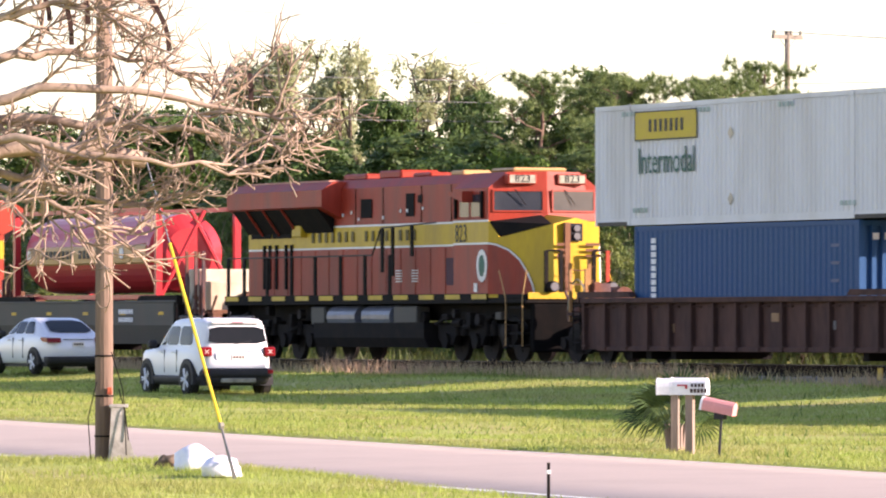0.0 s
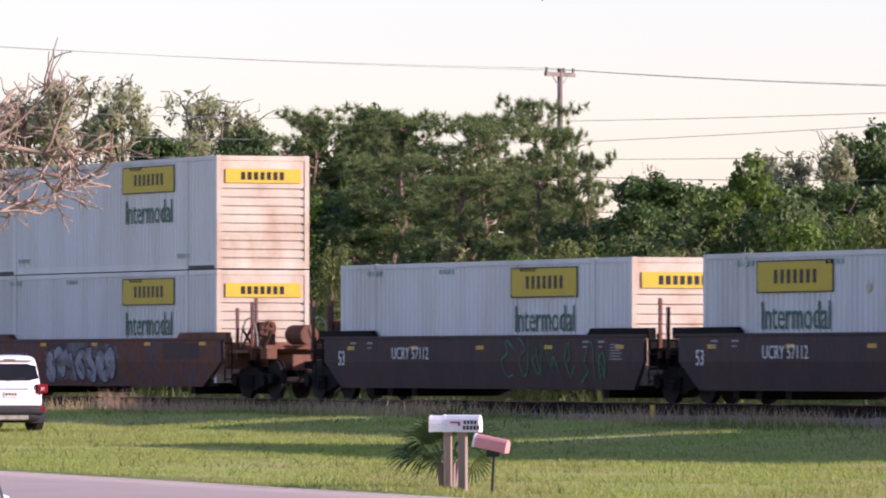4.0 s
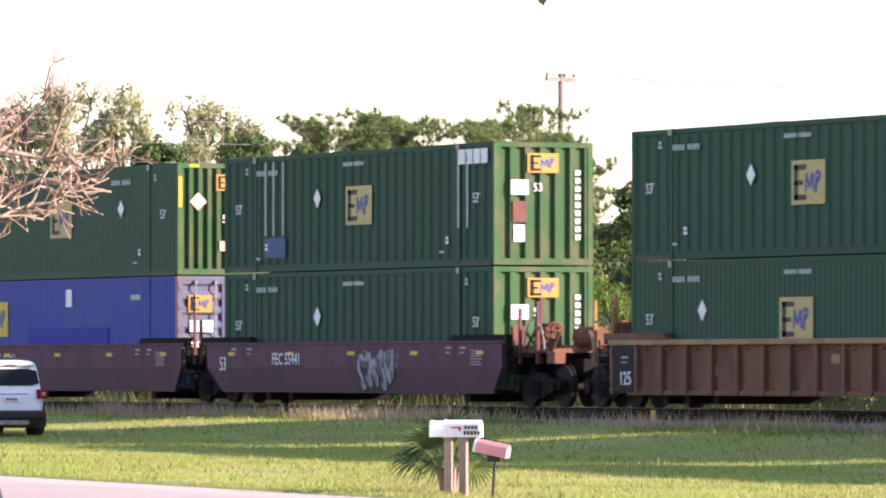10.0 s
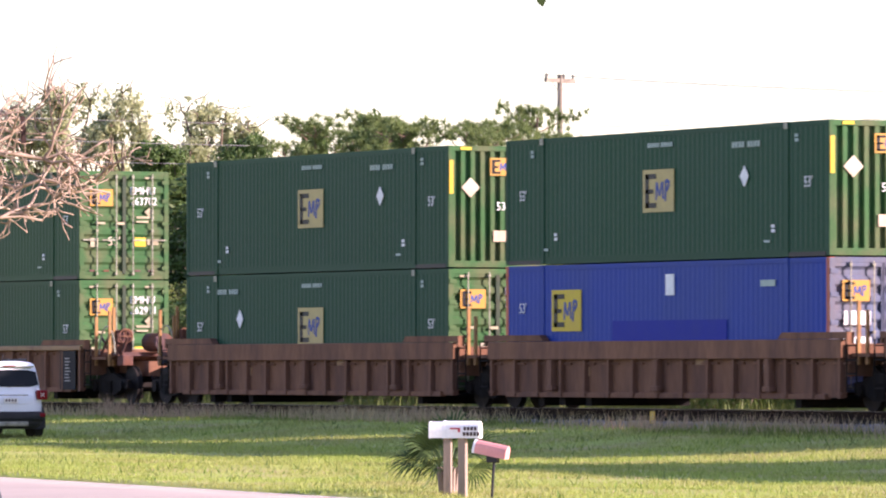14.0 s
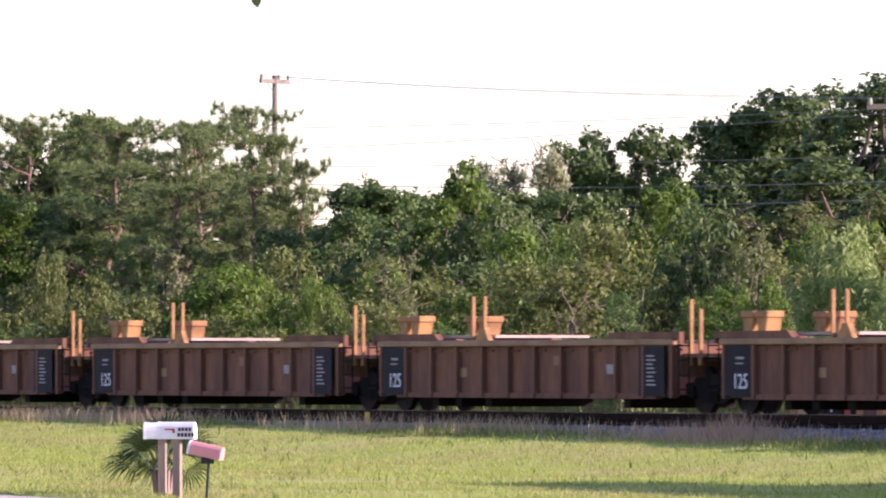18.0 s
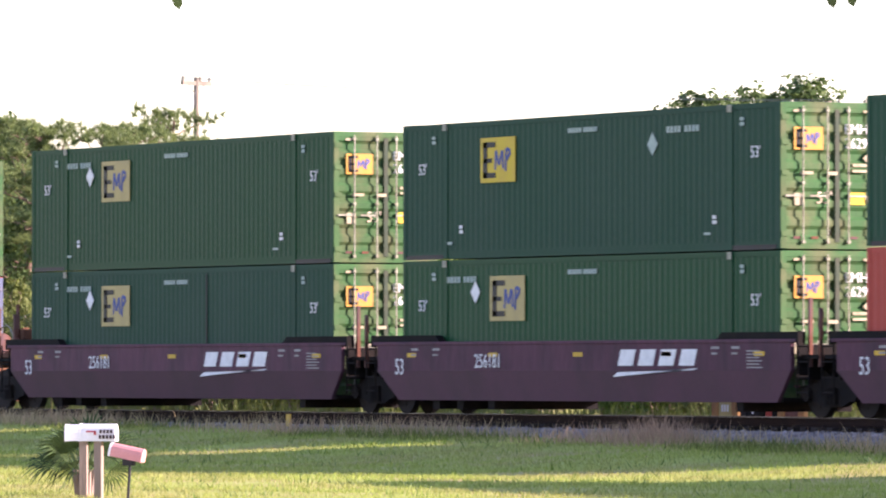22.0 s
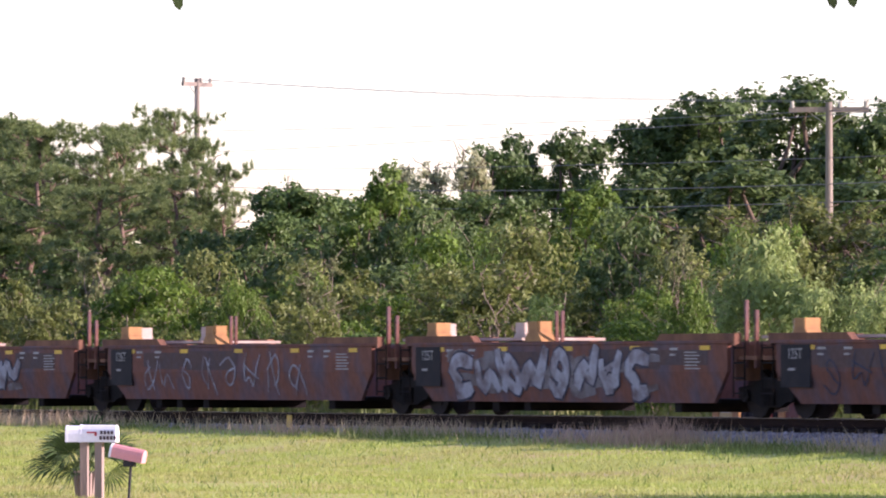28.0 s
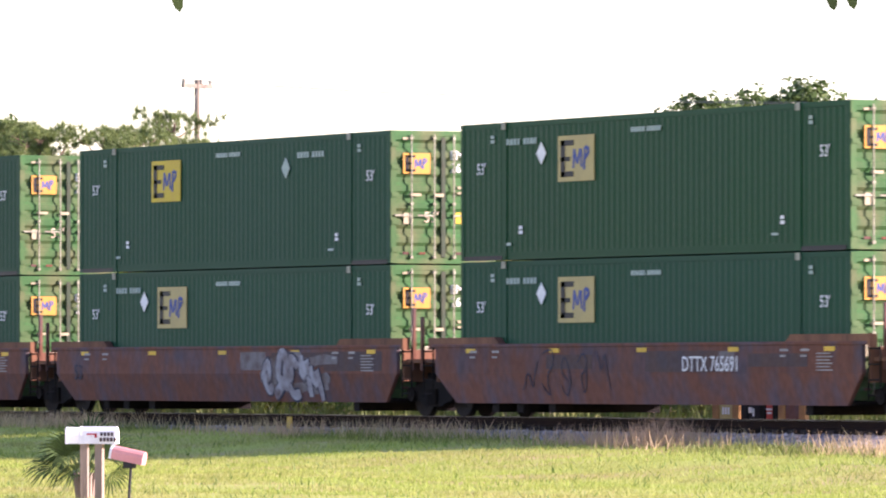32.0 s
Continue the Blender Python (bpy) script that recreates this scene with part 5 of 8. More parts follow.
def crooked(a, b, r0, r1, rnd, n=6, bend=0.12):
    a, b = Vector(a), Vector(b)
    l = (b - a).length
    out = []
    for i in range(n + 1):
        t = i / n
        j = Vector((rnd.uniform(-1, 1), rnd.uniform(-1, 1), rnd.uniform(-1, 1))) * bend * l * math.sin(math.pi * t)
        out.append((a.lerp(b, t) + j, r0 + (r1 - r0) * t))
    return out


def pine_form(rs, rnd, h, w):
    """A leaning trunk with bare crooked limbs that carry pads of needle tufts at their ends."""
    lean = rnd.uniform(-0.8, 0.8)
    trunk = crooked((0, 0, 0), (lean, rnd.uniform(-0.4, 0.4), h * 0.93), 0.19, 0.05, rnd, 9, 0.035)
    paths, tufts = [trunk], []
    for i in range(17):
        q = 0.42 + 0.55 * i / 16
        base = trunk[min(8, int(q * 9))][0].lerp(trunk[min(9, int(q * 9) + 1)][0], q * 9 % 1)
        a = i * 2.4 + rnd.uniform(-0.5, 0.5)
        r = w / 2 * (1.05 - 0.45 * max(0.0, (q - 0.75) / 0.25)) * rnd.uniform(0.6, 1.0)
        tip = base + Vector((math.cos(a) * r, math.sin(a) * r, r * rnd.uniform(0.2, 0.6)))
        tip.z = min(tip.z, h - 0.35)
        limb = crooked(base, tip, 0.075 - 0.045 * q, 0.02, rnd, 6, 0.10)
        paths.append(limb)
        for k in range(4):
            j = rnd.randint(3, 6)
            e = limb[j][0] + Vector((rnd.gauss(0, 0.35), rnd.gauss(0, 0.35), rnd.uniform(0.05, 0.40)))
            paths.append(crooked(limb[j - 1][0], e, 0.018, 0.010, rnd, 3, 0.1))
            for m in range(7):
                tufts.append(e + Vector((rnd.gauss(0, 0.26), rnd.gauss(0, 0.26), rnd.gauss(0.05, 0.13))))
    for k in range(16):
        tufts.append(trunk[-1][0] + Vector((rnd.gauss(0, 0.28), rnd.gauss(0, 0.28), rnd.uniform(-0.6, 0.45))))
    c = np.repeat(np.array([tuple(t) for t in tufts]), 40, axis=0)
    d = unit(rs.normal(0, 1, c.shape) + np.array([0, 0, 0.55]))
    side = unit(np.cross(d, rs.normal(0, 1, c.shape))) * 0.017
    ln = 0.25 * (0.7 + 0.6 * rs.random((len(c), 1)))
    return tubes(paths), np.stack([c - side, c + side, c + d * ln], 1)


def tree_form(seed, h, w, kind):
    """Trunk mesh and leaf array of one tree of height h and width w."""
    rs, rnd = np.random.RandomState(seed), random.Random(seed)
    if kind == "pine":
        return pine_form(rs, rnd, h, w)
    low = {"shrub": 0.10, "thin": 0.25, "willow": 0.16, "snag": 0.35, "airy": 0.28, "sapling": 0.30}.get(kind, 0.20)
    nl = {"shrub": 24, "thin": 15, "willow": 26, "airy": 40, "snag": 12, "sapling": 20}.get(kind, 38)
    stems = {"shrub": 5, "thin": 6, "snag": 4, "willow": 3, "sapling": 2}.get(kind, 1)
    thick = {"shrub": 0.009, "thin": 0.008, "snag": 0.012, "willow": 0.012, "sapling": 0.014}.get(kind, 0.024)
    roots = [(rnd.uniform(-0.3, 0.3) * w * (stems > 1), rnd.uniform(-0.25, 0.25) * w * (stems > 1)) for _ in range(stems)]
    paths, lumps = [], []
    for x, y in roots:
        paths.append(crooked((x * 0.6, y * 0.6, 0), (x * 1.3, y * 1.3, h * 0.66), thick * h, thick * 0.45 * h, rnd, 7, 0.06))
    while len(lumps) < nl:
        p = np.array([rnd.uniform(-1, 1), rnd.uniform(-1, 1), rnd.uniform(-1, 1)])
        if 0.35 < np.linalg.norm(p) < 1.0:
            r = rnd.uniform(0.11, 0.21) * w * (0.72 if kind in ("airy", "thin", "sapling") else 1.0)
            taper = 1.0 if p[2] < 0.1 else 1 - 0.3 * p[2]
            z = low * h + (h - low * h) * (p[2] * 0.5 + 0.5)
            lumps.append((Vector(((p[0] * (w / 2 - 0.5 * r)) * taper, p[1] * (w / 2 - 0.5 * r) * taper, min(z, h - 0.8 * r))), r))
    for c, r in lumps:
        x, y = rnd.choice(roots)
        s = Vector((x * 1.1, y * 1.1, max(0.12 * h, min(0.6 * h, c.z * rnd.uniform(0.35, 0.7)))))
        paths.append(crooked(s, c, thick * 0.45 * h * rnd.uniform(0.6, 1.1), 0.003 * h, rnd, 5, 0.10))
        for k in range({"snag": 6, "thin": 4, "airy": 3, "shrub": 1, "sapling": 2}.get(kind, 0)):
            e = c + Vector((rnd.gauss(0, 0.6), rnd.gauss(0, 0.6), rnd.uniform(0.1, 1.0))) * r * 1.5
            paths.append(crooked(c, e, 0.003 * h, 0.0012 * h, rnd, 4, 0.2))
    count, per, size = {"shrub": (26, 16, 0.135), "thin": (16, 11, 0.12), "willow": (34, 14, 0.20), "airy": (22, 14, 0.20), "snag": (6, 6, 0.13), "sapling": (20, 12, 0.13)}.get(kind, (28, 18, 0.205))
    slim = {"willow": 0.22, "shrub": 0.5}.get(kind, 0.62)
    return tubes(paths), sprigs(lumps, count, per, size, rs, slim, 0.36 if kind in ("airy", "thin", "sapling") else 0.30, 0.6 if kind == "willow" else 0.0)


FORMS = {}
FORM_SIZE = {"pine": (10.5, 4.2), "shrub": (4, 4), "thin": (4.5, 2.6), "willow": (4, 4), "airy": (12, 5.5), "snag": (8, 3.4), "sapling": (5, 3)}


def tree(name, x, y, h, w, kind, foliage, seed, label, group="", z=None):
    h0, w0 = FORM_SIZE.get(kind, (10, 5))
    key = (kind, seed)
    if key not in FORMS:
        FORMS[key] = tree_form(seed, h0, w0, kind)
        FORMS[key][0].materials.append({"snag": M_BARE, "sapling": M_BARE, "thin": M_TWIG, "shrub": M_TWIG, "pine": M_PINEB}.get(kind, M_BARK))
    lk = (kind, seed, foliage.name)
    if lk not in FORMS:
        FORMS[lk] = quads("crown", FORMS[key][1], foliage, FORMS[key][1].shape[1])
    t = tagged(new(name), label, "shrub" if kind in ("shrub", "thin", "willow") else "tree", group)
    r = random.Random(int(x * 31 + y * 7))
    t.matrix_basis = pose(x, y, ground_z(x, y) - 0.05 if z is None else z, 0, 0, r.uniform(0, 360)) @ Matrix.Diagonal((w / w0, w / w0, h / h0, 1))
    hang("trunk", FORMS[key][0], t)
    hang("crown", FORMS[lk], t)
    return t


OAK, PINE_L = "broad leafy tree in the wood behind the railway", "tall pine with open tufted crown and bare limbs"
AIRY, SNAG = "thinly leaved pale green tree rising over the wood", "half-bare twiggy tree with few leaves"
WOOD = (
        (-257.0, 113, 11.2, 4.2, "pine"), (-249.9, 112, 11.4, 4.1, "pine"), (-239.3, 109, 10.6, 3.3, "pine"), (-240.2, 111, 10.8, 4.0, "pine"), (-232.6, 109, 10.1, 2.9, "pine"),
        (-235.9, 112, 11.3, 2.7, "pine"), (-228.1, 110, 9.9, 2.4, "pine"), (-218.3, 106, 8.7, 1.7, "pine"), (-230.1, 104, 8.7, 4.0, "pine"), (-219.6, 105, 8.2, 2.9, "pine"),
        (-221.7, 103, 7.9, 3.7, "pine"), (-273.4, 121, 9.3, 7.1, "dark"), (-262.6, 121, 9.3, 6.9, "dark"), (-253.0, 121, 8.4, 5.4, "dark"), (-243.9, 120, 7.1, 4.8, "dark"),
        (-226.5, 112, 8.9, 2.6, "snag"), (-212.3, 106, 7.8, 3.6, "oak"), (-217.0, 110, 7.5, 2.9, "oak"), (-203.3, 104, 8.1, 2.2, "bright"), (-209.8, 103, 6.7, 2.6, "oak"),
        (-254.2, 132, 10.0, 3.0, "airy"), (-252.6, 133, 10.2, 2.7, "airy"), (-262.6, 140, 11.0, 2.8, "oak"), (-263.9, 142, 11.5, 3.1, "oak"), (-263.8, 144, 11.6, 3.6, "dark"),
        (-260.6, 144, 10.6, 2.8, "dark"), (-241.9, 126, 8.5, 3.7, "dark"), (-218.0, 116, 7.7, 2.9, "oak"), (-218.4, 118, 7.6, 2.6, "dark"), (-207.0, 114, 7.7, 2.4, "bright"),
        (-224.1, 122, 7.1, 3.0, "dark"), (-266.7, 150, 13.1, 3.6, "dark"), (-264.5, 151, 13.4, 4.6, "dark"), (-267.0, 154, 13.7, 4.2, "dark"), (-256.1, 150, 13.6, 5.0, "dark"),
        (-255.5, 152, 13.4, 3.5, "dark"), (-245.9, 148, 12.1, 3.4, "dark"), (-248.3, 152, 12.6, 4.4, "dark"), (-253.6, 142, 9.8, 4.4, "dark"), (-246.7, 142, 9.8, 5.4, "dark"),
        (-240.0, 142, 9.4, 4.9, "dark"), (-234.0, 142, 9.1, 4.8, "dark"), (-181.3, 104, 6.5, 3.2, "olive"), (-181.8, 106, 6.6, 3.2, "olive"), (-175.6, 104, 6.7, 3.1, "olive"),
        (-174.1, 105, 6.5, 3.1, "olive"), (-169.6, 104, 6.2, 3.0, "olive"), (-311.3, 124, 15.0, 4.0, "airy"), (-311.7, 122, 13.9, 3.5, "airy"), (-302.9, 123, 13.5, 3.1, "airy"),
        (-290.6, 122, 13.6, 4.0, "airy"), (-285.7, 118, 11.6, 2.9, "oak"), (-276.9, 118, 11.4, 2.4, "oak"), (-264.9, 114, 10.8, 2.1, "oak"), (-259.1, 113, 10.9, 2.9, "oak"),
        (-257.5, 114, 11.1, 2.9, "oak"), (-257.9, 116, 11.8, 2.5, "oak"), (-281.9, 112, 9.7, 5.8, "dark"), (-270.5, 112, 9.4, 5.6, "dark"), (-255.3, 110, 8.8, 5.1, "dark"),
        (-247.7, 110, 8.8, 4.7, "dark"), (-246.2, 104, 8.0, 3.6, "oak"), (-237.5, 103, 7.8, 2.7, "bright"), (-257.0, 104, 8.5, 4.4, "oak"), (-232.2, 104, 7.5, 3.4, "oak"),
        (-324.8, 126, 13.3, 5.3, "oak"), (-322.0, 122, 12.2, 5.2, "oak"), (-330.3, 122, 12.3, 5.6, "oak"), (-339.9, 122, 12.3, 5.7, "dark"), (-349.4, 122, 12.5, 5.9, "oak"),
        (-359.5, 122, 12.8, 6.0, "oak"), (-291.4, 112, 7.6, 6.5, "dark"), (-304.4, 112, 7.8, 6.7, "dark"), (-317.6, 112, 8.0, 7.0, "dark"))
for i, (x, y, h, w, kind) in enumerate(WOOD):
    if kind == "pine":
        tree("pine_tree", x, y, h + 0.15, w * 1.25, "pine", M_PINE, 20 + i % 4, PINE_L, "trees of the wood")
    elif kind == "airy":
        tree("tree", x, y, h * 1.06, w * 1.55, "airy", M_AIRY, 30 + i % 3, AIRY, "trees of the wood")
    elif kind == "snag":
        tree("tree", x, y, h, w, "snag", M_PALE, 35, SNAG)
    elif kind == "olive":
        tree("tree", x, y, h, w * 1.6, "airy", M_OLIVE, 33 + i % 2, "olive-green bushy young tree behind the shrubs", "trees of the wood")
    else:
        tree("tree", x, y, h, w * (1.75 if kind == "dark" else 1.55), "oak", {"oak": M_OAK, "dark": M_DARKLEAF, "bright": M_BRIGHT}[kind], 10 + i % 5, OAK, "trees of the wood")

# the shrubs that close the wood towards the track
rv = random.Random(77)
for row, (y, x0, x1, step, h, w) in enumerate(((84.0, -250, -126, 2.7, 2.9, 3.3), (90.0, -275, -134, 3.0, 3.9, 4.0), (97.0, -310, -144, 3.4, 4.7, 4.6), (103.0, -335, -152, 3.2, 5.6, 5.4))):
    x = x0
    while x < x1:
        deep = row == 3 or x < (-192, -204, -216)[row]          # under the pines the shrubs are lower and darker
        hh = h * rv.uniform(0.7, 1.2) * (0.8 if deep and row < 3 else 1.0)
        # Row 3 is an added backing; its dark leaves supply the shade below the canopy.
        fol = M_DARKLEAF if row == 3 else rv.choice((M_OAK, M_DARKLEAF, M_OAK, M_OLIVE)) if deep else rv.choice((M_OLIVE, M_OLIVE, M_OAK, M_BRIGHT, M_PALE if row == 0 else M_OLIVE))
        form, sd = ("thin", 60 + rv.randint(0, 2)) if row < 2 and rv.random() < 0.15 else ("shrub", 40 + rv.randint(0, 4))
        tree("shrub", x, y + rv.uniform(-2, 2), hh * (1.15 if form == "thin" else 1.0), w * rv.uniform(0.8, 1.25), form, fol, sd,
             "slender open wild shrub with pale stems" if form == "thin" else "dense wild shrub at the edge of the wood", "shrubs along the railway")
        x += step * rv.uniform(0.7, 1.25)
for i, (x, y, h, w, kind) in enumerate((
        (-196.7, 91, 5.1, 2.6, "sapling"), (-172.5, 84, 3.9, 1.8, "bright"), (-195.9, 88, 4.2, 2.6, "olive"), (-148.9, 87, 4.8, 3.4, "willow"), (-142.4, 85, 3.5, 2.2, "willow"),
        (-140.1, 85, 3.6, 2.1, "willow"), (-160.3, 91, 5.0, 1.6, "thin"), (-175.4, 88, 4.6, 1.9, "thin"), (-147.8, 84, 3.6, 1.5, "bright"), (-212.2, 86, 3.6, 2.0, "olive"),
        (-208.5, 92, 5.1, 1.6, "olive"))):
    form, fol, label = {"sapling": ("sapling", M_PALE, "pale leaved sapling with forked grey stems"), "bright": ("shrub", M_BRIGHT, "bright yellow-green rounded shrub beside the track"),
                        "olive": ("shrub", M_OLIVE, "olive-green bushy shrub beside the track"), "willow": ("willow", M_WILLOW, "bright light-green bush with drooping leaves"),
                        "thin": ("thin", M_PALE, "sparse shrub of bare pale twigs")}[kind]
    tree("shrub", x, y, h, w * 1.1, form, fol, 70 + i % 3, label, "shrubs along the railway")


def in_view(x, y, margin=0.7):
    a = np.degrees(np.arctan2(-x, y))
    return (a > 58.3 - margin) & (a < 71.2 + margin)


def tufts(name, n, y0, y1, h, label, material, seed, lean=0.35, wide=0.012, dens=None, xs=(-200, -48)):
    """Blades standing on the ground between y0 and y1, joined as one stuff object."""
    rs = np.random.RandomState(seed)
    x, y = rs.uniform(*xs, n * 3), rs.uniform(y0, y1, n * 3)
    keep = in_view(x, y)
    if dens is not None:
        keep &= np.array([dens(a, b) for a, b in zip(x, y)]) > rs.random(n * 3)
    x, y = x[keep][:n], y[keep][:n]
    z = np.array([lumpy(a, b) if b < 68 or b > 75 else max(-0.75 + (b - 67.6) * 0.2545, ground_z(a, b)) for a, b in zip(x, y)]) - 0.01
    m = len(x)
    base = np.stack([x, y, z], 1)
    d = np.stack([rs.normal(0, lean, m), rs.normal(0, lean, m), np.ones(m)], 1)
    tip = base + d * (h * (0.45 + 0.9 * rs.random((m, 1))))
    a = rs.uniform(0, math.pi, m)
    s = np.stack([np.cos(a), np.sin(a), np.zeros(m)], 1) * wide * (0.7 + 0.6 * rs.random((m, 1)))
    ob = new(name, quads(name, np.stack([base - s, base + s, tip], 1), material, 3))
    return tagged(ob, label, "grass", kind="stuff")


def patch(scale, lo, hi, ox=0.0):
    return lambda x, y: min(1.0, max(0.0, (noise.noise((x * scale + ox, y * scale, 1.7)) * 0.5 + 0.5 - lo) / (hi - lo)))


tufts("grass", 230000, 43.7, 67.0, 0.075, "short mown green grass blades on the verge", M_BLADE, 1, 0.5, 0.009, patch(0.25, 0.2, 0.5))
tufts("grass", 90000, 24.0, 34.95, 0.09, "short mown green grass blades beside the road", M_BLADE, 2, 0.45, 0.007, patch(0.3, 0.25, 0.55), (-125, -45))
tufts("weeds", 16000, 44.5, 66.5, 0.13, "scattered darker clumps of clover and weeds in the lawn", M_WEED, 7, 0.6, 0.016, patch(1.1, 0.60, 0.72, 3))
tufts("dead_grass", 14000, 44.0, 66.5, 0.06, "dead brown grass in worn spots of the lawn", M_DRY, 8, 0.9, 0.010, patch(0.55, 0.60, 0.75, 21))
tufts("dry_grass", 15000, 65.8, 68.8, 0.34, "dry tan grass stalks along the ballast", M_DRY, 3, 0.35, 0.012, lambda x, y: patch(0.22, 0.42, 0.7)(x, y) * (1.0 if x < -150 else 0.45))
tufts("dry_grass", 16000, 66.2, 69.1, 0.36, "reddish dry grass clumps along the ballast", M_PINKDRY, 4, 0.4, 0.011, lambda x, y: patch(0.20, 0.50, 0.75, 9)(x, y) * (1.0 if x < -145 else 0.7))
tufts("weeds", 12000, 65.3, 67.9, 0.18, "low green weeds at the foot of the ballast", M_OLIVE, 5, 0.5, 0.014, patch(0.18, 0.40, 0.75, 4))
tufts("weeds", 7000, 80.4, 83.5, 0.6, "rank grass behind the track", M_OLIVE, 6, 0.35, 0.03, None, (-235, -120))
for x0, x1, n in ((-120.9, -119.3, 420), (-167.6, -166.2, 300)):
    tufts("dry_grass", n, 67.2, 68.0, 0.5, "tall bleached clump of dry grass by the ballast", M_PINKDRY, int(-x0), 0.4, 0.008, None, (x0, x1))


# ---- locomotives and fuel tender ----
M_LRED = mat("red locomotive paint", (0.310, 0.036, 0.017), 0.5, 0, (0.185, 0.040, 0.028), 1.3, 0.85, 9, 0.2, 0.06, 0, 0.22)
M_LYEL = mat("yellow locomotive paint", (0.50, 0.33, 0.014), 0.45, 0, (0.33, 0.22, 0.03), 1.2, 0.7, 12, 0.15, 0.05, 0, 0.3)
M_LWHT = mat("white stripe paint", (0.72, 0.70, 0.66), 0.5)
M_ROOFR = mat("bleached red roof paint", (0.45, 0.22, 0.16), 0.6, 0, (0.30, 0.10, 0.07), 1.5, 0.6)
M_GLASS = mat("dusty window glass", (0.030, 0.035, 0.045), 0.15, 0, (0.055, 0.06, 0.07), 2, 0.5, 20, 0.02, 0, spec=0.35)
M_LAMP = mat("lamp lens glass", (0.14, 0.14, 0.15), 0.12, 0, None, 2, 0.1, 20, 0.02, 0)
M_CHROME = mat("bright polished metal", (0.6, 0.6, 0.6), 0.2, 1.0)
M_TANK = mat("glossy red tank paint", (0.42, 0.035, 0.04), 0.28, 0, (0.34, 0.03, 0.035), 0.7, 0.5, 18, 0.06, 0.03)
M_BUFF = mat("buff band paint", (0.50, 0.30, 0.12), 0.45, 0, (0.40, 0.24, 0.11), 1, 0.5)
# Plough black made deeper than the frame's, with the following car's shade in it.
M_PILOT = mat("black plough paint deepened for shade", (0.006, 0.006, 0.006), 0.9, 0, (0.012, 0.009, 0.008), 3, 0.6, spec=0.03)
M_NAMEB = mat("worn dark olive lettering", (0.10, 0.075, 0.022), 0.6, 0, (0.22, 0.15, 0.03), 8, 0.7)
M_AIRT = mat("grey air tank paint", (0.13, 0.14, 0.17), 0.35, 0.1, (0.08, 0.08, 0.09), 3, 0.6)
M_TENDER = mat("dark green-grey car paint", (0.055, 0.055, 0.048), 0.6, 0, (0.08, 0.06, 0.05), 1, 0.6, 16, 0.15, 0.1)


def loco_bogie(parent, x):
    t = hang("bogie", skin("loco_bogie", lambda bm: (box(bm, -2.4, 2.4, -0.6, 0.6, 0.7, 0.95), box(bm, -0.4, 0.4, -1.0, 1.0, 0.75, 1.1)), M_DARK), parent, "", pose(x, 0, 0))
    for sy in (-1, 1):
        def fr(bm):
            prism(bm, [(-2.55, 0.95), (2.55, 0.95), (2.55, 0.6), (2.3, 0.42), (1.6, 0.42), (1.4, 0.66), (0.5, 0.66), (0.3, 0.42), (-0.3, 0.42), (-0.5, 0.66), (-1.4, 0.66), (-1.6, 0.42), (-2.3, 0.42), (-2.55, 0.6)], sy * 1.02, sy * 1.18)
            for k in (-1.95, 0, 1.95):
                disc(bm, (k, sy * 1.2, 0.53), 0.2, 0.14, 12)
            for k in (-1.2, -0.7, 0.7, 1.2):
                bar(bm, (k, sy * 1.2, 0.66), (k, sy * 1.2, 1.05), 0.09, seg=8)
            bar(bm, (-1.3, sy * 1.26, 0.98), (-0.8, sy * 1.26, 0.98), 0.1, seg=8)
        hang("side_frame", skin(f"loco_frame{sy}", fr, M_DARK), t)
    for k in (-1.95, 0, 1.95):
        wheelset(t, k, 0.53)


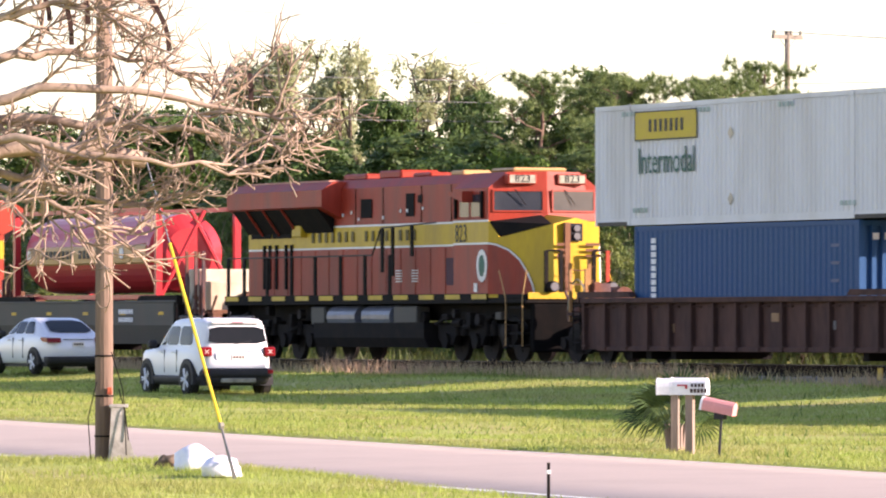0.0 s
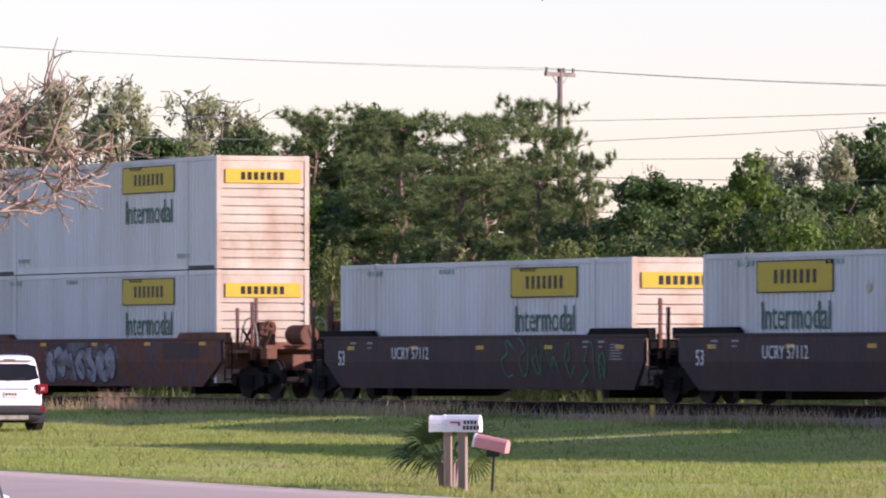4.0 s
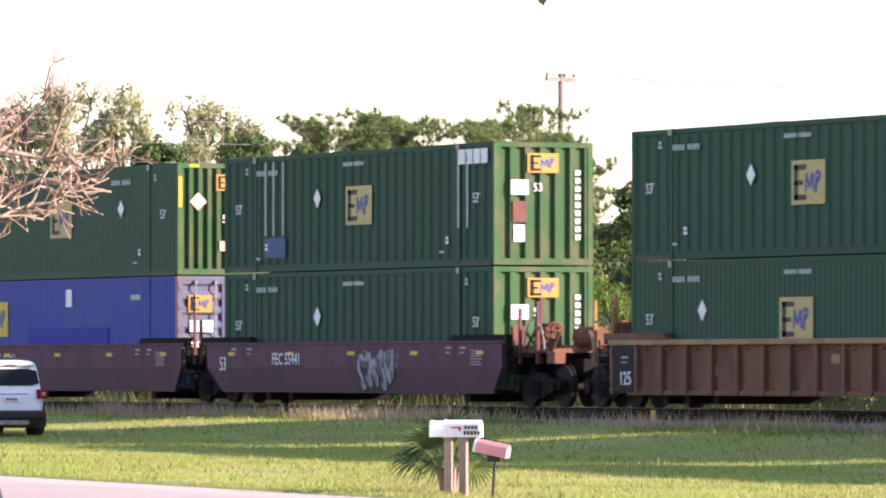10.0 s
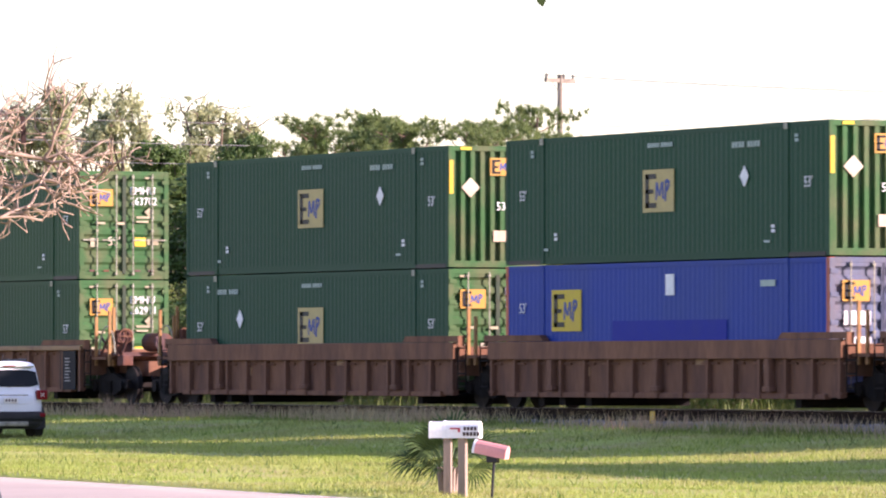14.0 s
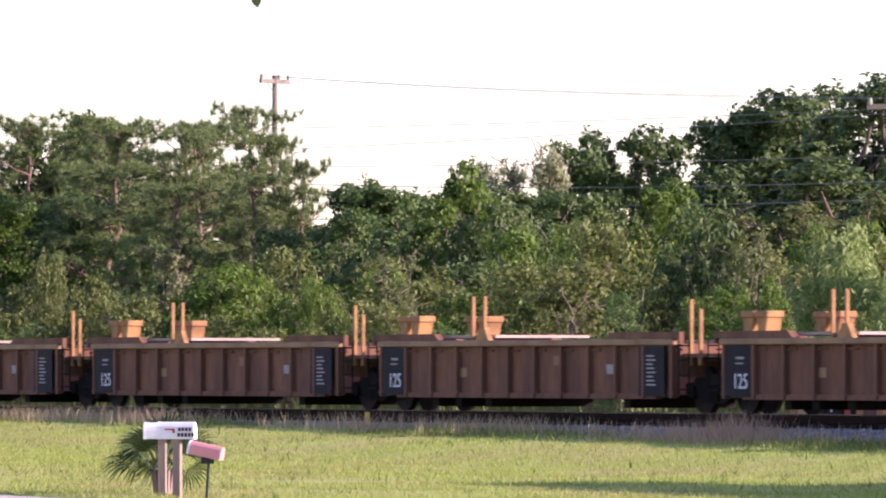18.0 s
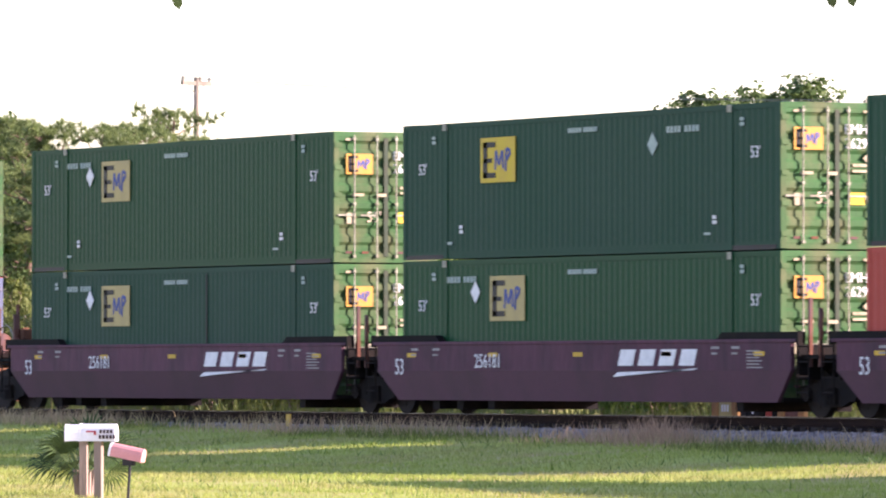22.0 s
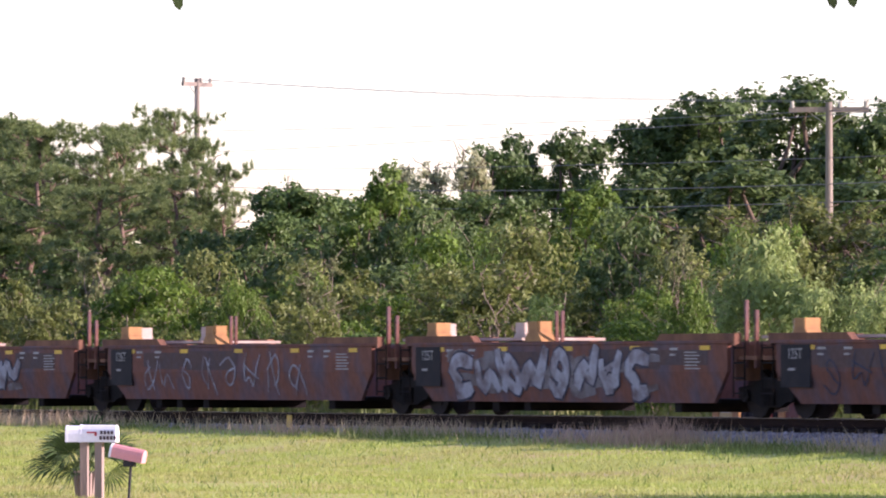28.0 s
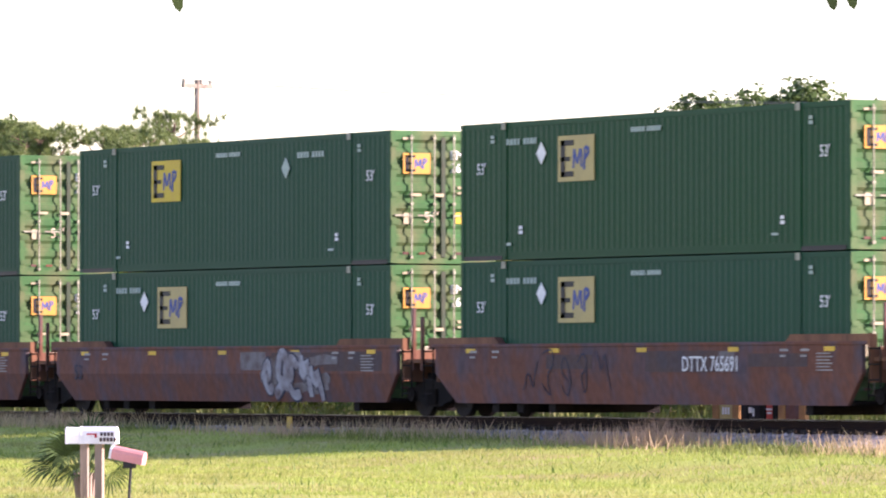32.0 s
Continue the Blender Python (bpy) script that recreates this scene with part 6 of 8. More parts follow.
def locomotive(s, turn=0):
    """Six-axle hood unit, nose towards +x; its origin is under the middle of the frame."""
    c = tagged(new("locomotive"), "red and yellow diesel locomotive with white striping and black handrails", "locomotive", "locomotives of the train")
    N, R = 11.0, -9.75                       # front and rear of the deck
    bm = bmesh.new()
    box(bm, R, N, -1.5, 1.5, 1.47, 1.60, 0.02)
    box(bm, R + 0.3, N - 0.3, -0.9, 0.9, 1.05, 1.47)
    part("underframe", bm, M_DARK, c)
    for sy in (-1, 1):
        bm = bmesh.new()
        box(bm, R + 0.1, N - 2.4, sy * 1.49, sy * 1.53, 1.48, 1.72)
        part("frame_sill", bm, M_DARK, c)
        for i in range(11):
            x = R + 0.2 + i * 1.72
            plates([(x, x + 0.95, 1.58, 1.70)], sy * 1.535, M_LYEL, c, "sill_stripe")
    # long hood
    hood0, hood1 = -9.4, 6.35
    def hood(z0, z1, m, nm, w=0.92):
        bm = bmesh.new()
        box(bm, hood0, hood1, -w, w, z0, z1)
        part(nm, bm, m, c)
    hood(1.6, 2.98, M_LRED, "hood_base")
    hood(2.98, 3.55, M_LYEL, "hood_band")
    bm = bmesh.new()
    strip_x(bm, [(-0.92, 3.55), (0.92, 3.55), (0.92, 4.55), (0.72, 4.78), (-0.72, 4.78), (-0.92, 4.55)], hood0, hood1)
    part("hood_top", bm, M_LRED, c)
    for z in (2.97, 3.55):
        bm = bmesh.new()
        box(bm, hood0 + 0.01, hood1, -0.93, 0.93, z - 0.025, z + 0.025)
        part("white_stripe", bm, M_LWHT, c)
    # doors along the hood
    for i in range(14):
        x = hood0 + 1.0 + i * 1.0
        bm = bmesh.new()
        box(bm, x, x + 0.92, -0.935, -0.92, 1.7, 2.9, 0.004)
        part("hood_door", bm, M_LRED, c)
    for x in (1.2, 2.3):
        plates([(x, x + 0.42, 2.05 + k * 0.07, 2.08 + k * 0.07) for k in range(5)], -0.94, M_LWHT, c, "louvre")
    for x, z0, z1, w in ((-1.2, 3.75, 4.25, 0.75), (1.9, 3.75, 4.35, 0.55), (2.7, 4.1, 4.3, 0.3)):
        plates([(x, x + w, z0, z1)], -0.94, M_DARK, c, "air_intake")
    for x in (-1.6, 0.3, 2.9, 4.9):
        bm = bmesh.new()
        box(bm, x - 0.012, x + 0.012, -0.934, -0.92, 3.58, 4.53)
        part("panel_joint", bm, M_DARK, c)
    for x, z in ((-3.2, 3.66), (-2.5, 3.80), (-1.9, 3.86), (-1.4, 3.68), (0.3, 3.70), (1.5, 3.86), (1.95, 3.86), (3.0, 3.9), (5.8, 4.05), (-2.6, 2.1), (2.3, 2.75)):
        plates([(x, x + 0.09, z, z + 0.09)], -0.945, M_LWHT, c, "label_plate")
    # radiator wings at the rear
    bm = bmesh.new()
    strip_x(bm, [(-1.5, 4.08), (-1.5, 4.52), (-1.15, 4.74), (1.15, 4.74), (1.5, 4.52), (1.5, 4.08), (0.9, 3.75), (-0.9, 3.75)], -9.57, -2.6)
    part("radiator_housing", bm, M_LRED, c, "overhanging red radiator housing")
    bm = bmesh.new()
    box(bm, -9.2, -3.0, -1.12, 1.12, 4.745, 4.79)
    part("radiator_grille", bm, M_ROOFR, c)
    for x0, x1 in ((R + 0.6, R + 2.1), (R + 2.2, R + 3.6), (R + 4.3, R + 6.6)):
        plates([(x0, x1, 3.28 if x0 < R + 4 else 3.66, 3.98)], -0.945, M_DARK, c, "air_intake")
    bm = bmesh.new()
    strip_x(bm, [(-0.95, 3.40), (-1.44, 4.06), (-0.9, 4.06)], -9.35, -3.1)
    part("radiator_underside", bm, M_DARK, c, "dark sloping screen under the radiators")
    for x in (-8.2, -7.0, -5.6):
        bm = bmesh.new()
        bar(bm, (x, -0.97, 3.36), (x, -1.47, 4.05), 0.035, seg=6)
        part("screen_rib", bm, M_LRED, c)
    bm = bmesh.new()
    box(bm, -5.75, -5.1, -1.1, -0.92, 3.30, 3.75, 0.02)
    part("filter_box", bm, M_LYEL, c)
    for x0, x1, z1 in ((-3.4, -1.8, 4.95), (-0.9, 0.6, 5.0), (1.4, 2.6, 4.9)):
        bm = bmesh.new()
        box(bm, x0, x1, -0.55, 0.55, 4.77, z1, 0.05)
        part("exhaust_housing", bm, M_LRED, c)
    # lettering on the band, as bars
    for k in range(16):
        if k not in (7, 12):
            x = -4.7 + k * 0.47
            plates([(x, x + 0.19, 3.13, 3.41)], -0.94, M_NAMEB, c, "name_bar")
    for x in (6.62, 8.30):
        bm = bmesh.new()
        box(bm, x - 0.05, x + 0.05, -1.58, -1.50, 3.62, 4.30, 0.02)
        part("wind_deflector", bm, M_DARK, c)
    letter("823", 0.66, M_BLACK, c, 6.90, -1.51, 3.22, squeeze=0.8)
    # cab
    bm = bmesh.new()
    strip_x(bm, [(-1.5, 3.55), (-1.5, 4.38), (-1.0, 4.78), (1.0, 4.78), (1.5, 4.38), (1.5, 3.55)], 6.40, 8.65)
    cabp = part("cab_top", bm, M_LRED, c)
    bm = bmesh.new()
    box(bm, 6.40, 8.65, -1.5, 1.5, 2.98, 3.55)
    part("cab_band", bm, M_LYEL, c)
    bm = bmesh.new()
    box(bm, 6.40, 8.66, -1.5, 1.5, 1.72, 2.98)
    part("cab_base", bm, M_LRED, c)
    for z in (2.98, 3.55):
        plates([(6.41, 8.65, z - 0.025, z + 0.025)], -1.505, M_LWHT, c, "white_stripe")
    for x0, x1 in ((6.80, 7.40), (7.55, 8.20)):
        plates([(x0, x1, 3.66, 4.22)], -1.505, M_GLASS, cabp, "side_window")
    plates([(6.75, 8.25, 4.22, 4.28), (6.75, 8.25, 3.60, 3.66), (7.43, 7.51, 3.6, 4.28)], -1.51, M_LRED, cabp, "window_frame")
    bm = bmesh.new()
    prism(bm, [(6.75, 4.3), (7.65, 4.3), (7.65, 4.02), (6.75, 4.22)], -1.8, -1.5)
    part("sun_visor", bm, M_LRED, cabp)
    bm = bmesh.new()
    box(bm, 7.0, 8.45, -0.75, 0.75, 4.78, 4.90, 0.06)
    part("roof_unit", bm, M_BUFF, c, "buff roof air conditioner")
    bm = bmesh.new()
    box(bm, 3.6, 4.4, -0.4, 0.4, 4.78, 4.92, 0.04)
    part("roof_box", bm, M_BUFF, c)
    F = 8.65
    bm = bmesh.new()
    rim = [bm.verts.new(p) for p in ((F, -1.5, 3.55), (F + 0.30, 0, 3.55), (F, 1.5, 3.55), (F, 1.5, 4.38), (F, 1.0, 4.78), (F + 0.22, 0, 4.80), (F, -1.0, 4.78), (F, -1.5, 4.38))]
    bm.faces.new((rim[0], rim[1], rim[5], rim[6], rim[7])), bm.faces.new((rim[1], rim[2], rim[3], rim[4], rim[5])), bm.faces.new((rim[6], rim[5], rim[4])), bm.faces.new((rim[2], rim[1], rim[0]))
    part("cab_front", bm, M_LRED, c)
    for sy in (-1, 1):
        def at(u, z, off):
            return (F + 0.30 * (1 - abs(u) / 1.5) + off, sy * abs(u), z)
        for nm, m, rects, off in (("windscreen", M_GLASS, [(0.14, 1.38, 3.80, 4.30)], 0.012), ("windscreen_frame", M_LRED, [(0.11, 1.41, 4.29, 4.33), (0.11, 1.41, 3.77, 3.81), (0.11, 0.15, 3.77, 4.33), (1.37, 1.41, 3.77, 4.33)], 0.03)):
            bm = bmesh.new()
            for u0, u1, z0, z1 in rects:
                front = [bm.verts.new(at(u, z, off)) for u, z in ((u0, z0), (u1, z0), (u1, z1), (u0, z1))]
                back = [bm.verts.new(at(u, z, off - 0.02)) for u, z in ((u0, z0), (u1, z0), (u1, z1), (u0, z1))]
                bm.faces.new(front if sy > 0 else front[::-1])
                for i in range(4):
                    bm.faces.new((front[i], front[(i + 1) % 4], back[(i + 1) % 4], back[i]))
            part(nm, bm, m, cabp)
        u = sy * 0.68
        bm = bmesh.new()
        box(bm, F - 0.1, F + 0.26, u - 0.40, u + 0.40, 4.47, 4.73, 0.02)
        nb = part("number_board", bm, M_LRED, c)
        # Pale plates coloured dull grey to put weak sunlight on the boards.
        plates([(u - 0.35, u + 0.35, 4.50, 4.70)], F + 0.265, M_STEEL, nb, "number_plate", True)
        letter("823", 0.27, M_BLACK, nb, F + 0.278, u, 4.60, True, 1.1)
        bm = bmesh.new()
        bar(bm, (F + 0.24, u - 0.2, 4.34), (F + 0.24, u + 0.1, 3.95), 0.014, seg=5)
        part("wiper", bm, M_BLACK, cabp)
    # nose
    bm = bmesh.new()
    v = {}
    for k, (x, w, z) in enumerate(((8.65, 1.5, 1.615), (8.65, 1.5, 3.52), (10.70, 0.62, 3.45), (10.75, 0.62, 1.62), (9.0, 1.35, 3.12), (10.20, 0.62, 3.0))):
        for sy in (-1, 1):
            v[k, sy] = bm.verts.new((x, sy * w, z))
    top = bm.verts.new((8.65, 0, 3.72))
    topf = bm.verts.new((10.67, 0, 3.60))
    fs = []
    for sy in (-1, 1):
        fs += [bm.faces.new((v[0, sy], v[3, sy], v[2, sy], v[4, sy], v[1, sy])), bm.faces.new((v[1, sy], v[4, sy], top)), bm.faces.new((v[4, sy], v[2, sy], topf, top))]
    fs += [bm.faces.new((v[2, -1], v[3, -1], v[3, 1], v[2, 1], topf)), bm.faces.new((v[1, -1], top, v[1, 1], v[0, 1], v[0, -1])), bm.faces.new((v[0, -1], v[0, 1], v[3, 1], v[3, -1]))]
    bmesh.ops.delete(bm, geom=[v[5, sy] for sy in (-1, 1)], context="VERTS")
    fs = list(bm.faces)
    bmesh.ops.recalc_face_normals(bm, faces=fs)
    nose = part("nose", bm, M_LYEL, c, "yellow wedge-shaped nose")
    # the red wing sweeps under the yellow on the flank
    for sy in (-1, 1):
        bm = bmesh.new()
        def flank(x, z, off):
            w = 1.5 - (x - 8.65) / 2.08 * 0.88
            return (x, sy * (w + off), z)
        path = [(8.66, 2.98), (8.95, 2.94), (9.35, 2.80), (9.68, 2.56), (9.92, 2.25), (10.08, 1.95), (10.14, 1.72)]
        lo = [bm.verts.new(flank(x, 1.70, 0.03)) for x, z in path]
        hi = [bm.verts.new(flank(x, z, 0.03)) for x, z in path]
        for i in range(len(path) - 1):
            bm.faces.new((lo[i], lo[i + 1], hi[i + 1], hi[i]))
        part("red_wing", bm, M_LRED, nose)
        bm = bmesh.new()
        pts = [Vector(flank(x, z, 0.03)) for x, z in path]
        for p, q in zip(pts, pts[1:]):
            bar(bm, p, q, 0.025, seg=5)
        part("white_stripe", bm, M_LWHT, nose)
    pane_ = bmesh.new()
    q = [pane_.verts.new(p) for p in ((8.67, -1.49, 3.53), (9.02, -1.34, 3.135), (10.6, -0.62, 3.45), (8.68, -0.1, 3.73))]
    pane_.faces.new(q)
    part("antiglare_panel", pane_, M_DARK, nose)
    plates([(-0.2, 0.14, 3.02, 3.46)], 10.77, M_BLACK, nose, "headlight_box", True)
    for zz in (3.14, 3.34):
        bm = bmesh.new()
        disc(bm, (10.81, -0.03, zz), 0.085, 0.06, 14, "x")
        part("headlight", bm, M_LAMP, nose)
    for k in range(3):
        plates([(-0.58, -0.25, 2.62 + k * 0.14, 2.69 + k * 0.14), (0.2, 0.6, 2.62 + k * 0.14, 2.69 + k * 0.14)], 10.82, M_BROWN, nose, "grille_slot", True)
    bm = bmesh.new()
    box(bm, 10.72, 10.84, -0.36, -0.22, 1.75, 3.48)
    part("nose_post", bm, M_BROWN, nose)
    for u in (-0.82, 0.78):
        bm = bmesh.new()
        disc(bm, (11.10, u, 1.88), 0.14, 0.22, 14, "x")
        lamp = part("ditch_light", bm, M_DARK, c)
        bm = bmesh.new()
        disc(bm, (11.23, u, 1.88), 0.11, 0.03, 14, "x")
        part("lens", bm, M_LAMP, lamp)
    # front platform, steps, plough
    bm = bmesh.new()
    box(bm, 9.25, N, -1.5, 1.5, 1.60, 1.70)
    part("front_platform", bm, M_DARK, c)
    bm = bmesh.new()
    box(bm, N - 0.02, N + 0.05, -1.45, 1.45, 1.58, 1.74)
    part("platform_edge", bm, M_LYEL, c)
    bm = bmesh.new()
    box(bm, N - 0.1, N + 0.15, -1.35, 1.35, 0.25, 1.45, 0.03)
    part("pilot_plate", bm, M_PILOT, c)
    for sy in (-1, 1):
        for k in range(4):
            bm = bmesh.new()
            box(bm, 9.95, 10.75, sy * 1.2, sy * 1.5, 0.38 + k * 0.32, 0.43 + k * 0.32)
            part("step", bm, M_DARK, c)
        bm = bmesh.new()
        for x in (9.80, 10.85):
            bar(bm, (x, sy * 1.53, 0.4), (x, sy * 1.53, 1.6), 0.014, seg=6)
            bar(bm, (x, sy * 1.53, 1.6), (x - 0.5 if x < 10 else x + 0.2, sy * 1.5, 2.30), 0.014, seg=6)
        part("step_rail", bm, M_BUFF if sy < 0 else M_LYEL, c)
    for u in (-0.95, -0.55, 0.35, 0.72):
        bm = bmesh.new()
        box(bm, N - 0.03, N + 0.03, u - 0.05, u + 0.05, 1.7, 2.78)
        part("platform_post", bm, M_DARK if u < 0.5 else M_LRED, c)
    for u0, u1 in ((-0.95, -0.55), (0.35, 0.72)):
        bm = bmesh.new()
        bar(bm, (N, u0, 2.78), (N, u1, 2.78), 0.022, seg=6)
        part("platform_rail", bm, M_DARK, c)
    for z in (2.05, 2.4):
        bm = bmesh.new()
        pts = [Vector((N + 0.02, -0.5 + 0.85 * k / 6, z - 0.12 * math.sin(math.pi * k / 6))) for k in range(7)]
        for p, q in zip(pts, pts[1:]):
            bar(bm, p, q, 0.014, seg=5)
        part("safety_chain", bm, M_BROWN, c)
    # handrails with their posts
    for sy in (-1, 1):
        bm = bmesh.new()
        bar(bm, (R + 0.2, sy * 1.48, 2.75), (0.9, sy * 1.48, 2.75), 0.02, seg=6)
        bar(bm, (0.9, sy * 1.48, 2.75), (1.5, sy * 1.48, 3.45), 0.02, seg=6)
        bar(bm, (1.5, sy * 1.48, 3.45), (5.2, sy * 1.48, 3.55), 0.02, seg=6)
        part("handrail", bm, M_BLACK, c)
        for x, z0, z1 in [(R + 0.25 + i * 0.0 + d, 1.7, 2.75) for i, d in enumerate((0.0, 1.2, 2.9, 4.7, 6.4, 8.2, 9.9, 11.6))] + [(1.6, 2.3, 3.45), (2.3, 2.2, 3.47), (3.6, 2.7, 3.5)]:
            bm = bmesh.new()
            box(bm, x - 0.085, x + 0.085, sy * 1.46, sy * 1.50, z0, z1)
            part("rail_post", bm, M_DARK, c)
    for x in (R + 1.6, R + 2.0, R + 2.5, R + 3.2, R + 3.6):
        bm = bmesh.new()
        box(bm, x - 0.07, x + 0.07, -0.97, -0.92, 1.9, 3.1)
        part("hood_post", bm, M_DARK, c)
    # emblem and small plates by the cab
    bm = bmesh.new()
    prism(bm, [(0.34 * math.cos(k * 0.5236), 0.42 * math.sin(k * 0.5236)) for k in range(12)], -0.006, 0.006)
    e = part("emblem", bm, M_LWHT, c)
    e.matrix_basis = pose(8.25, -1.512, 2.42)
    bm = bmesh.new()
    prism(bm, [(0.2 * math.cos(k * 0.5236), 0.28 * math.sin(k * 0.5236)) for k in range(12)], -0.010, 0.010)
    e2 = part("emblem_centre", bm, M_DGREEN, e)
    plates([(7.75, 7.95, 1.76, 1.98)], -1.512, M_LWHT, c, "label_plate")
    for x in (4.6, 5.4):
        plates([(x, x + 0.6, 1.95, 2.65)], -0.945, M_PURP, c, "battery_door")
    # fuel tank and air tanks
    bm = bmesh.new()
    strip_x(bm, [(-1.35, 0.35), (-1.48, 0.6), (-1.48, 1.0), (1.48, 1.0), (1.48, 0.6), (1.35, 0.35)], -3.2, 4.4)
    part("fuel_tank", bm, M_DARK, c)
    for x in (-2.2, 0.2):
        bm = bmesh.new()
        bar(bm, (x, -1.22, 1.14), (x + 1.95, -1.22, 1.14), 0.30, seg=18)
        part("air_tank", bm, M_AIRT, c, "grey round air tank")
    for x0, x1 in ((-3.4, -2.45), (2.35, 3.9)):
        bm = bmesh.new()
        box(bm, x0, x1, -1.48, -1.1, 0.95, 1.42, 0.03)
        part("equipment_box", bm, M_TENDER, c)
    ru = random.Random(5)
    for k in range(34):
        x = R + 0.5 + 19.6 * (k + ru.random() * 0.6) / 34
        if -3.5 < x < 4.0:
            continue
        bm = bmesh.new()
        z = ru.uniform(0.75, 1.25)
        if k % 3 == 0:
            bar(bm, (x, -1.30, z), (x + ru.uniform(0.3, 0.8), -1.30, z + ru.uniform(-0.15, 0.15)), ru.uniform(0.025, 0.07), seg=8)
            part("brake_pipe", bm, M_DARK, c)
        elif k % 3 == 1:
            box(bm, x, x + ru.uniform(0.15, 0.4), -1.42, -1.22, z, z + ru.uniform(0.12, 0.35), 0.02)
            part("valve_box", bm, ru.choice((M_DARK, M_TENDER, M_DARK)), c)
        else:
            disc(bm, (x, -1.28, z), ru.uniform(0.09, 0.16), 0.16, 12)
            part("brake_cylinder", bm, ru.choice((M_DARK, M_WHEEL)), c)
    loco_bogie(c, -6.0)
    loco_bogie(c, 7.2)
    bm = bmesh.new()
    box(bm, N, N + 0.75, -0.15, 0.15, 0.72, 1.0, 0.04)
    part("coupler", bm, M_DARK, c)
    bm = bmesh.new()
    box(bm, R - 0.75, R, -0.15, 0.15, 0.72, 1.0, 0.04)
    part("coupler", bm, M_DARK, c)
    bm = bmesh.new()
    box(bm, R - 0.05, R + 0.05, -1.4, 1.4, 0.4, 1.6)
    part("rear_plate", bm, M_DARK, c)
    return stow(c, s, 0.0, turn)


locomotive(-172.45)
locomotive(-216.8, 180)

# fuel tender: a low car with a framed red tank
b = well_car(-193.6, "smooth", 10.4, 10.4, M_TENDER, "cpl", "cpl", 7.4, "dark low fuel tender car under a red tank", 0.40, 1.62, False, False)
plates([(3.0 + k * 0.2, 3.14 + k * 0.2, 1.25, 1.38) for k in range(6)] + [(3.0 + k * 0.2, 3.14 + k * 0.2, 1.02, 1.15) for k in range(6)], -1.5, M_MARK, b)
for x, y in ((7.7, -1.2), (8.4, -1.2), (9.0, -1.2)):
    bm = bmesh.new()
    box(bm, x - 0.04, x + 0.04, y - 0.04, y + 0.04, 1.1, 3.0)
    part("stanchion", bm, M_RUST, b)
for x0, x1, z1 in ((7.3, 8.1, 2.5), (8.2, 9.0, 2.15)):
    bm = bmesh.new()
    box(bm, x0, x1, -1.0, 0.6, 1.25, z1, 0.03)
    part("valve_cabinet", bm, M_CREAM, b, "cream valve cabinet")
stow(b, -193.6)
tk = tagged(new("tank_container"), "glossy red framed fuel tank with a buff band", "tank container")
bm = bmesh.new()
bar(bm, (-5.4, 0, 1.3), (5.0, 0, 1.3), 1.12, seg=32)
for x0, x1 in ((-5.4, -5.8), (5.0, 5.4)):
    bar(bm, (x0, 0, 1.3), (x1, 0, 1.3), 1.12, 0.72, seg=32)
body_ = part("tank_shell", bm, M_TANK, tk)
bm = bmesh.new()
strip_x(bm, [(-1.02, 0.95), (-1.135, 1.05), (-1.15, 1.3), (-1.135, 1.5), (-1.02, 1.62), (-0.9, 1.3)], -5.2, 4.8)
part("buff_band", bm, M_BUFF, body_)
for k in range(14):
    if k not in (7, 11):
        plates([(-3.6 + k * 0.36, -3.36 + k * 0.36, 1.18, 1.42)], -1.158, M_BLACK, body_, "name_bar")
for x in (-5.0, 2.9):
    bm = bmesh.new()
    disc(bm, (x, -1.16, 1.3), 0.17, 0.02, 14)
    part("emblem", bm, M_LWHT, body_)
for x in (-6.0, 6.0):
    for sy in (-1, 1):
        bm = bmesh.new()
        box(bm, x - 0.09, x + 0.09, sy * 1.1, sy * 1.28, 0.0, 2.62)
        part("frame_post", bm, M_TANK, tk)
for sy in (-1, 1):
    for z in (0.06, 2.55):
        bm = bmesh.new()
        box(bm, -6.0, 6.0, sy * 1.12, sy * 1.26, z - 0.06, z + 0.06)
        part("frame_rail", bm, M_TANK, tk)
    bm = bmesh.new()
    bar(bm, (6.0, sy * 1.1, 0.1), (6.0, -sy * 0.2, 2.5), 0.07, seg=6)
    part("frame_brace", bm, M_TANK, tk)
stow(tk, -194.2, 1.68)


# ---- vehicles on the grass ----
M_CARW = mat("white car paint", (0.74, 0.75, 0.77), 0.25, 0, (0.66, 0.66, 0.68), 1, 0.3, 20, 0.02, 0.0)
M_SILV = mat("silver white car paint", (0.66, 0.67, 0.70), 0.25, 0.1, (0.58, 0.59, 0.62), 1, 0.3, 20, 0.02, 0.0)
M_TYRE = mat("black rubber", (0.018, 0.018, 0.018), 0.85, 0, (0.04, 0.035, 0.03), 6, 0.5)
M_TRIM = mat("black plastic trim", (0.025, 0.025, 0.027), 0.6, 0, (0.04, 0.04, 0.04), 5, 0.4)
M_TAIL = mat("red tail lamp plastic", (0.20, 0.012, 0.016), 0.2)
M_PLATE = mat("licence plate", (0.68, 0.66, 0.60), 0.5, 0, (0.5, 0.3, 0.2), 9, 0.4)
M_PURPCAR = mat("purple car paint", (0.10, 0.05, 0.35), 0.25)


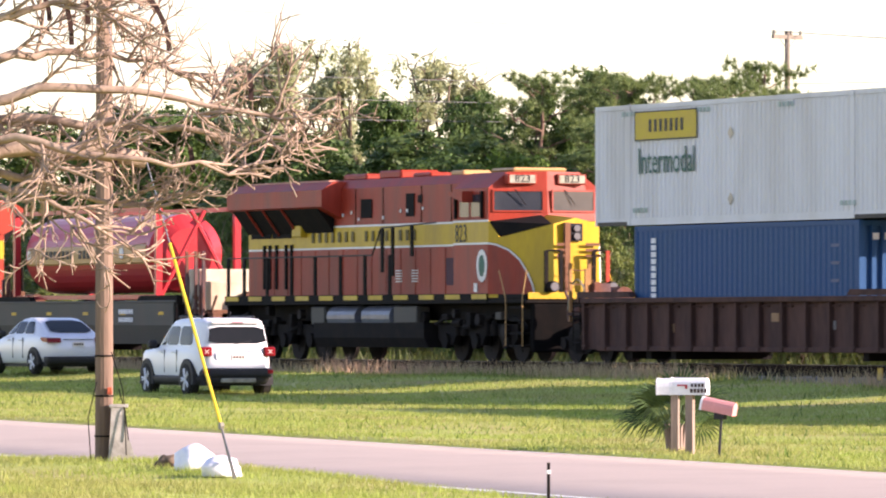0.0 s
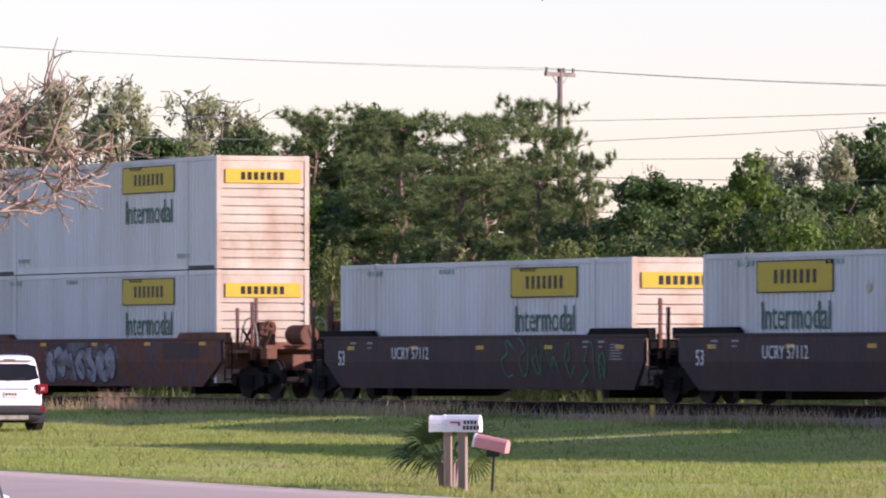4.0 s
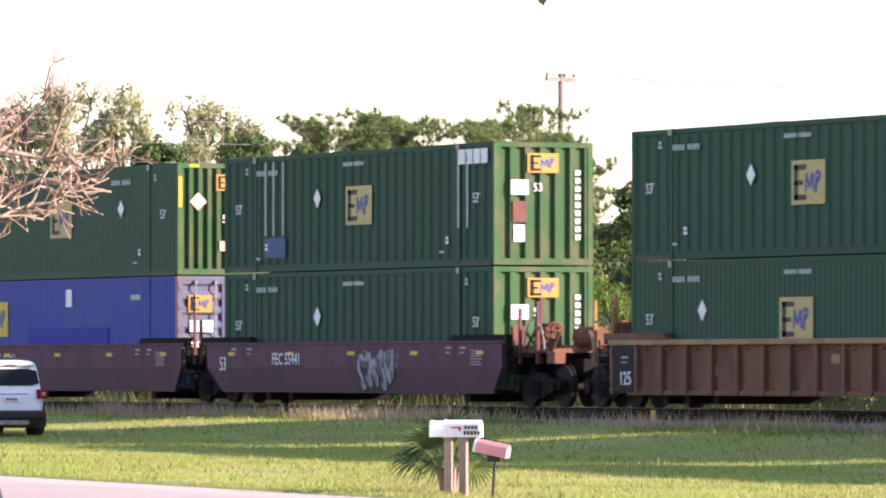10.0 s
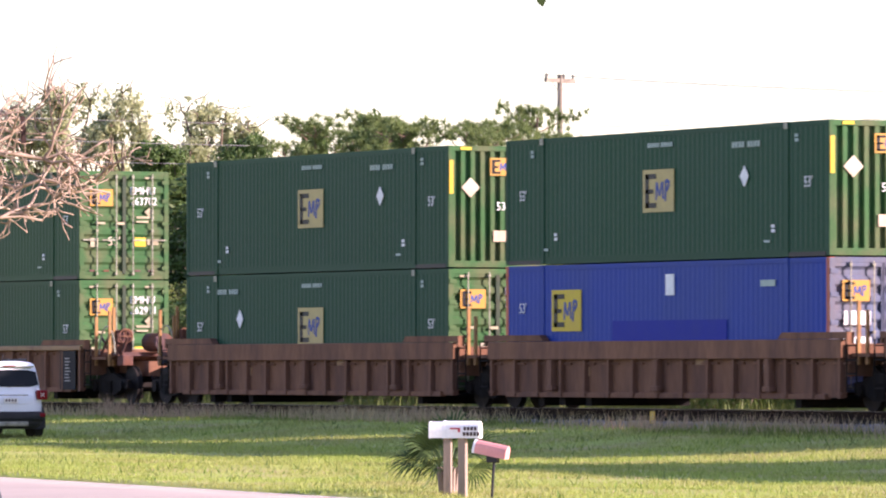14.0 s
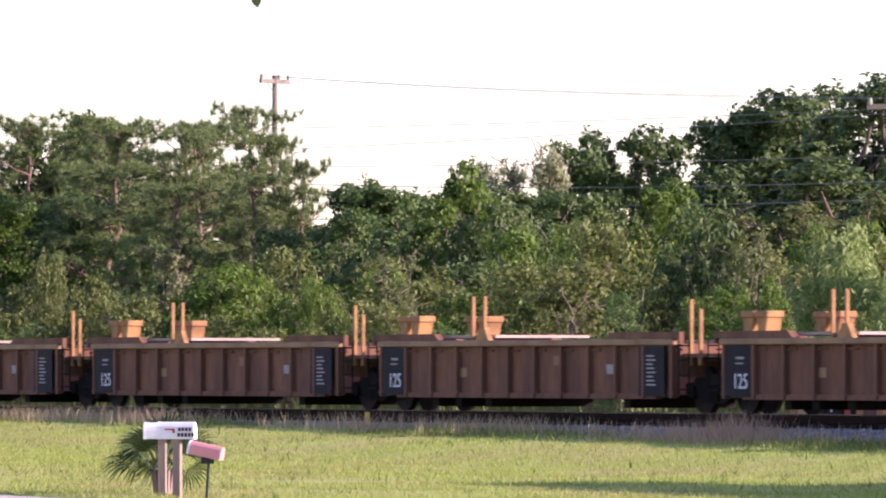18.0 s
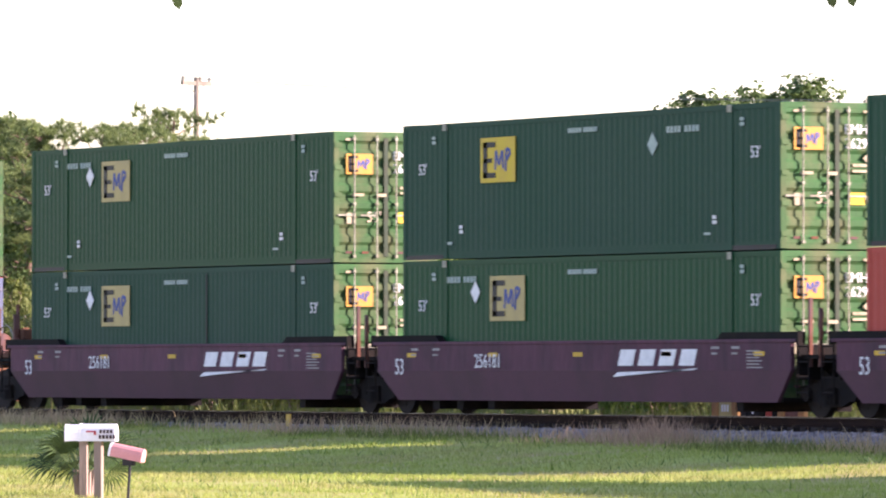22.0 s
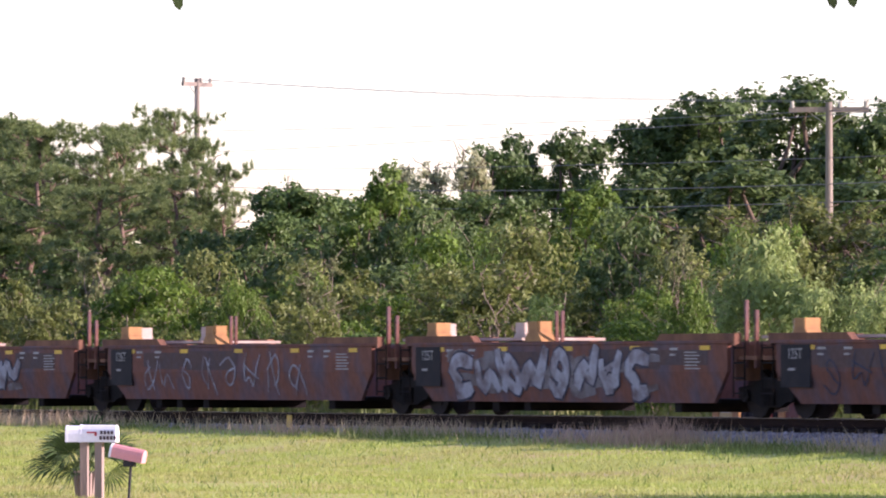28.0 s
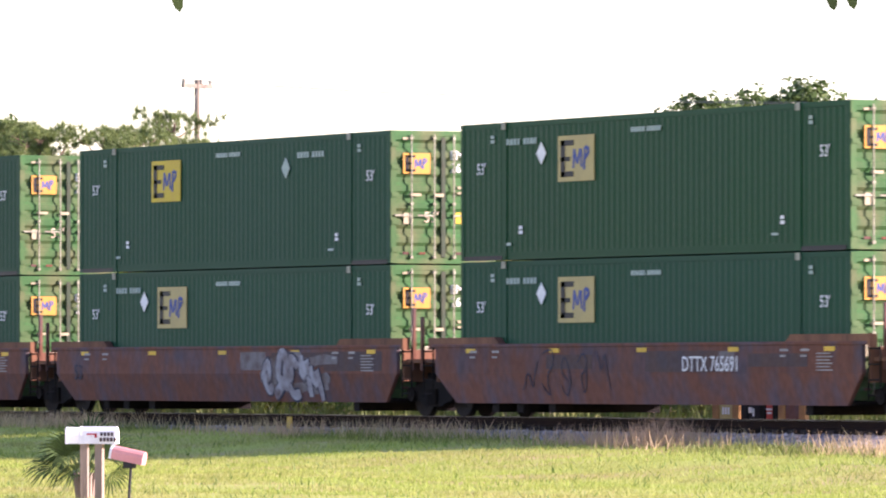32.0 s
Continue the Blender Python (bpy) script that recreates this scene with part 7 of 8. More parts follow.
def road_wheel(parent, x, y, r, spokes=5):
    bm = bmesh.new()
    disc(bm, (0, 0, 0), r, 0.22, 28)
    bmesh.ops.bevel(bm, geom=[e for e in bm.edges if len(e.link_faces) == 2 and e.calc_face_angle(0) > 1.0], offset=0.04, segments=2, affect="EDGES")
    w = part("wheel", bm, M_TYRE, parent)
    w.matrix_basis = pose(x, y, r)
    s = -1 if y < 0 else 1
    bm = bmesh.new()
    disc(bm, (0, s * 0.105, 0), r * 0.66, 0.02, 24)
    part("rim_well", bm, M_TRIM, w)
    bm = bmesh.new()
    for k in range(spokes):
        a = k * 2 * math.pi / spokes
        for d in (-0.12, 0.12):
            bar(bm, (0, s * 0.12, 0), (math.cos(a + d) * r * 0.64, s * 0.115, math.sin(a + d) * r * 0.64), 0.024, seg=5)
    disc(bm, (0, s * 0.118, 0), 0.06, 0.03, 12)
    part("rim", bm, M_SILV, w, "silver spoked alloy rim")
    return w


M_CARGL = mat("dark tinted car glass", (0.012, 0.014, 0.016), 0.08, 0, (0.02, 0.02, 0.024), 2, 0.3, 20, 0.02, 0, spec=0.08)


def shell_at(slices, z):
    """Rear x, front x and half-width of a car body at height z."""
    for p, q in zip(slices, slices[1:]):
        if z <= q[0]:
            k = max(0.0, (z - p[0]) / (q[0] - p[0]))
            return tuple(p[i] + (q[i] - p[i]) * k for i in (1, 2, 3))
    return slices[-1][1:]


def flank_y(slices, x, z, n=5.5):
    xr, xf, hw = shell_at(slices, z)
    c = min(0.999, abs((x - (xr + xf) / 2) / ((xf - xr) / 2)))
    return hw * (1 - c ** n) ** (1 / n)


def car_shell(name, slices, paint, parent, n=5.5, seg=56):
    """A body of rounded level outlines, one above the other: (z, rear x, front x, half-width)."""
    bm = bmesh.new()
    fine = []
    for p, q in zip(slices, slices[1:]):
        fine += [p, tuple((u + v) / 2 for u, v in zip(p, q))]
    fine.append(slices[-1])
    rings = []
    for z, xr, xf, hw in fine:
        ring = []
        for k in range(seg):
            t = 2 * math.pi * k / seg
            c, d = math.cos(t), math.sin(t)
            ring.append(bm.verts.new(((xr + xf) / 2 + (xf - xr) / 2 * math.copysign(abs(c) ** (2 / n), c), hw * math.copysign(abs(d) ** (2 / n), d), z)))
        rings.append(ring)
    for lo, hi in zip(rings, rings[1:]):
        for k in range(seg):
            bm.faces.new((lo[k], lo[(k + 1) % seg], hi[(k + 1) % seg], hi[k]))
    bm.faces.new(rings[-1]), bm.faces.new(rings[0][::-1])
    for f in bm.faces:
        f.smooth = True
    return part(name, bm, paint, parent)


def rounded(pts, k=0.22):
    """An outline with its corners cut round."""
    out, n = [], len(pts)
    for i in range(n):
        p, a, b = Vector(pts[i]), Vector(pts[i - 1]), Vector(pts[(i + 1) % n])
        e0, e1 = p.lerp(a, k), p.lerp(b, k)
        out += [e0.lerp(p, t).lerp(p.lerp(e1, t), t) for t in (0.0, 0.33, 0.67, 1.0)]
    return [(v[0], v[1]) for v in out]


def glass_patch(name, outline, where, parent, material=None):
    """A pane following the body: outline in its own plane, where() gives the place on the body."""
    bm = bmesh.new()
    zs = [z for _, z in outline]
    lo, hi, n = min(zs), max(zs), 8

    def reach(z):
        cut = []
        for (u0, z0), (u1, z1) in zip(outline, outline[1:] + outline[:1]):
            if z0 != z1 and min(z0, z1) <= z <= max(z0, z1):
                cut.append(u0 + (u1 - u0) * (z - z0) / (z1 - z0))
        return min(cut), max(cut)
    rows = []
    for k in range(n + 1):
        z = lo + 0.002 + (hi - lo - 0.004) * k / n
        a, b = reach(z)
        rows.append([bm.verts.new(where(a + (b - a) * j / 6, z)) for j in range(7)])
    for p, q in zip(rows, rows[1:]):
        for j in range(6):
            bm.faces.new((p[j], p[j + 1], q[j + 1], q[j]))
    return part(name, bm, material or M_CARGL, parent)


def wheel_place(c, wx, s, half, r, cover):
    bm = bmesh.new()
    prism(bm, [(wx + cover * math.cos(k * math.pi / 12), r + cover * math.sin(k * math.pi / 12)) for k in range(13)] + [(wx - cover, 0.26), (wx + cover, 0.26)], s * (half - 0.30), s * half)
    part("wheel_arch", bm, M_TRIM, c)
    road_wheel(c, wx, s * (half - 0.10), r)


def side_panes(c, slices, spans, z0, z1):
    for s in (-1, 1):
        for x0, x1, x2, x3 in spans:
            o = rounded([(x0, z0), (x1, z0), (x2, z1), (x3, z1)], 0.14)
            glass_patch("side_window", o, lambda u, z: (u, s * (flank_y(slices, u, z) + 0.008), z), c)


def suv(x, y, heading):
    """Boxy small SUV; local +x is forward, its origin on the ground under the middle."""
    c = tagged(new("parked_suv"), "white compact SUV with black trim parked on grass", "car")
    c.matrix_basis = pose(x, y, ground_z(x, y) - 0.06, 0, 0, heading) @ Matrix.Diagonal((1.05, 1.03, 1.06, 1))
    sl = [(0.36, -2.00, 1.98, 0.86), (0.52, -2.08, 2.08, 0.905), (0.72, -2.11, 2.12, 0.915), (0.90, -2.10, 2.08, 0.905), (0.98, -2.075, 1.96, 0.89), (1.03, -2.06, 1.10, 0.865),
          (1.09, -2.05, 0.98, 0.850), (1.30, -2.00, 0.70, 0.815), (1.50, -1.95, 0.42, 0.770), (1.60, -1.89, 0.22, 0.735), (1.65, -1.78, 0.02, 0.665), (1.675, -1.45, -0.25, 0.50)]
    car_shell("body", sl, M_CARW, c)
    bm = bmesh.new()
    box(bm, -1.95, 1.95, -0.78, 0.78, 0.24, 0.40)
    part("underbody", bm, M_TRIM, c)

    def back(u, z):
        return (shell_at(sl, z)[0] - 0.010, u, z)
    glass_patch("rear_window", rounded([(-0.68, 1.13), (0.68, 1.13), (0.64, 1.30), (0.62, 1.49), (-0.62, 1.49), (-0.64, 1.30)]), back, c)
    glass_patch("plate_recess", rounded([(-0.50, 0.76), (0.50, 0.76), (0.52, 0.98), (-0.52, 0.98)]), back, c, M_SILV)
    side_panes(c, sl, ((-0.62, 0.10, 0.10, -0.60), (0.16, 0.86, 0.46, 0.16), (-1.50, -0.70, -0.68, -1.38)), 1.10, 1.50)
    sill = [(0.28, -2.06, 2.02, 0.895), (0.38, -2.12, 2.12, 0.93), (0.45, -2.11, 2.12, 0.92)]
    car_shell("lower_cladding", sill, M_TRIM, c)
    bump = [(0.42, -2.13, -1.72, 0.80), (0.54, -2.145, -1.72, 0.80), (0.61, -2.13, -1.72, 0.76)]
    car_shell("rear_bumper", bump, M_TRIM, c, 6)
    bm = bmesh.new()
    box(bm, -2.15, -2.05, -0.40, 0.40, 0.30, 0.40, 0.02)
    part("skid_plate", bm, M_STEEL, c)
    for s in (-1, 1):
        for wx in (-1.32, 1.26):
            wheel_place(c, wx, s, 0.932, 0.37, 0.44)
        bm = bmesh.new()
        box(bm, -2.115, -1.96, s * 0.60, s * 0.855, 0.86, 1.06, 0.025)
        lamp = part("tail_lamp", bm, M_TAIL, c, "square dark red tail lamp")
        bm = bmesh.new()
        for d in (-1, 1):
            bar(bm, (-2.118, s * 0.73 - 0.045, 0.96 - d * 0.04), (-2.118, s * 0.73 + 0.045, 0.96 + d * 0.04), 0.007, seg=5)
        part("lens", bm, M_PLATE, lamp, "pale crossed lamp lens")
        bm = bmesh.new()
        box(bm, -2.13, -2.04, s * 0.66, s * 0.80, 0.50, 0.58, 0.01)
        part("reflector", bm, M_TAIL, c)
        bm = bmesh.new()
        box(bm, 0.70, 0.88, s * 0.86, s * 1.05, 1.04, 1.20, 0.04)
        part("door_mirror", bm, M_TRIM, c)
        bm = bmesh.new()
        bar(bm, (-1.45, s * 0.60, 1.70), (0.0, s * 0.60, 1.70), 0.022, seg=6)
        for px in (-1.45, 0.0):
            bar(bm, (px, s * 0.60, 1.63), (px, s * 0.60, 1.70), 0.026, seg=6)
        part("roof_rail", bm, M_TRIM, c)
        for sx in (0.13, -0.66):
            bm = bmesh.new()
            box(bm, sx - 0.004, sx + 0.004, s * 0.895, s * 0.919, 0.52, 1.0)
            part("door_seam", bm, M_TRIM, c)
        for hx in (-0.52, 0.28):
            bm = bmesh.new()
            box(bm, hx, hx + 0.2, s * 0.895, s * 0.93, 0.93, 0.97, 0.008)
            part("door_handle", bm, M_CARW, c)
    bm = bmesh.new()
    box(bm, -2.135, -2.11, -0.16, 0.16, 0.78, 0.90)
    pl = part("licence_plate", bm, M_PLATE, c)
    plates([(-0.12 + k * 0.07, -0.08 + k * 0.07, 0.82, 0.87) for k in range(4)], -2.138, M_GREYB, pl, "plate_bar", True)
    plates([(-0.40, 0.40, 0.945, 0.965)], -2.10, M_CHROME, c, "tailgate_strip", True)
    bm = bmesh.new()
    bar(bm, (-2.065, 0.05, 1.13), (-2.05, -0.32, 1.18), 0.012, seg=5)
    part("rear_wiper", bm, M_TRIM, c)
    bm = bmesh.new()
    box(bm, -2.02, -1.80, -0.58, 0.58, 1.545, 1.60, 0.02)
    part("spoiler", bm, M_CARW, c)
    bm = bmesh.new()
    box(bm, -2.025, -2.015, -0.14, 0.14, 1.56, 1.585)
    part("stop_lamp", bm, M_TAIL, c)
    bm = bmesh.new()
    bar(bm, (-1.5, 0, 1.66), (-1.62, 0, 1.80), 0.014, seg=5)
    part("aerial", bm, M_TRIM, c)
    return c


def sedan(x, y, heading, paint, label):
    c = tagged(new("parked_sedan"), label, "car")
    c.matrix_basis = pose(x, y, ground_z(x, y), 0, 0, heading)
    sl = [(0.28, -2.08, 2.10, 0.84), (0.45, -2.22, 2.25, 0.89), (0.65, -2.25, 2.23, 0.905), (0.82, -2.22, 1.98, 0.895), (0.93, -2.17, 1.50, 0.875), (0.99, -2.10, 1.18, 0.855),
          (1.035, -1.92, 1.04, 0.83), (1.20, -1.52, 0.70, 0.765), (1.35, -1.14, 0.40, 0.69), (1.43, -0.88, 0.12, 0.62), (1.465, -0.62, -0.10, 0.50)]
    car_shell("body", sl, paint, c, 4.6)
    bm = bmesh.new()
    box(bm, -2.0, 2.0, -0.78, 0.78, 0.20, 0.32)
    part("underbody", bm, M_TRIM, c)
    glass_patch("rear_window", rounded([(-0.60, 1.07), (0.60, 1.07), (0.50, 1.39), (-0.50, 1.39)]), lambda u, z: (shell_at(sl, z)[0] - 0.012, u, z + 0.012), c)
    side_panes(c, sl, ((-0.50, 0.08, 0.06, -0.48), (0.14, 0.92, 0.36, 0.12), (-1.24, -0.57, -0.55, -0.90)), 1.05, 1.37)
    car_shell("rear_bumper", [(0.26, -2.20, -1.80, 0.80), (0.40, -2.26, -1.80, 0.84), (0.46, -2.25, -1.80, 0.82)], M_TRIM, c, 6)
    for s in (-1, 1):
        for wx in (-1.32, 1.34):
            wheel_place(c, wx, s, 0.915, 0.325, 0.385)
        bm = bmesh.new()
        prism(bm, [(-2.24, 0.82), (-2.225, 0.94), (-1.84, 0.96), (-1.74, 0.91), (-1.95, 0.84)], s * 0.48, s * 0.872)
        part("tail_lamp", bm, M_TAIL, c, "long red tail lamp")
        bm = bmesh.new()
        box(bm, 0.66, 0.84, s * 0.85, s * 1.02, 0.99, 1.12, 0.04)
        part("door_mirror", bm, M_TRIM, c)
        for sx in (0.10, -0.60):
            bm = bmesh.new()
            box(bm, sx - 0.004, sx + 0.004, s * 0.885, s * 0.909, 0.42, 0.95)
            part("door_seam", bm, M_TRIM, c)
        for hx in (-0.45, 0.28):
            bm = bmesh.new()
            box(bm, hx, hx + 0.2, s * 0.88, s * 0.915, 0.87, 0.905, 0.008)
            part("door_handle", bm, paint, c)
    bm = bmesh.new()
    box(bm, -2.268, -2.24, -0.16, 0.16, 0.72, 0.84)
    pl = part("licence_plate", bm, M_PLATE, c)
    plates([(-0.12 + k * 0.07, -0.08 + k * 0.07, 0.755, 0.805) for k in range(4)], -2.272, M_GREYB, pl, "plate_bar", True)
    plates([(-0.42, 0.42, 0.885, 0.91)], -2.225, M_CHROME, c, "boot_strip", True)
    return c


suv(-150.35, 57.55, 178.5)
sedan(-174.9, 62.5, 182.0, M_SILV, "silver-white sedan parked on the grass")
sedan(-190.5, 64.2, 178.0, M_PURPCAR, "purple car parked on the grass")

# ---- mailboxes ----
M_POSTW = mat("weathered grey timber", (0.27, 0.21, 0.17), 0.85, 0, (0.16, 0.12, 0.10), 4, 0.7, 30, 0.2, 0.4, 0, 0.15)
M_MBOX = mat("white enamel", (0.80, 0.80, 0.80), 0.35, 0, (0.62, 0.60, 0.57), 4, 0.4)
M_PINK = mat("faded pink enamel", (0.66, 0.30, 0.28), 0.45, 0, (0.55, 0.22, 0.22), 5, 0.5)
M_FLAG = mat("red flag paint", (0.50, 0.03, 0.04), 0.5)


def mailbox(x, y, z, turn, tip, paint, L, w, h, label, bars, wood=True):
    c = tagged(new("mailbox"), label, "mailbox", "mailboxes at the road")
    c.matrix_basis = pose(x, y, ground_z(x, y) - 0.03, 0, 0, turn)
    bm = bmesh.new()
    if wood:
        box(bm, -0.06, 0.06, -0.06, 0.06, -0.2, z + 0.04, 0.008)
    else:
        bar(bm, (0.0, 0, -0.2), (0.06, 0, z + 0.03), 0.022, seg=8)
        box(bm, -0.05, 0.12, -0.06, 0.06, z - 0.10, z + 0.02, 0.01)
    part("post", bm, M_POSTW if wood else M_TRIM, c)
    bm = bmesh.new()
    o = [(-w / 2, 0), (w / 2, 0), (w / 2, h * 0.5)] + [(w / 2 * math.cos(a), h * 0.5 + h * 0.5 * math.sin(a)) for a in (0.5, 1.0, math.pi / 2, 2.14, 2.64)] + [(-w / 2, h * 0.5)]
    strip_x(bm, o, -L / 2, L / 2)
    b = part("box_shell", bm, paint, c)
    b.matrix_basis = pose(0, 0, z, 0, tip, 0)
    bm = bmesh.new()
    strip_x(bm, [(u * 1.05, v * 1.04 - 0.004) for u, v in o], -L / 2 - 0.02, -L / 2 + 0.015)
    part("box_door", bm, M_MBOX if paint is M_PINK else paint, b)
    if bars:
        bm = bmesh.new()
        box(bm, -L * 0.30, -L * 0.02, -w / 2 - 0.012, -w / 2 - 0.002, h * 0.52, h * 0.60)
        box(bm, -L * 0.08, -L * 0.02, -w / 2 - 0.012, -w / 2 - 0.002, h * 0.36, h * 0.60)
        part("flag", bm, M_FLAG, b)
        plates([(L * 0.08 + k * 0.055, L * 0.08 + k * 0.055 + 0.035, h * 0.46, h * 0.66) for k in range(4)] + [(L * 0.06 + k * 0.055, L * 0.06 + k * 0.055 + 0.038, h * 0.14, h * 0.36) for k in range(5)], -w / 2 - 0.004, M_GREYB, b, "number_bar")
    return c


mailbox(-98.45, 45.35, 0.90, 55, 0, M_MBOX, 0.52, 0.20, 0.25, "white metal mailbox on a weathered timber post", False)
mailbox(-97.15, 45.0, 0.92, 48, 0, M_MBOX, 0.56, 0.20, 0.26, "white metal mailbox with a red flag on a timber post", True)
mailbox(-95.62, 44.75, 0.68, 42, 11, M_PINK, 0.52, 0.17, 0.20, "faded pink mailbox tilted on a thin dark post", False, False)

# ---- palmetto beside them ----
pal = tagged(new("palmetto"), "green fan palmetto beside the mailbox posts", "palm")
pal.matrix_basis = pose(-99.6, 45.9, ground_z(-99.6, 45.9) - 0.02)
rp, rs = random.Random(12), np.random.RandomState(12)
for k in range(9):
    a = k * 0.7
    bm = bmesh.new()
    bar(bm, (0.1 * math.cos(a), 0.1 * math.sin(a), 0), (0.16 * math.cos(a), 0.16 * math.sin(a), 0.42), 0.06, 0.03, seg=6)
    part("stem_base", bm, M_POSTW, pal)
for k in range(32):
    az, el = rp.uniform(0, 6.28), rp.uniform(-0.1, 1.5)
    d = Vector((math.cos(az) * math.cos(el), math.sin(az) * math.cos(el), math.sin(el)))
    hub = Vector((0, 0, 0.42)) + d * rp.uniform(0.28, 0.54)
    stalk = tubes([[((0, 0, 0.25), 0.012), (tuple(hub), 0.008)]], 5)
    stalk.materials.append(M_PALM)
    hang("frond_stalk", stalk, pal)
    u = d.orthogonal().normalized()
    w = d.cross(u)
    side = (u if abs(u.z) < abs(w.z) else w)
    v = []
    for j in range(17):
        a = -1.25 + 2.5 * j / 16
        e = (d * math.cos(a) + side * math.sin(a)).normalized()
        L = rp.uniform(0.46, 0.66) * (0.7 + 0.3 * math.cos(a))
        n = d.cross(side) * 0.018
        mid, tip = hub + e * L * 0.6, hub + e * L + Vector((0, 0, -0.10 * L * 2))
        sd = e.cross(d.cross(side)).normalized() * 0.016
        v.append([tuple(hub), tuple(mid + sd + n), tuple(tip), tuple(mid - sd + n)])
    hang("frond", quads("frond", np.array(v), M_PALM), pal)

# ---- utility poles and wires ----
M_TIMBER = mat("silvered pole timber", (0.22, 0.19, 0.15), 0.9, 0, (0.17, 0.15, 0.125), 2.5, 0.8, 30, 0.2, 0.4, 0, 0.1)
M_WIRE = mat("dull grey wire", (0.20, 0.20, 0.21), 0.9, 0.0, spec=0.0)
M_GUY = mat("yellow plastic sleeve", (0.72, 0.52, 0.03), 0.5)
M_CONC = mat("stained concrete", (0.42, 0.40, 0.36), 0.85, 0, (0.16, 0.15, 0.13), 4, 0.7, 25, 0.2, 0.3)
M_BAG = mat("white plastic sack", (0.78, 0.78, 0.80), 0.4, 0, (0.6, 0.6, 0.62), 5, 0.4, 12, 0.08, 0.6)


M_POLEB = mat("brown weathered pole timber", (0.215, 0.15, 0.11), 0.9, 0, (0.10, 0.065, 0.05), 3.0, 0.9, 30, 0.3, 0.5, 0, 0.08)


def utility_pole(x, y, top, arm_turn, arm, label, base=None):
    c = tagged(new("utility_pole"), label, "utility pole", "utility poles")
    z0 = ground_z(x, y)
    c.matrix_basis = pose(x, y, z0, 0, 0, 70 if not arm else 0)
    bm = bmesh.new()
    bar(bm, (0, 0, -0.3), (0, 0, top - z0), 0.15 if arm else 0.128, 0.11, seg=14)
    part("pole_shaft", bm, M_TIMBER if arm else M_POLEB, c)
    if arm:
        a = radians(arm_turn)
        d = Vector((math.cos(a), math.sin(a), 0))
        h = top - z0 - 0.25
        bm = bmesh.new()
        m = pose(0, 0, h, 0, 0, arm_turn)
        r = bmesh.ops.create_cube(bm, size=1.0, matrix=m @ Matrix.Diagonal((arm, 0.13, 0.17, 1)))
        part("crossarm", bm, M_TIMBER, c)
        for k in (-0.46, 0.14, 0.46):
            bm = bmesh.new()
            p = d * arm * k + Vector((0, 0, h + 0.06))
            bar(bm, p, p + Vector((0, 0, 0.22)), 0.085, 0.06, seg=8)
            part("insulator", bm, M_STEEL, c)
        for s in (-1, 1):
            bm = bmesh.new()
            bar(bm, d * s * arm * 0.3 + Vector((0, 0, h)), Vector((0, 0, h - 0.55)), 0.02, seg=5)
            part("arm_brace", bm, M_STEEL, c)
    return c


utility_pole(-266.7, 128, 13.2, 115, 1.9, "grey timber utility pole with crossarm above the trees")
utility_pole(-198.45, 118, 9.72, 59, 2.6, "grey timber utility pole with long crossarm above shrubs")


def wire(points, sag, r=0.012, n=14):
    path = []
    for (a, b), s in zip(zip(points, points[1:]), sag):
        a, b = Vector(a), Vector(b)
        path += [(a.lerp(b, i / n) - Vector((0, 0, s * 4 * (i / n) * (1 - i / n))), r) for i in range(n)]
    path.append((Vector(points[-1]), r))
    me = tubes([path], 4)
    me.materials.append(M_WIRE)
    return tagged(new("overhead_wire", me), "thin grey overhead wire strung between poles", "wire", "overhead wires")


P1, P2 = (-266.7, 128), (-198.45, 118)
for dy, z1, z2 in ((-0.7, 13.2, 9.75), (0.8, 13.12, 9.72)):
    wire([(-250.6, 78.5 + dy, 13.8), (P1[0], P1[1] + dy, z1), (P2[0], P2[1] + dy, z2), (-100, 104 + dy, 8.6)], (0.35, 0.2, 0.5), 0.012)
for z0, z1, z2, z3 in ((11.0, 11.0, 9.43, 8.9), (10.2, 10.1, 9.3, 9.6), (9.3, 9.4, 7.9, 7.6)):
    wire([(-250.6, 78.5, z0), (P1[0], P1[1], z1), (P2[0], P2[1], z2), (-100, 104, z3)], (0.3, 0.1, 0.3), 0.014)
for z1, z2 in ((8.7, 7.05), (7.94, 6.46), (7.28, 5.72)):
    wire([(P1[0], P1[1], z1), (P2[0], P2[1], z2), (-100, 104, z2 + 0.1)], (0.2, 0.3), 0.02)
wire([(P1[0], P1[1], 12.9), (-262.5, 125.5, 9.0)], (0.0,), 0.012)

# near pole with its concrete stub, guy wire and sacks
up = utility_pole(-91.4, 33.5, 8.6, 0, 0, "brown timber utility pole strapped to a concrete stub")
bm = bmesh.new()
prism(bm, [(0.04, -0.2), (0.52, -0.2), (0.31, 0.40), (0.27, 0.76), (0.10, 0.76), (0.08, 0.4)], -0.32, -0.14)
box(bm, 0.07, 0.33, -0.33, -0.12, 0.74, 0.79, 0.01)
part("concrete_stub", bm, M_CONC, up, "stained concrete stub")
for z in (0.35, 0.9, 1.45):
    bm = bmesh.new()
    disc(bm, (0, 0, z), 0.134, 0.022, 16, "z")
    part("strap", bm, M_DARK, up)
bm = bmesh.new()
box(bm, 0.04, 0.11, -0.17, -0.13, 0.92, 1.02, 0.01)
part("survey_tag", bm, M_POST, up, "orange paint mark")
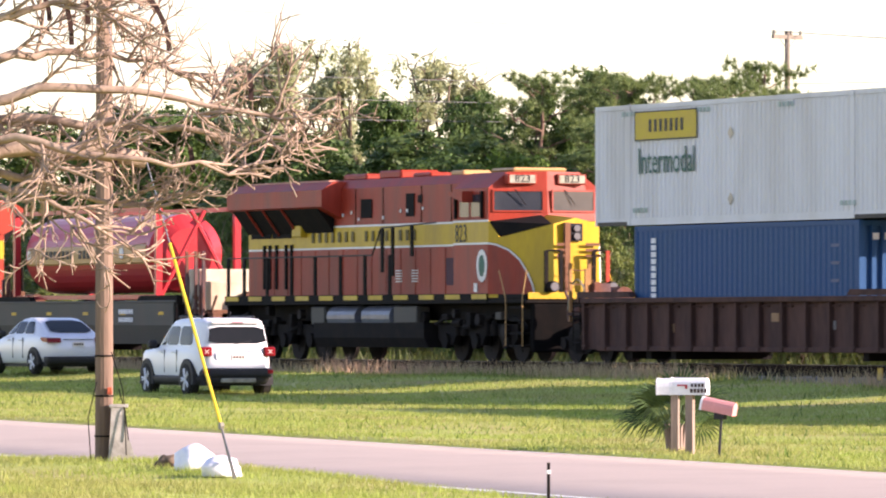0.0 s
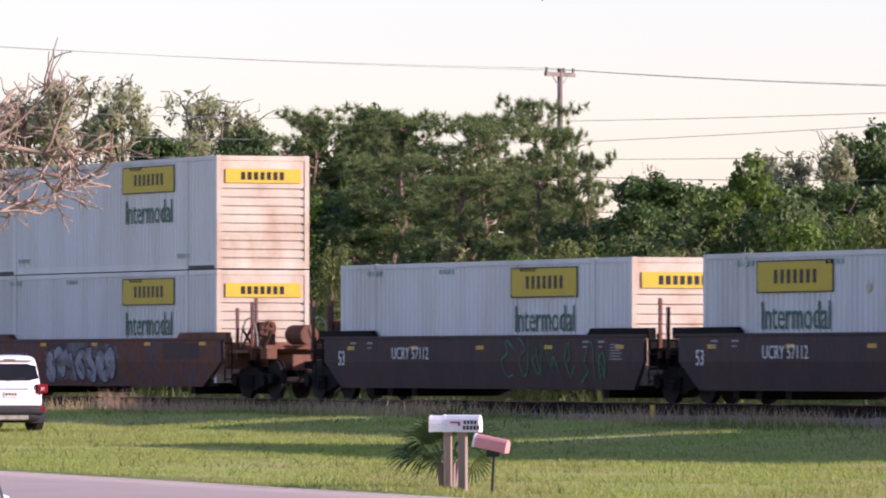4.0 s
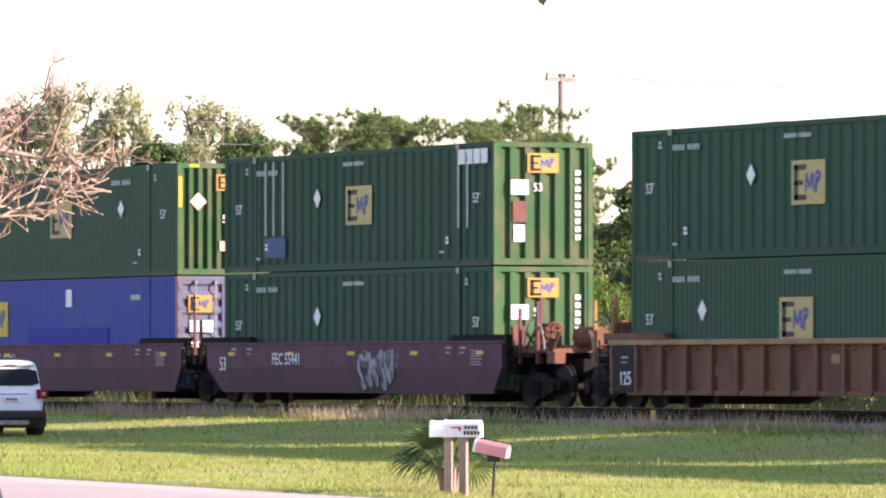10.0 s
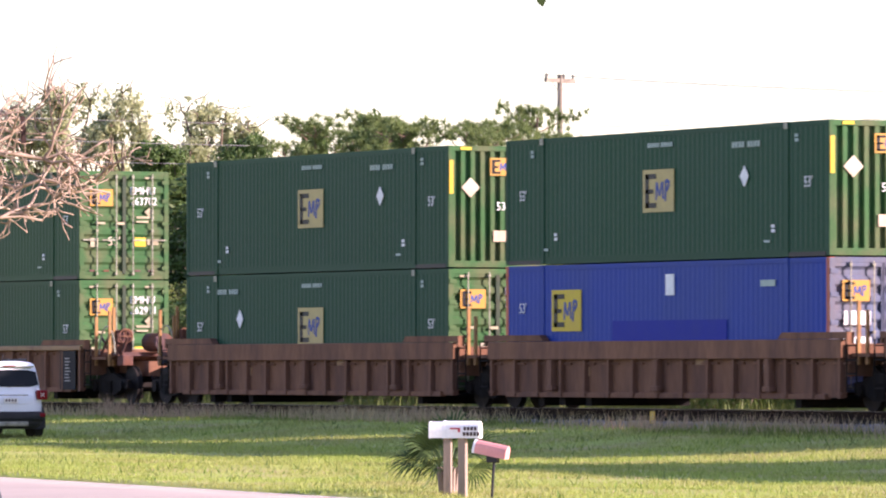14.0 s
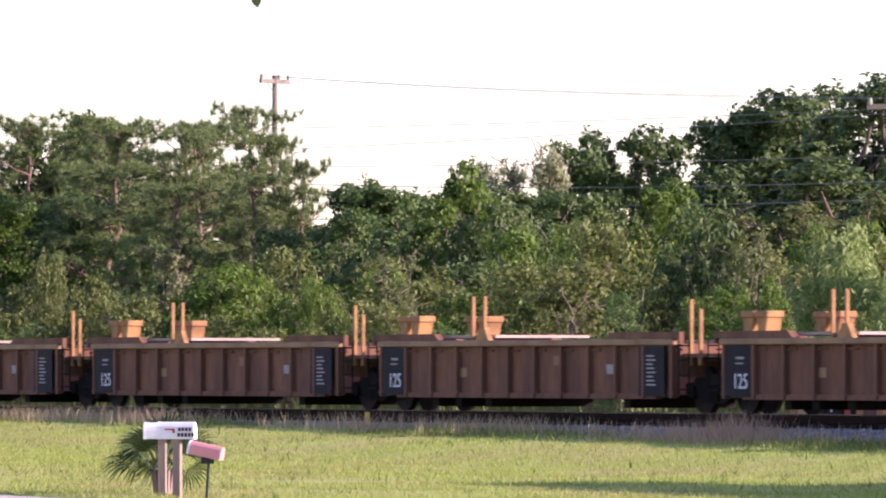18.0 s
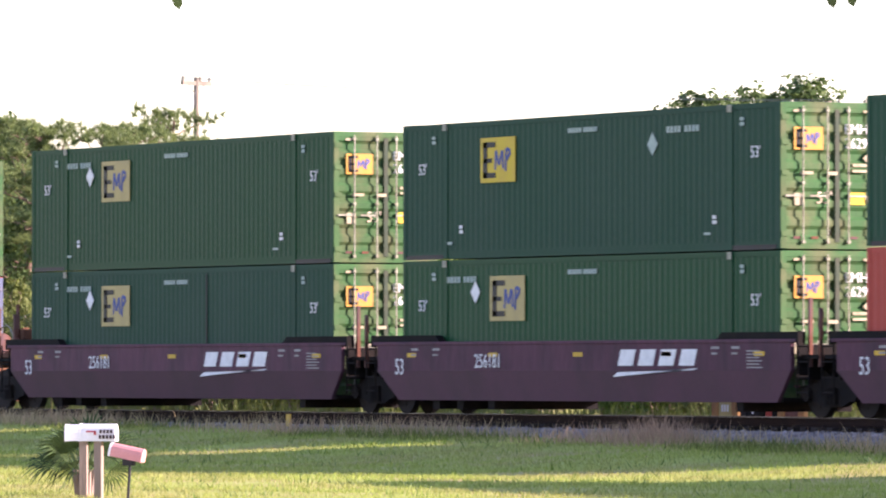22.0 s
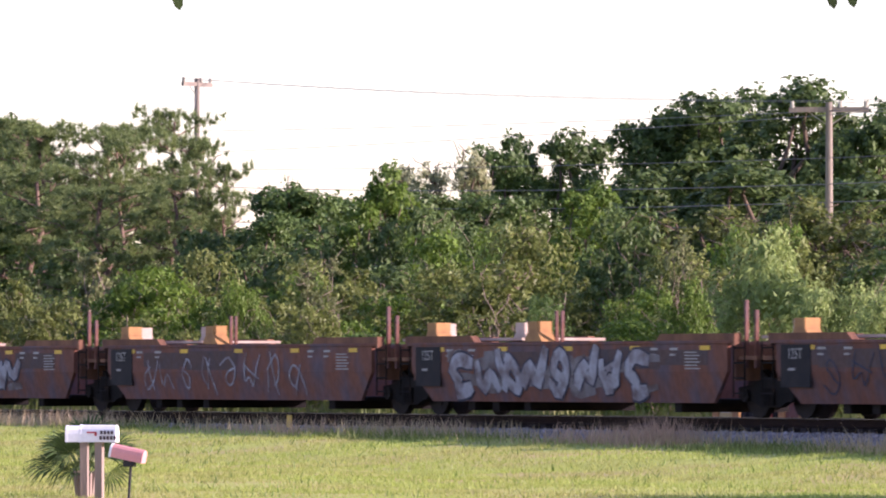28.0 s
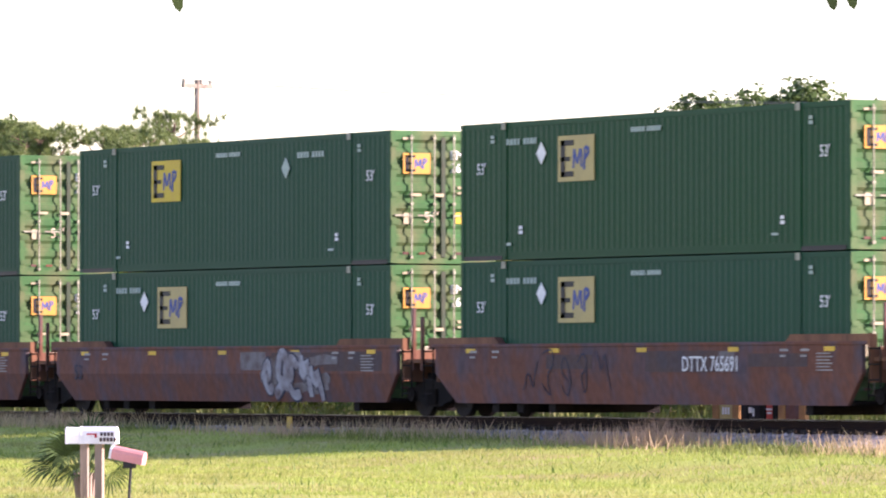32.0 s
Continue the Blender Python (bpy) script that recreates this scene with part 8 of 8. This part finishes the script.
for pts in ([(0.2, -0.2, 1.0), (0.28, -0.35, 0.7), (0.3, -0.4, 0.1)], [(-0.1, -0.2, 1.1), (-0.22, -0.3, 0.6), (-0.18, -0.3, 0.02)], [(0.1, -0.2, 1.5), (0.25, -0.3, 1.0), (0.33, -0.35, 0.3)]):
    me = tubes([[(p, 0.008) for p in pts]], 5)
    me.materials.append(M_DARK)
    hang("loose_cable", me, up)
guy = tagged(new("guy_wire"), "steel guy wire with a yellow plastic sleeve", "guy wire")
foot, head = Vector((-84.6, 32.8, ground_z(-84.6, 32.8) + 0.0)), Vector((-91.4, 33.5, 5.2))
knee = foot.lerp(head, 0.105)
bm = bmesh.new()
bar(bm, foot, head, 0.010, seg=6)
part("steel_strand", bm, M_WIRE, guy)
bm = bmesh.new()
bar(bm, knee, foot.lerp(head, 0.485), 0.023, seg=8)
part("sleeve", bm, M_GUY, guy, "bright yellow sleeve")
bm = bmesh.new()
bar(bm, foot - Vector((0, 0, 0.1)), knee, 0.018, seg=6)
disc(bm, knee, 0.05, 0.05, 8)
part("anchor_rod", bm, M_STEEL, guy)


def lump(name, x, y, sx, sy, sz, material, seed, label, cat, rough=0.25):
    bm = bmesh.new()
    bmesh.ops.create_icosphere(bm, subdivisions=3, radius=1.0)
    for v in bm.verts:
        n = v.co.normalized()
        k = 1 + rough * noise.noise(n * 1.6 + Vector((seed, 0, 0))) + rough * 0.4 * noise.noise(n * 4 + Vector((seed, 5, 0)))
        v.co = Vector((n.x * sx * k, n.y * sy * k, max(-0.35, n.z) * sz * k))
    ob = part(name, bm, material)
    ob.matrix_basis = pose(x, y, ground_z(x, y) + sz * 0.3, 0, 0, seed * 50)
    for p in ob.data.polygons:
        p.use_smooth = True
    return tagged(ob, label, cat)


lump("rubbish_sack", -87.0, 33.15, 0.30, 0.26, 0.24, M_BAG, 1, "bulging white plastic sack lying on grass", "sack")
lump("rubbish_sack", -85.25, 32.85, 0.33, 0.26, 0.20, M_BAG, 3, "slumped white plastic sack lying on grass", "sack")
lump("tree_stump", -88.1, 33.2, 0.16, 0.14, 0.12, M_BARK, 5, "small dark rotten stump in the grass", "stump", 0.5)
for x, y, h in ((-69.44, 30.5, 0.62),):
    bm = bmesh.new()
    box(bm, -0.014, 0.014, -0.014, 0.014, -0.2, h, 0.003)
    stake = part("marker_stake", bm, M_DARK)
    stake.matrix_basis = pose(x, y, ground_z(x, y))
    tagged(stake, "thin dark metal stake standing in the grass", "stake")
    bm = bmesh.new()
    box(bm, -0.018, 0.018, -0.018, 0.018, h - 0.12, h - 0.08)
    part("paint_band", bm, M_MARK, stake)
# low marker by the rails
bm = bmesh.new()
box(bm, -0.1, 0.1, -0.02, 0.02, -0.55, -0.28, 0.005)
mk = part("track_marker", bm, M_REFL)
mk.matrix_basis = pose(-139.5, 69.2, 0.26)
tagged(mk, "small yellow-green marker plate beside the rail", "marker")
bm = bmesh.new()
box(bm, -0.02, 0.02, -0.015, 0.015, -0.9, -0.5)
part("marker_post", bm, M_DARK, mk)

# ---- bare tree by the road ----
TR = Vector((-58.9, 19.3, 0))
RIGHT, AWAY = Vector((0.3115, 0.950, 0)), Vector((-0.950, 0.3115, 0))
bt = tagged(new("bare_tree"), "leafless gnarled tree with long dark seed pods", "tree")
bt.matrix_basis = pose(TR.x, TR.y, ground_z(TR.x, TR.y))
GZ = ground_z(TR.x, TR.y)


def spot(r, z, d=0.0):
    """A place r metres to the right of the trunk, at world height z, d metres farther off."""
    return RIGHT * r + AWAY * d + Vector((0, 0, z - GZ))


rb = random.Random(31)


def twigs(path, r, level, out):
    """Side shoots that leave a limb, sweep outwards and turn up or down at their tips."""
    if level == 0:
        return
    n = len(path)
    count = {3: 10, 2: 5, 1: 3}[level]
    for k in range(count):
        i = rb.randint(max(1, n // 4), n - 2)
        p, q = path[i][0], path[i + 1][0]
        d = (q - p).normalized()
        side = d.cross(Vector((rb.gauss(0, 1), rb.gauss(0, 1), rb.gauss(0, 1)))).normalized()
        e = (d * rb.uniform(0.5, 1.1) + side * rb.uniform(0.5, 1.0)).normalized()
        L = {3: rb.uniform(0.45, 0.95), 2: rb.uniform(0.28, 0.55), 1: rb.uniform(0.10, 0.25)}[level]
        m = 6
        pts, pos, cur = [], p.copy(), e
        r0 = max({3: 0.018, 2: 0.012, 1: 0.008}[level], path[i][1] * rb.uniform(0.40, 0.62))
        for j in range(m + 1):
            pts.append((pos.copy(), max(0.005, r0 * (1 - 0.65 * j / m))))
            cur = (cur + Vector((rb.gauss(0, 0.17), rb.gauss(0, 0.17), rb.gauss(0.05, 0.16)))).normalized()
            pos = pos + cur * L / m
        out.append(pts)
        twigs(pts, r0, level - 1, out)


TRUNK = [(spot(0, GZ - 0.2), 0.26), (spot(0.05, 0.6), 0.22), (spot(-0.05, 1.6), 0.20), (spot(0.1, 2.4), 0.16), (spot(-0.1, 3.4), 0.12), (spot(0.1, 4.6), 0.06)]
me = tubes([TRUNK], 10)
me.materials.append(M_BARE)
hang("trunk", me, bt)
for k, (z0, ends, r0, lv) in enumerate((
        (2.2, ((1.2, 2.46, 0.0), (2.4, 2.42, 0.05)), 0.10, 1),
        (2.5, ((1.4, 2.75, 0.3), (2.7, 2.72, 0.2), (4.0, 2.58, 0.1)), 0.07, 3),
        (2.6, ((1.5, 3.0, -0.3), (2.7, 2.95, -0.2), (3.85, 2.86, -0.1)), 0.065, 3),
        (2.9, ((1.3, 3.3, 0.2), (2.1, 3.35, 0.4), (3.0, 3.2, 0.3)), 0.06, 3),
        (3.1, ((1.2, 3.6, -0.2), (1.7, 3.75, -0.3), (2.4, 3.6, -0.4)), 0.055, 3),
        (2.1, ((1.2, 2.25, 0.2), (2.0, 2.05, 0.3), (2.6, 1.95, 0.2)), 0.055, 3),
        (2.0, ((1.1, 2.15, -0.3), (1.8, 1.9, -0.4), (2.3, 1.62, -0.3)), 0.05, 3),
        (2.4, ((1.3, 2.55, -0.6), (2.4, 2.40, -0.7), (3.4, 2.3, -0.5)), 0.055, 3),
        (3.3, ((0.9, 4.0, 0.4), (1.5, 4.2, 0.5), (2.1, 4.1, 0.6)), 0.055, 3))):
    nodes = [spot(0, z0 - 0.08)] + [spot(e[0] * 1.05, e[1] + 0.03 - 0.045 * e[0], e[2]) for e in ends]
    main = []
    for a, b2 in zip(nodes, nodes[1:]):
        seg = crooked(a, b2, 1, 1, rb, 5, 0.06)
        main += [p for p, _ in (seg if not main else seg[1:])]
    n = len(main)
    main = [(p, max(0.010, r0 * (1 - 0.85 * i / (n - 1)) if k else r0 * (1 - 0.2 * i / (n - 1)))) for i, p in enumerate(main)]
    out = [main]
    twigs(main, r0, lv, out)
    me = tubes(out, 5)
    me.materials.append(M_BARE)
    hang("branch", me, bt)
M_POD = mat("dark dry seed pod", (0.045, 0.025, 0.022), 0.6, 0, (0.07, 0.04, 0.03), 8, 0.5)
for r, z, L, lean in ((2.55, 3.75, 0.46, 0.35), (1.8, 3.76, 0.42, 0.15), (1.58, 3.85, 0.3, 0.3), (1.98, 3.8, 0.28, 0.1), (3.42, 3.1, 0.24, 0.05), (2.25, 2.35, 0.2, -0.1), (2.9, 2.45, 0.22, 0.1)):
    bm = bmesh.new()
    a = spot(r, z)
    pts = [a + Vector((0, 0, -L * t)) + RIGHT * lean * L * (t + 0.3 * math.sin(3 * t)) for t in (0, 0.25, 0.5, 0.75, 1.0)]
    for p, q in zip(pts, pts[1:]):
        d = (q - p).normalized()
        s = d.cross(AWAY).normalized() * 0.022
        vs = [bm.verts.new(v + AWAY * o) for v in (p - s, p + s, q + s, q - s) for o in (-0.006, 0.006)]
        bmesh.ops.convex_hull(bm, input=vs)
    part("seed_pod", bm, M_POD, bt, "long dark seed pod")

# ---- leaves hanging close overhead ----
M_NEAR = leafy("near dark leaf", (0.05, 0.075, 0.02), (0.03, 0.05, 0.015), 0.3, 0, 0.2)
near = tagged(new("overhanging_tree"), "oak limb overhead with a few dark leaves hanging down", "tree")
near.matrix_basis = pose(-8.0, 10.0, ground_z(-8, 10))
NG = ground_z(-8, 10)
me = tubes([[((0, 0, -0.2), 0.20), ((0.05, 0.1, 1.5), 0.17), ((-0.1, 0, 3.2), 0.13), ((-0.2, -0.2, 5.0), 0.08)]], 12)
me.materials.append(M_BARK)
hang("trunk", me, near)
me = tubes([[((-0.1, 0, 3.0), 0.07), ((-1.2, -1.8, 3.15), 0.05), ((-2.2, -3.6, 3.1), 0.03), ((-2.9, -5.0, 3.05), 0.015)]], 8)
me.materials.append(M_BARK)
hang("limb", me, near)
for a, low, n in ((64.50, 1.494, 1), (59.22, 1.496, 1), (59.06, 1.498, 1)):
    d = Vector((-math.sin(radians(a)), math.cos(radians(a)), 0)) * 12.0 - Vector((-8.0, 10.0, NG - low))
    me = tubes([[((0.004, 0, 0.03), 0.0016), ((0.01, 0, 0.3), 0.002), ((0.03, 0.02, 2.30 - low - NG + 0.2), 0.006)]], 5)
    me.materials.append(M_BARK)
    tw = hang("twig", me, near, "", Matrix.Translation(d))
    for k in range(n + 2):
        rot = Euler((radians(90), radians(-12 + 25 * k), radians(a + 20 * k))).to_matrix().to_4x4()
        bm = bmesh.new()
        o = [(0, 0), (0.007, 0.008), (0.010, 0.022), (0.006, 0.038), (0, 0.046), (-0.006, 0.038), (-0.010, 0.022), (-0.007, 0.008)]
        bm.faces.new([bm.verts.new((x, z, 0.0)) for x, z in o])
        lf = part("leaf", bm, M_NEAR, tw)
        lf.matrix_basis = Matrix.Translation((0.0, 0, 0.0 if k == 0 else 0.02 + 0.03 * k)) @ rot


# ---- trackside boards beyond the rails ----


def board(x0, x1, panel, posts, bars, label):
    """A low notice board on two posts, facing the track."""
    c = tagged(new("notice_board"), label, "sign", "boards beside the track")
    c.matrix_basis = pose((x0 + x1) / 2, 80.0, ground_z(x0, 80.0))
    h = (x1 - x0) / 2
    for sx in (-1, 1):
        bm = bmesh.new()
        box(bm, sx * h - 0.14, sx * h + 0.14, -0.06, 0.06, -0.1, 0.85, 0.02)
        part("post", bm, posts, c)
    bm = bmesh.new()
    box(bm, -h + 0.15, h - 0.15, -0.03, 0.03, 0.25, 0.80, 0.01)
    p = part("panel", bm, panel, c)
    for u0, u1, z0, z1 in bars:
        plates([(u0 * h, u1 * h, z0, z1)], -0.037, M_MARK, p, "marking")


board(-139.5, -138.6, M_TAN, M_ORANGE, [(-0.35, -0.18, 0.46, 0.62), (-0.08, 0.08, 0.46, 0.62), (0.2, 0.36, 0.46, 0.62)], "tan board with white marks between orange posts")
board(-138.2, -137.6, M_PANEL, M_PANEL, [(-0.4, 0.1, 0.5, 0.62), (0.2, 0.45, 0.42, 0.6)], "black board with white swirled markings")
board(-137.4, -136.8, M_RED, M_DARK, [(-0.45, 0.4, 0.56, 0.60), (-0.3, 0.3, 0.48, 0.52)], "red board with thin white stripes")
board(-136.55, -135.65, M_RUST, M_ORANGE, [], "rusty brown board between yellow posts")


# ---- what moves ----
def motions():
    def run(t):
        return -(22.0109 * t + 0.0057835 * t * t)
    for ob, s, z, turn in TRAIN:
        walk(ob, [(t, pose(s + run(t), TRACK_Y, z, 0, 0, turn)) for t in (0, 4, 8, 12, 16, 20, 24, 28, 32)])
    # all wheelsets of one size turn alike
    first = WHEELS[0]
    walk(first, [(k / FPS, pose(0, 0, 0, 0, math.degrees(run(k / FPS) / 0.483), 0)) for k in range(32 * FPS + 1)])
    keys = first.animation_data
    for w in WHEELS[1:]:
        w.rotation_mode = "QUATERNION"
        data = w.animation_data_create()
        data.action, data.action_slot = keys.action, keys.action_slot


motions()
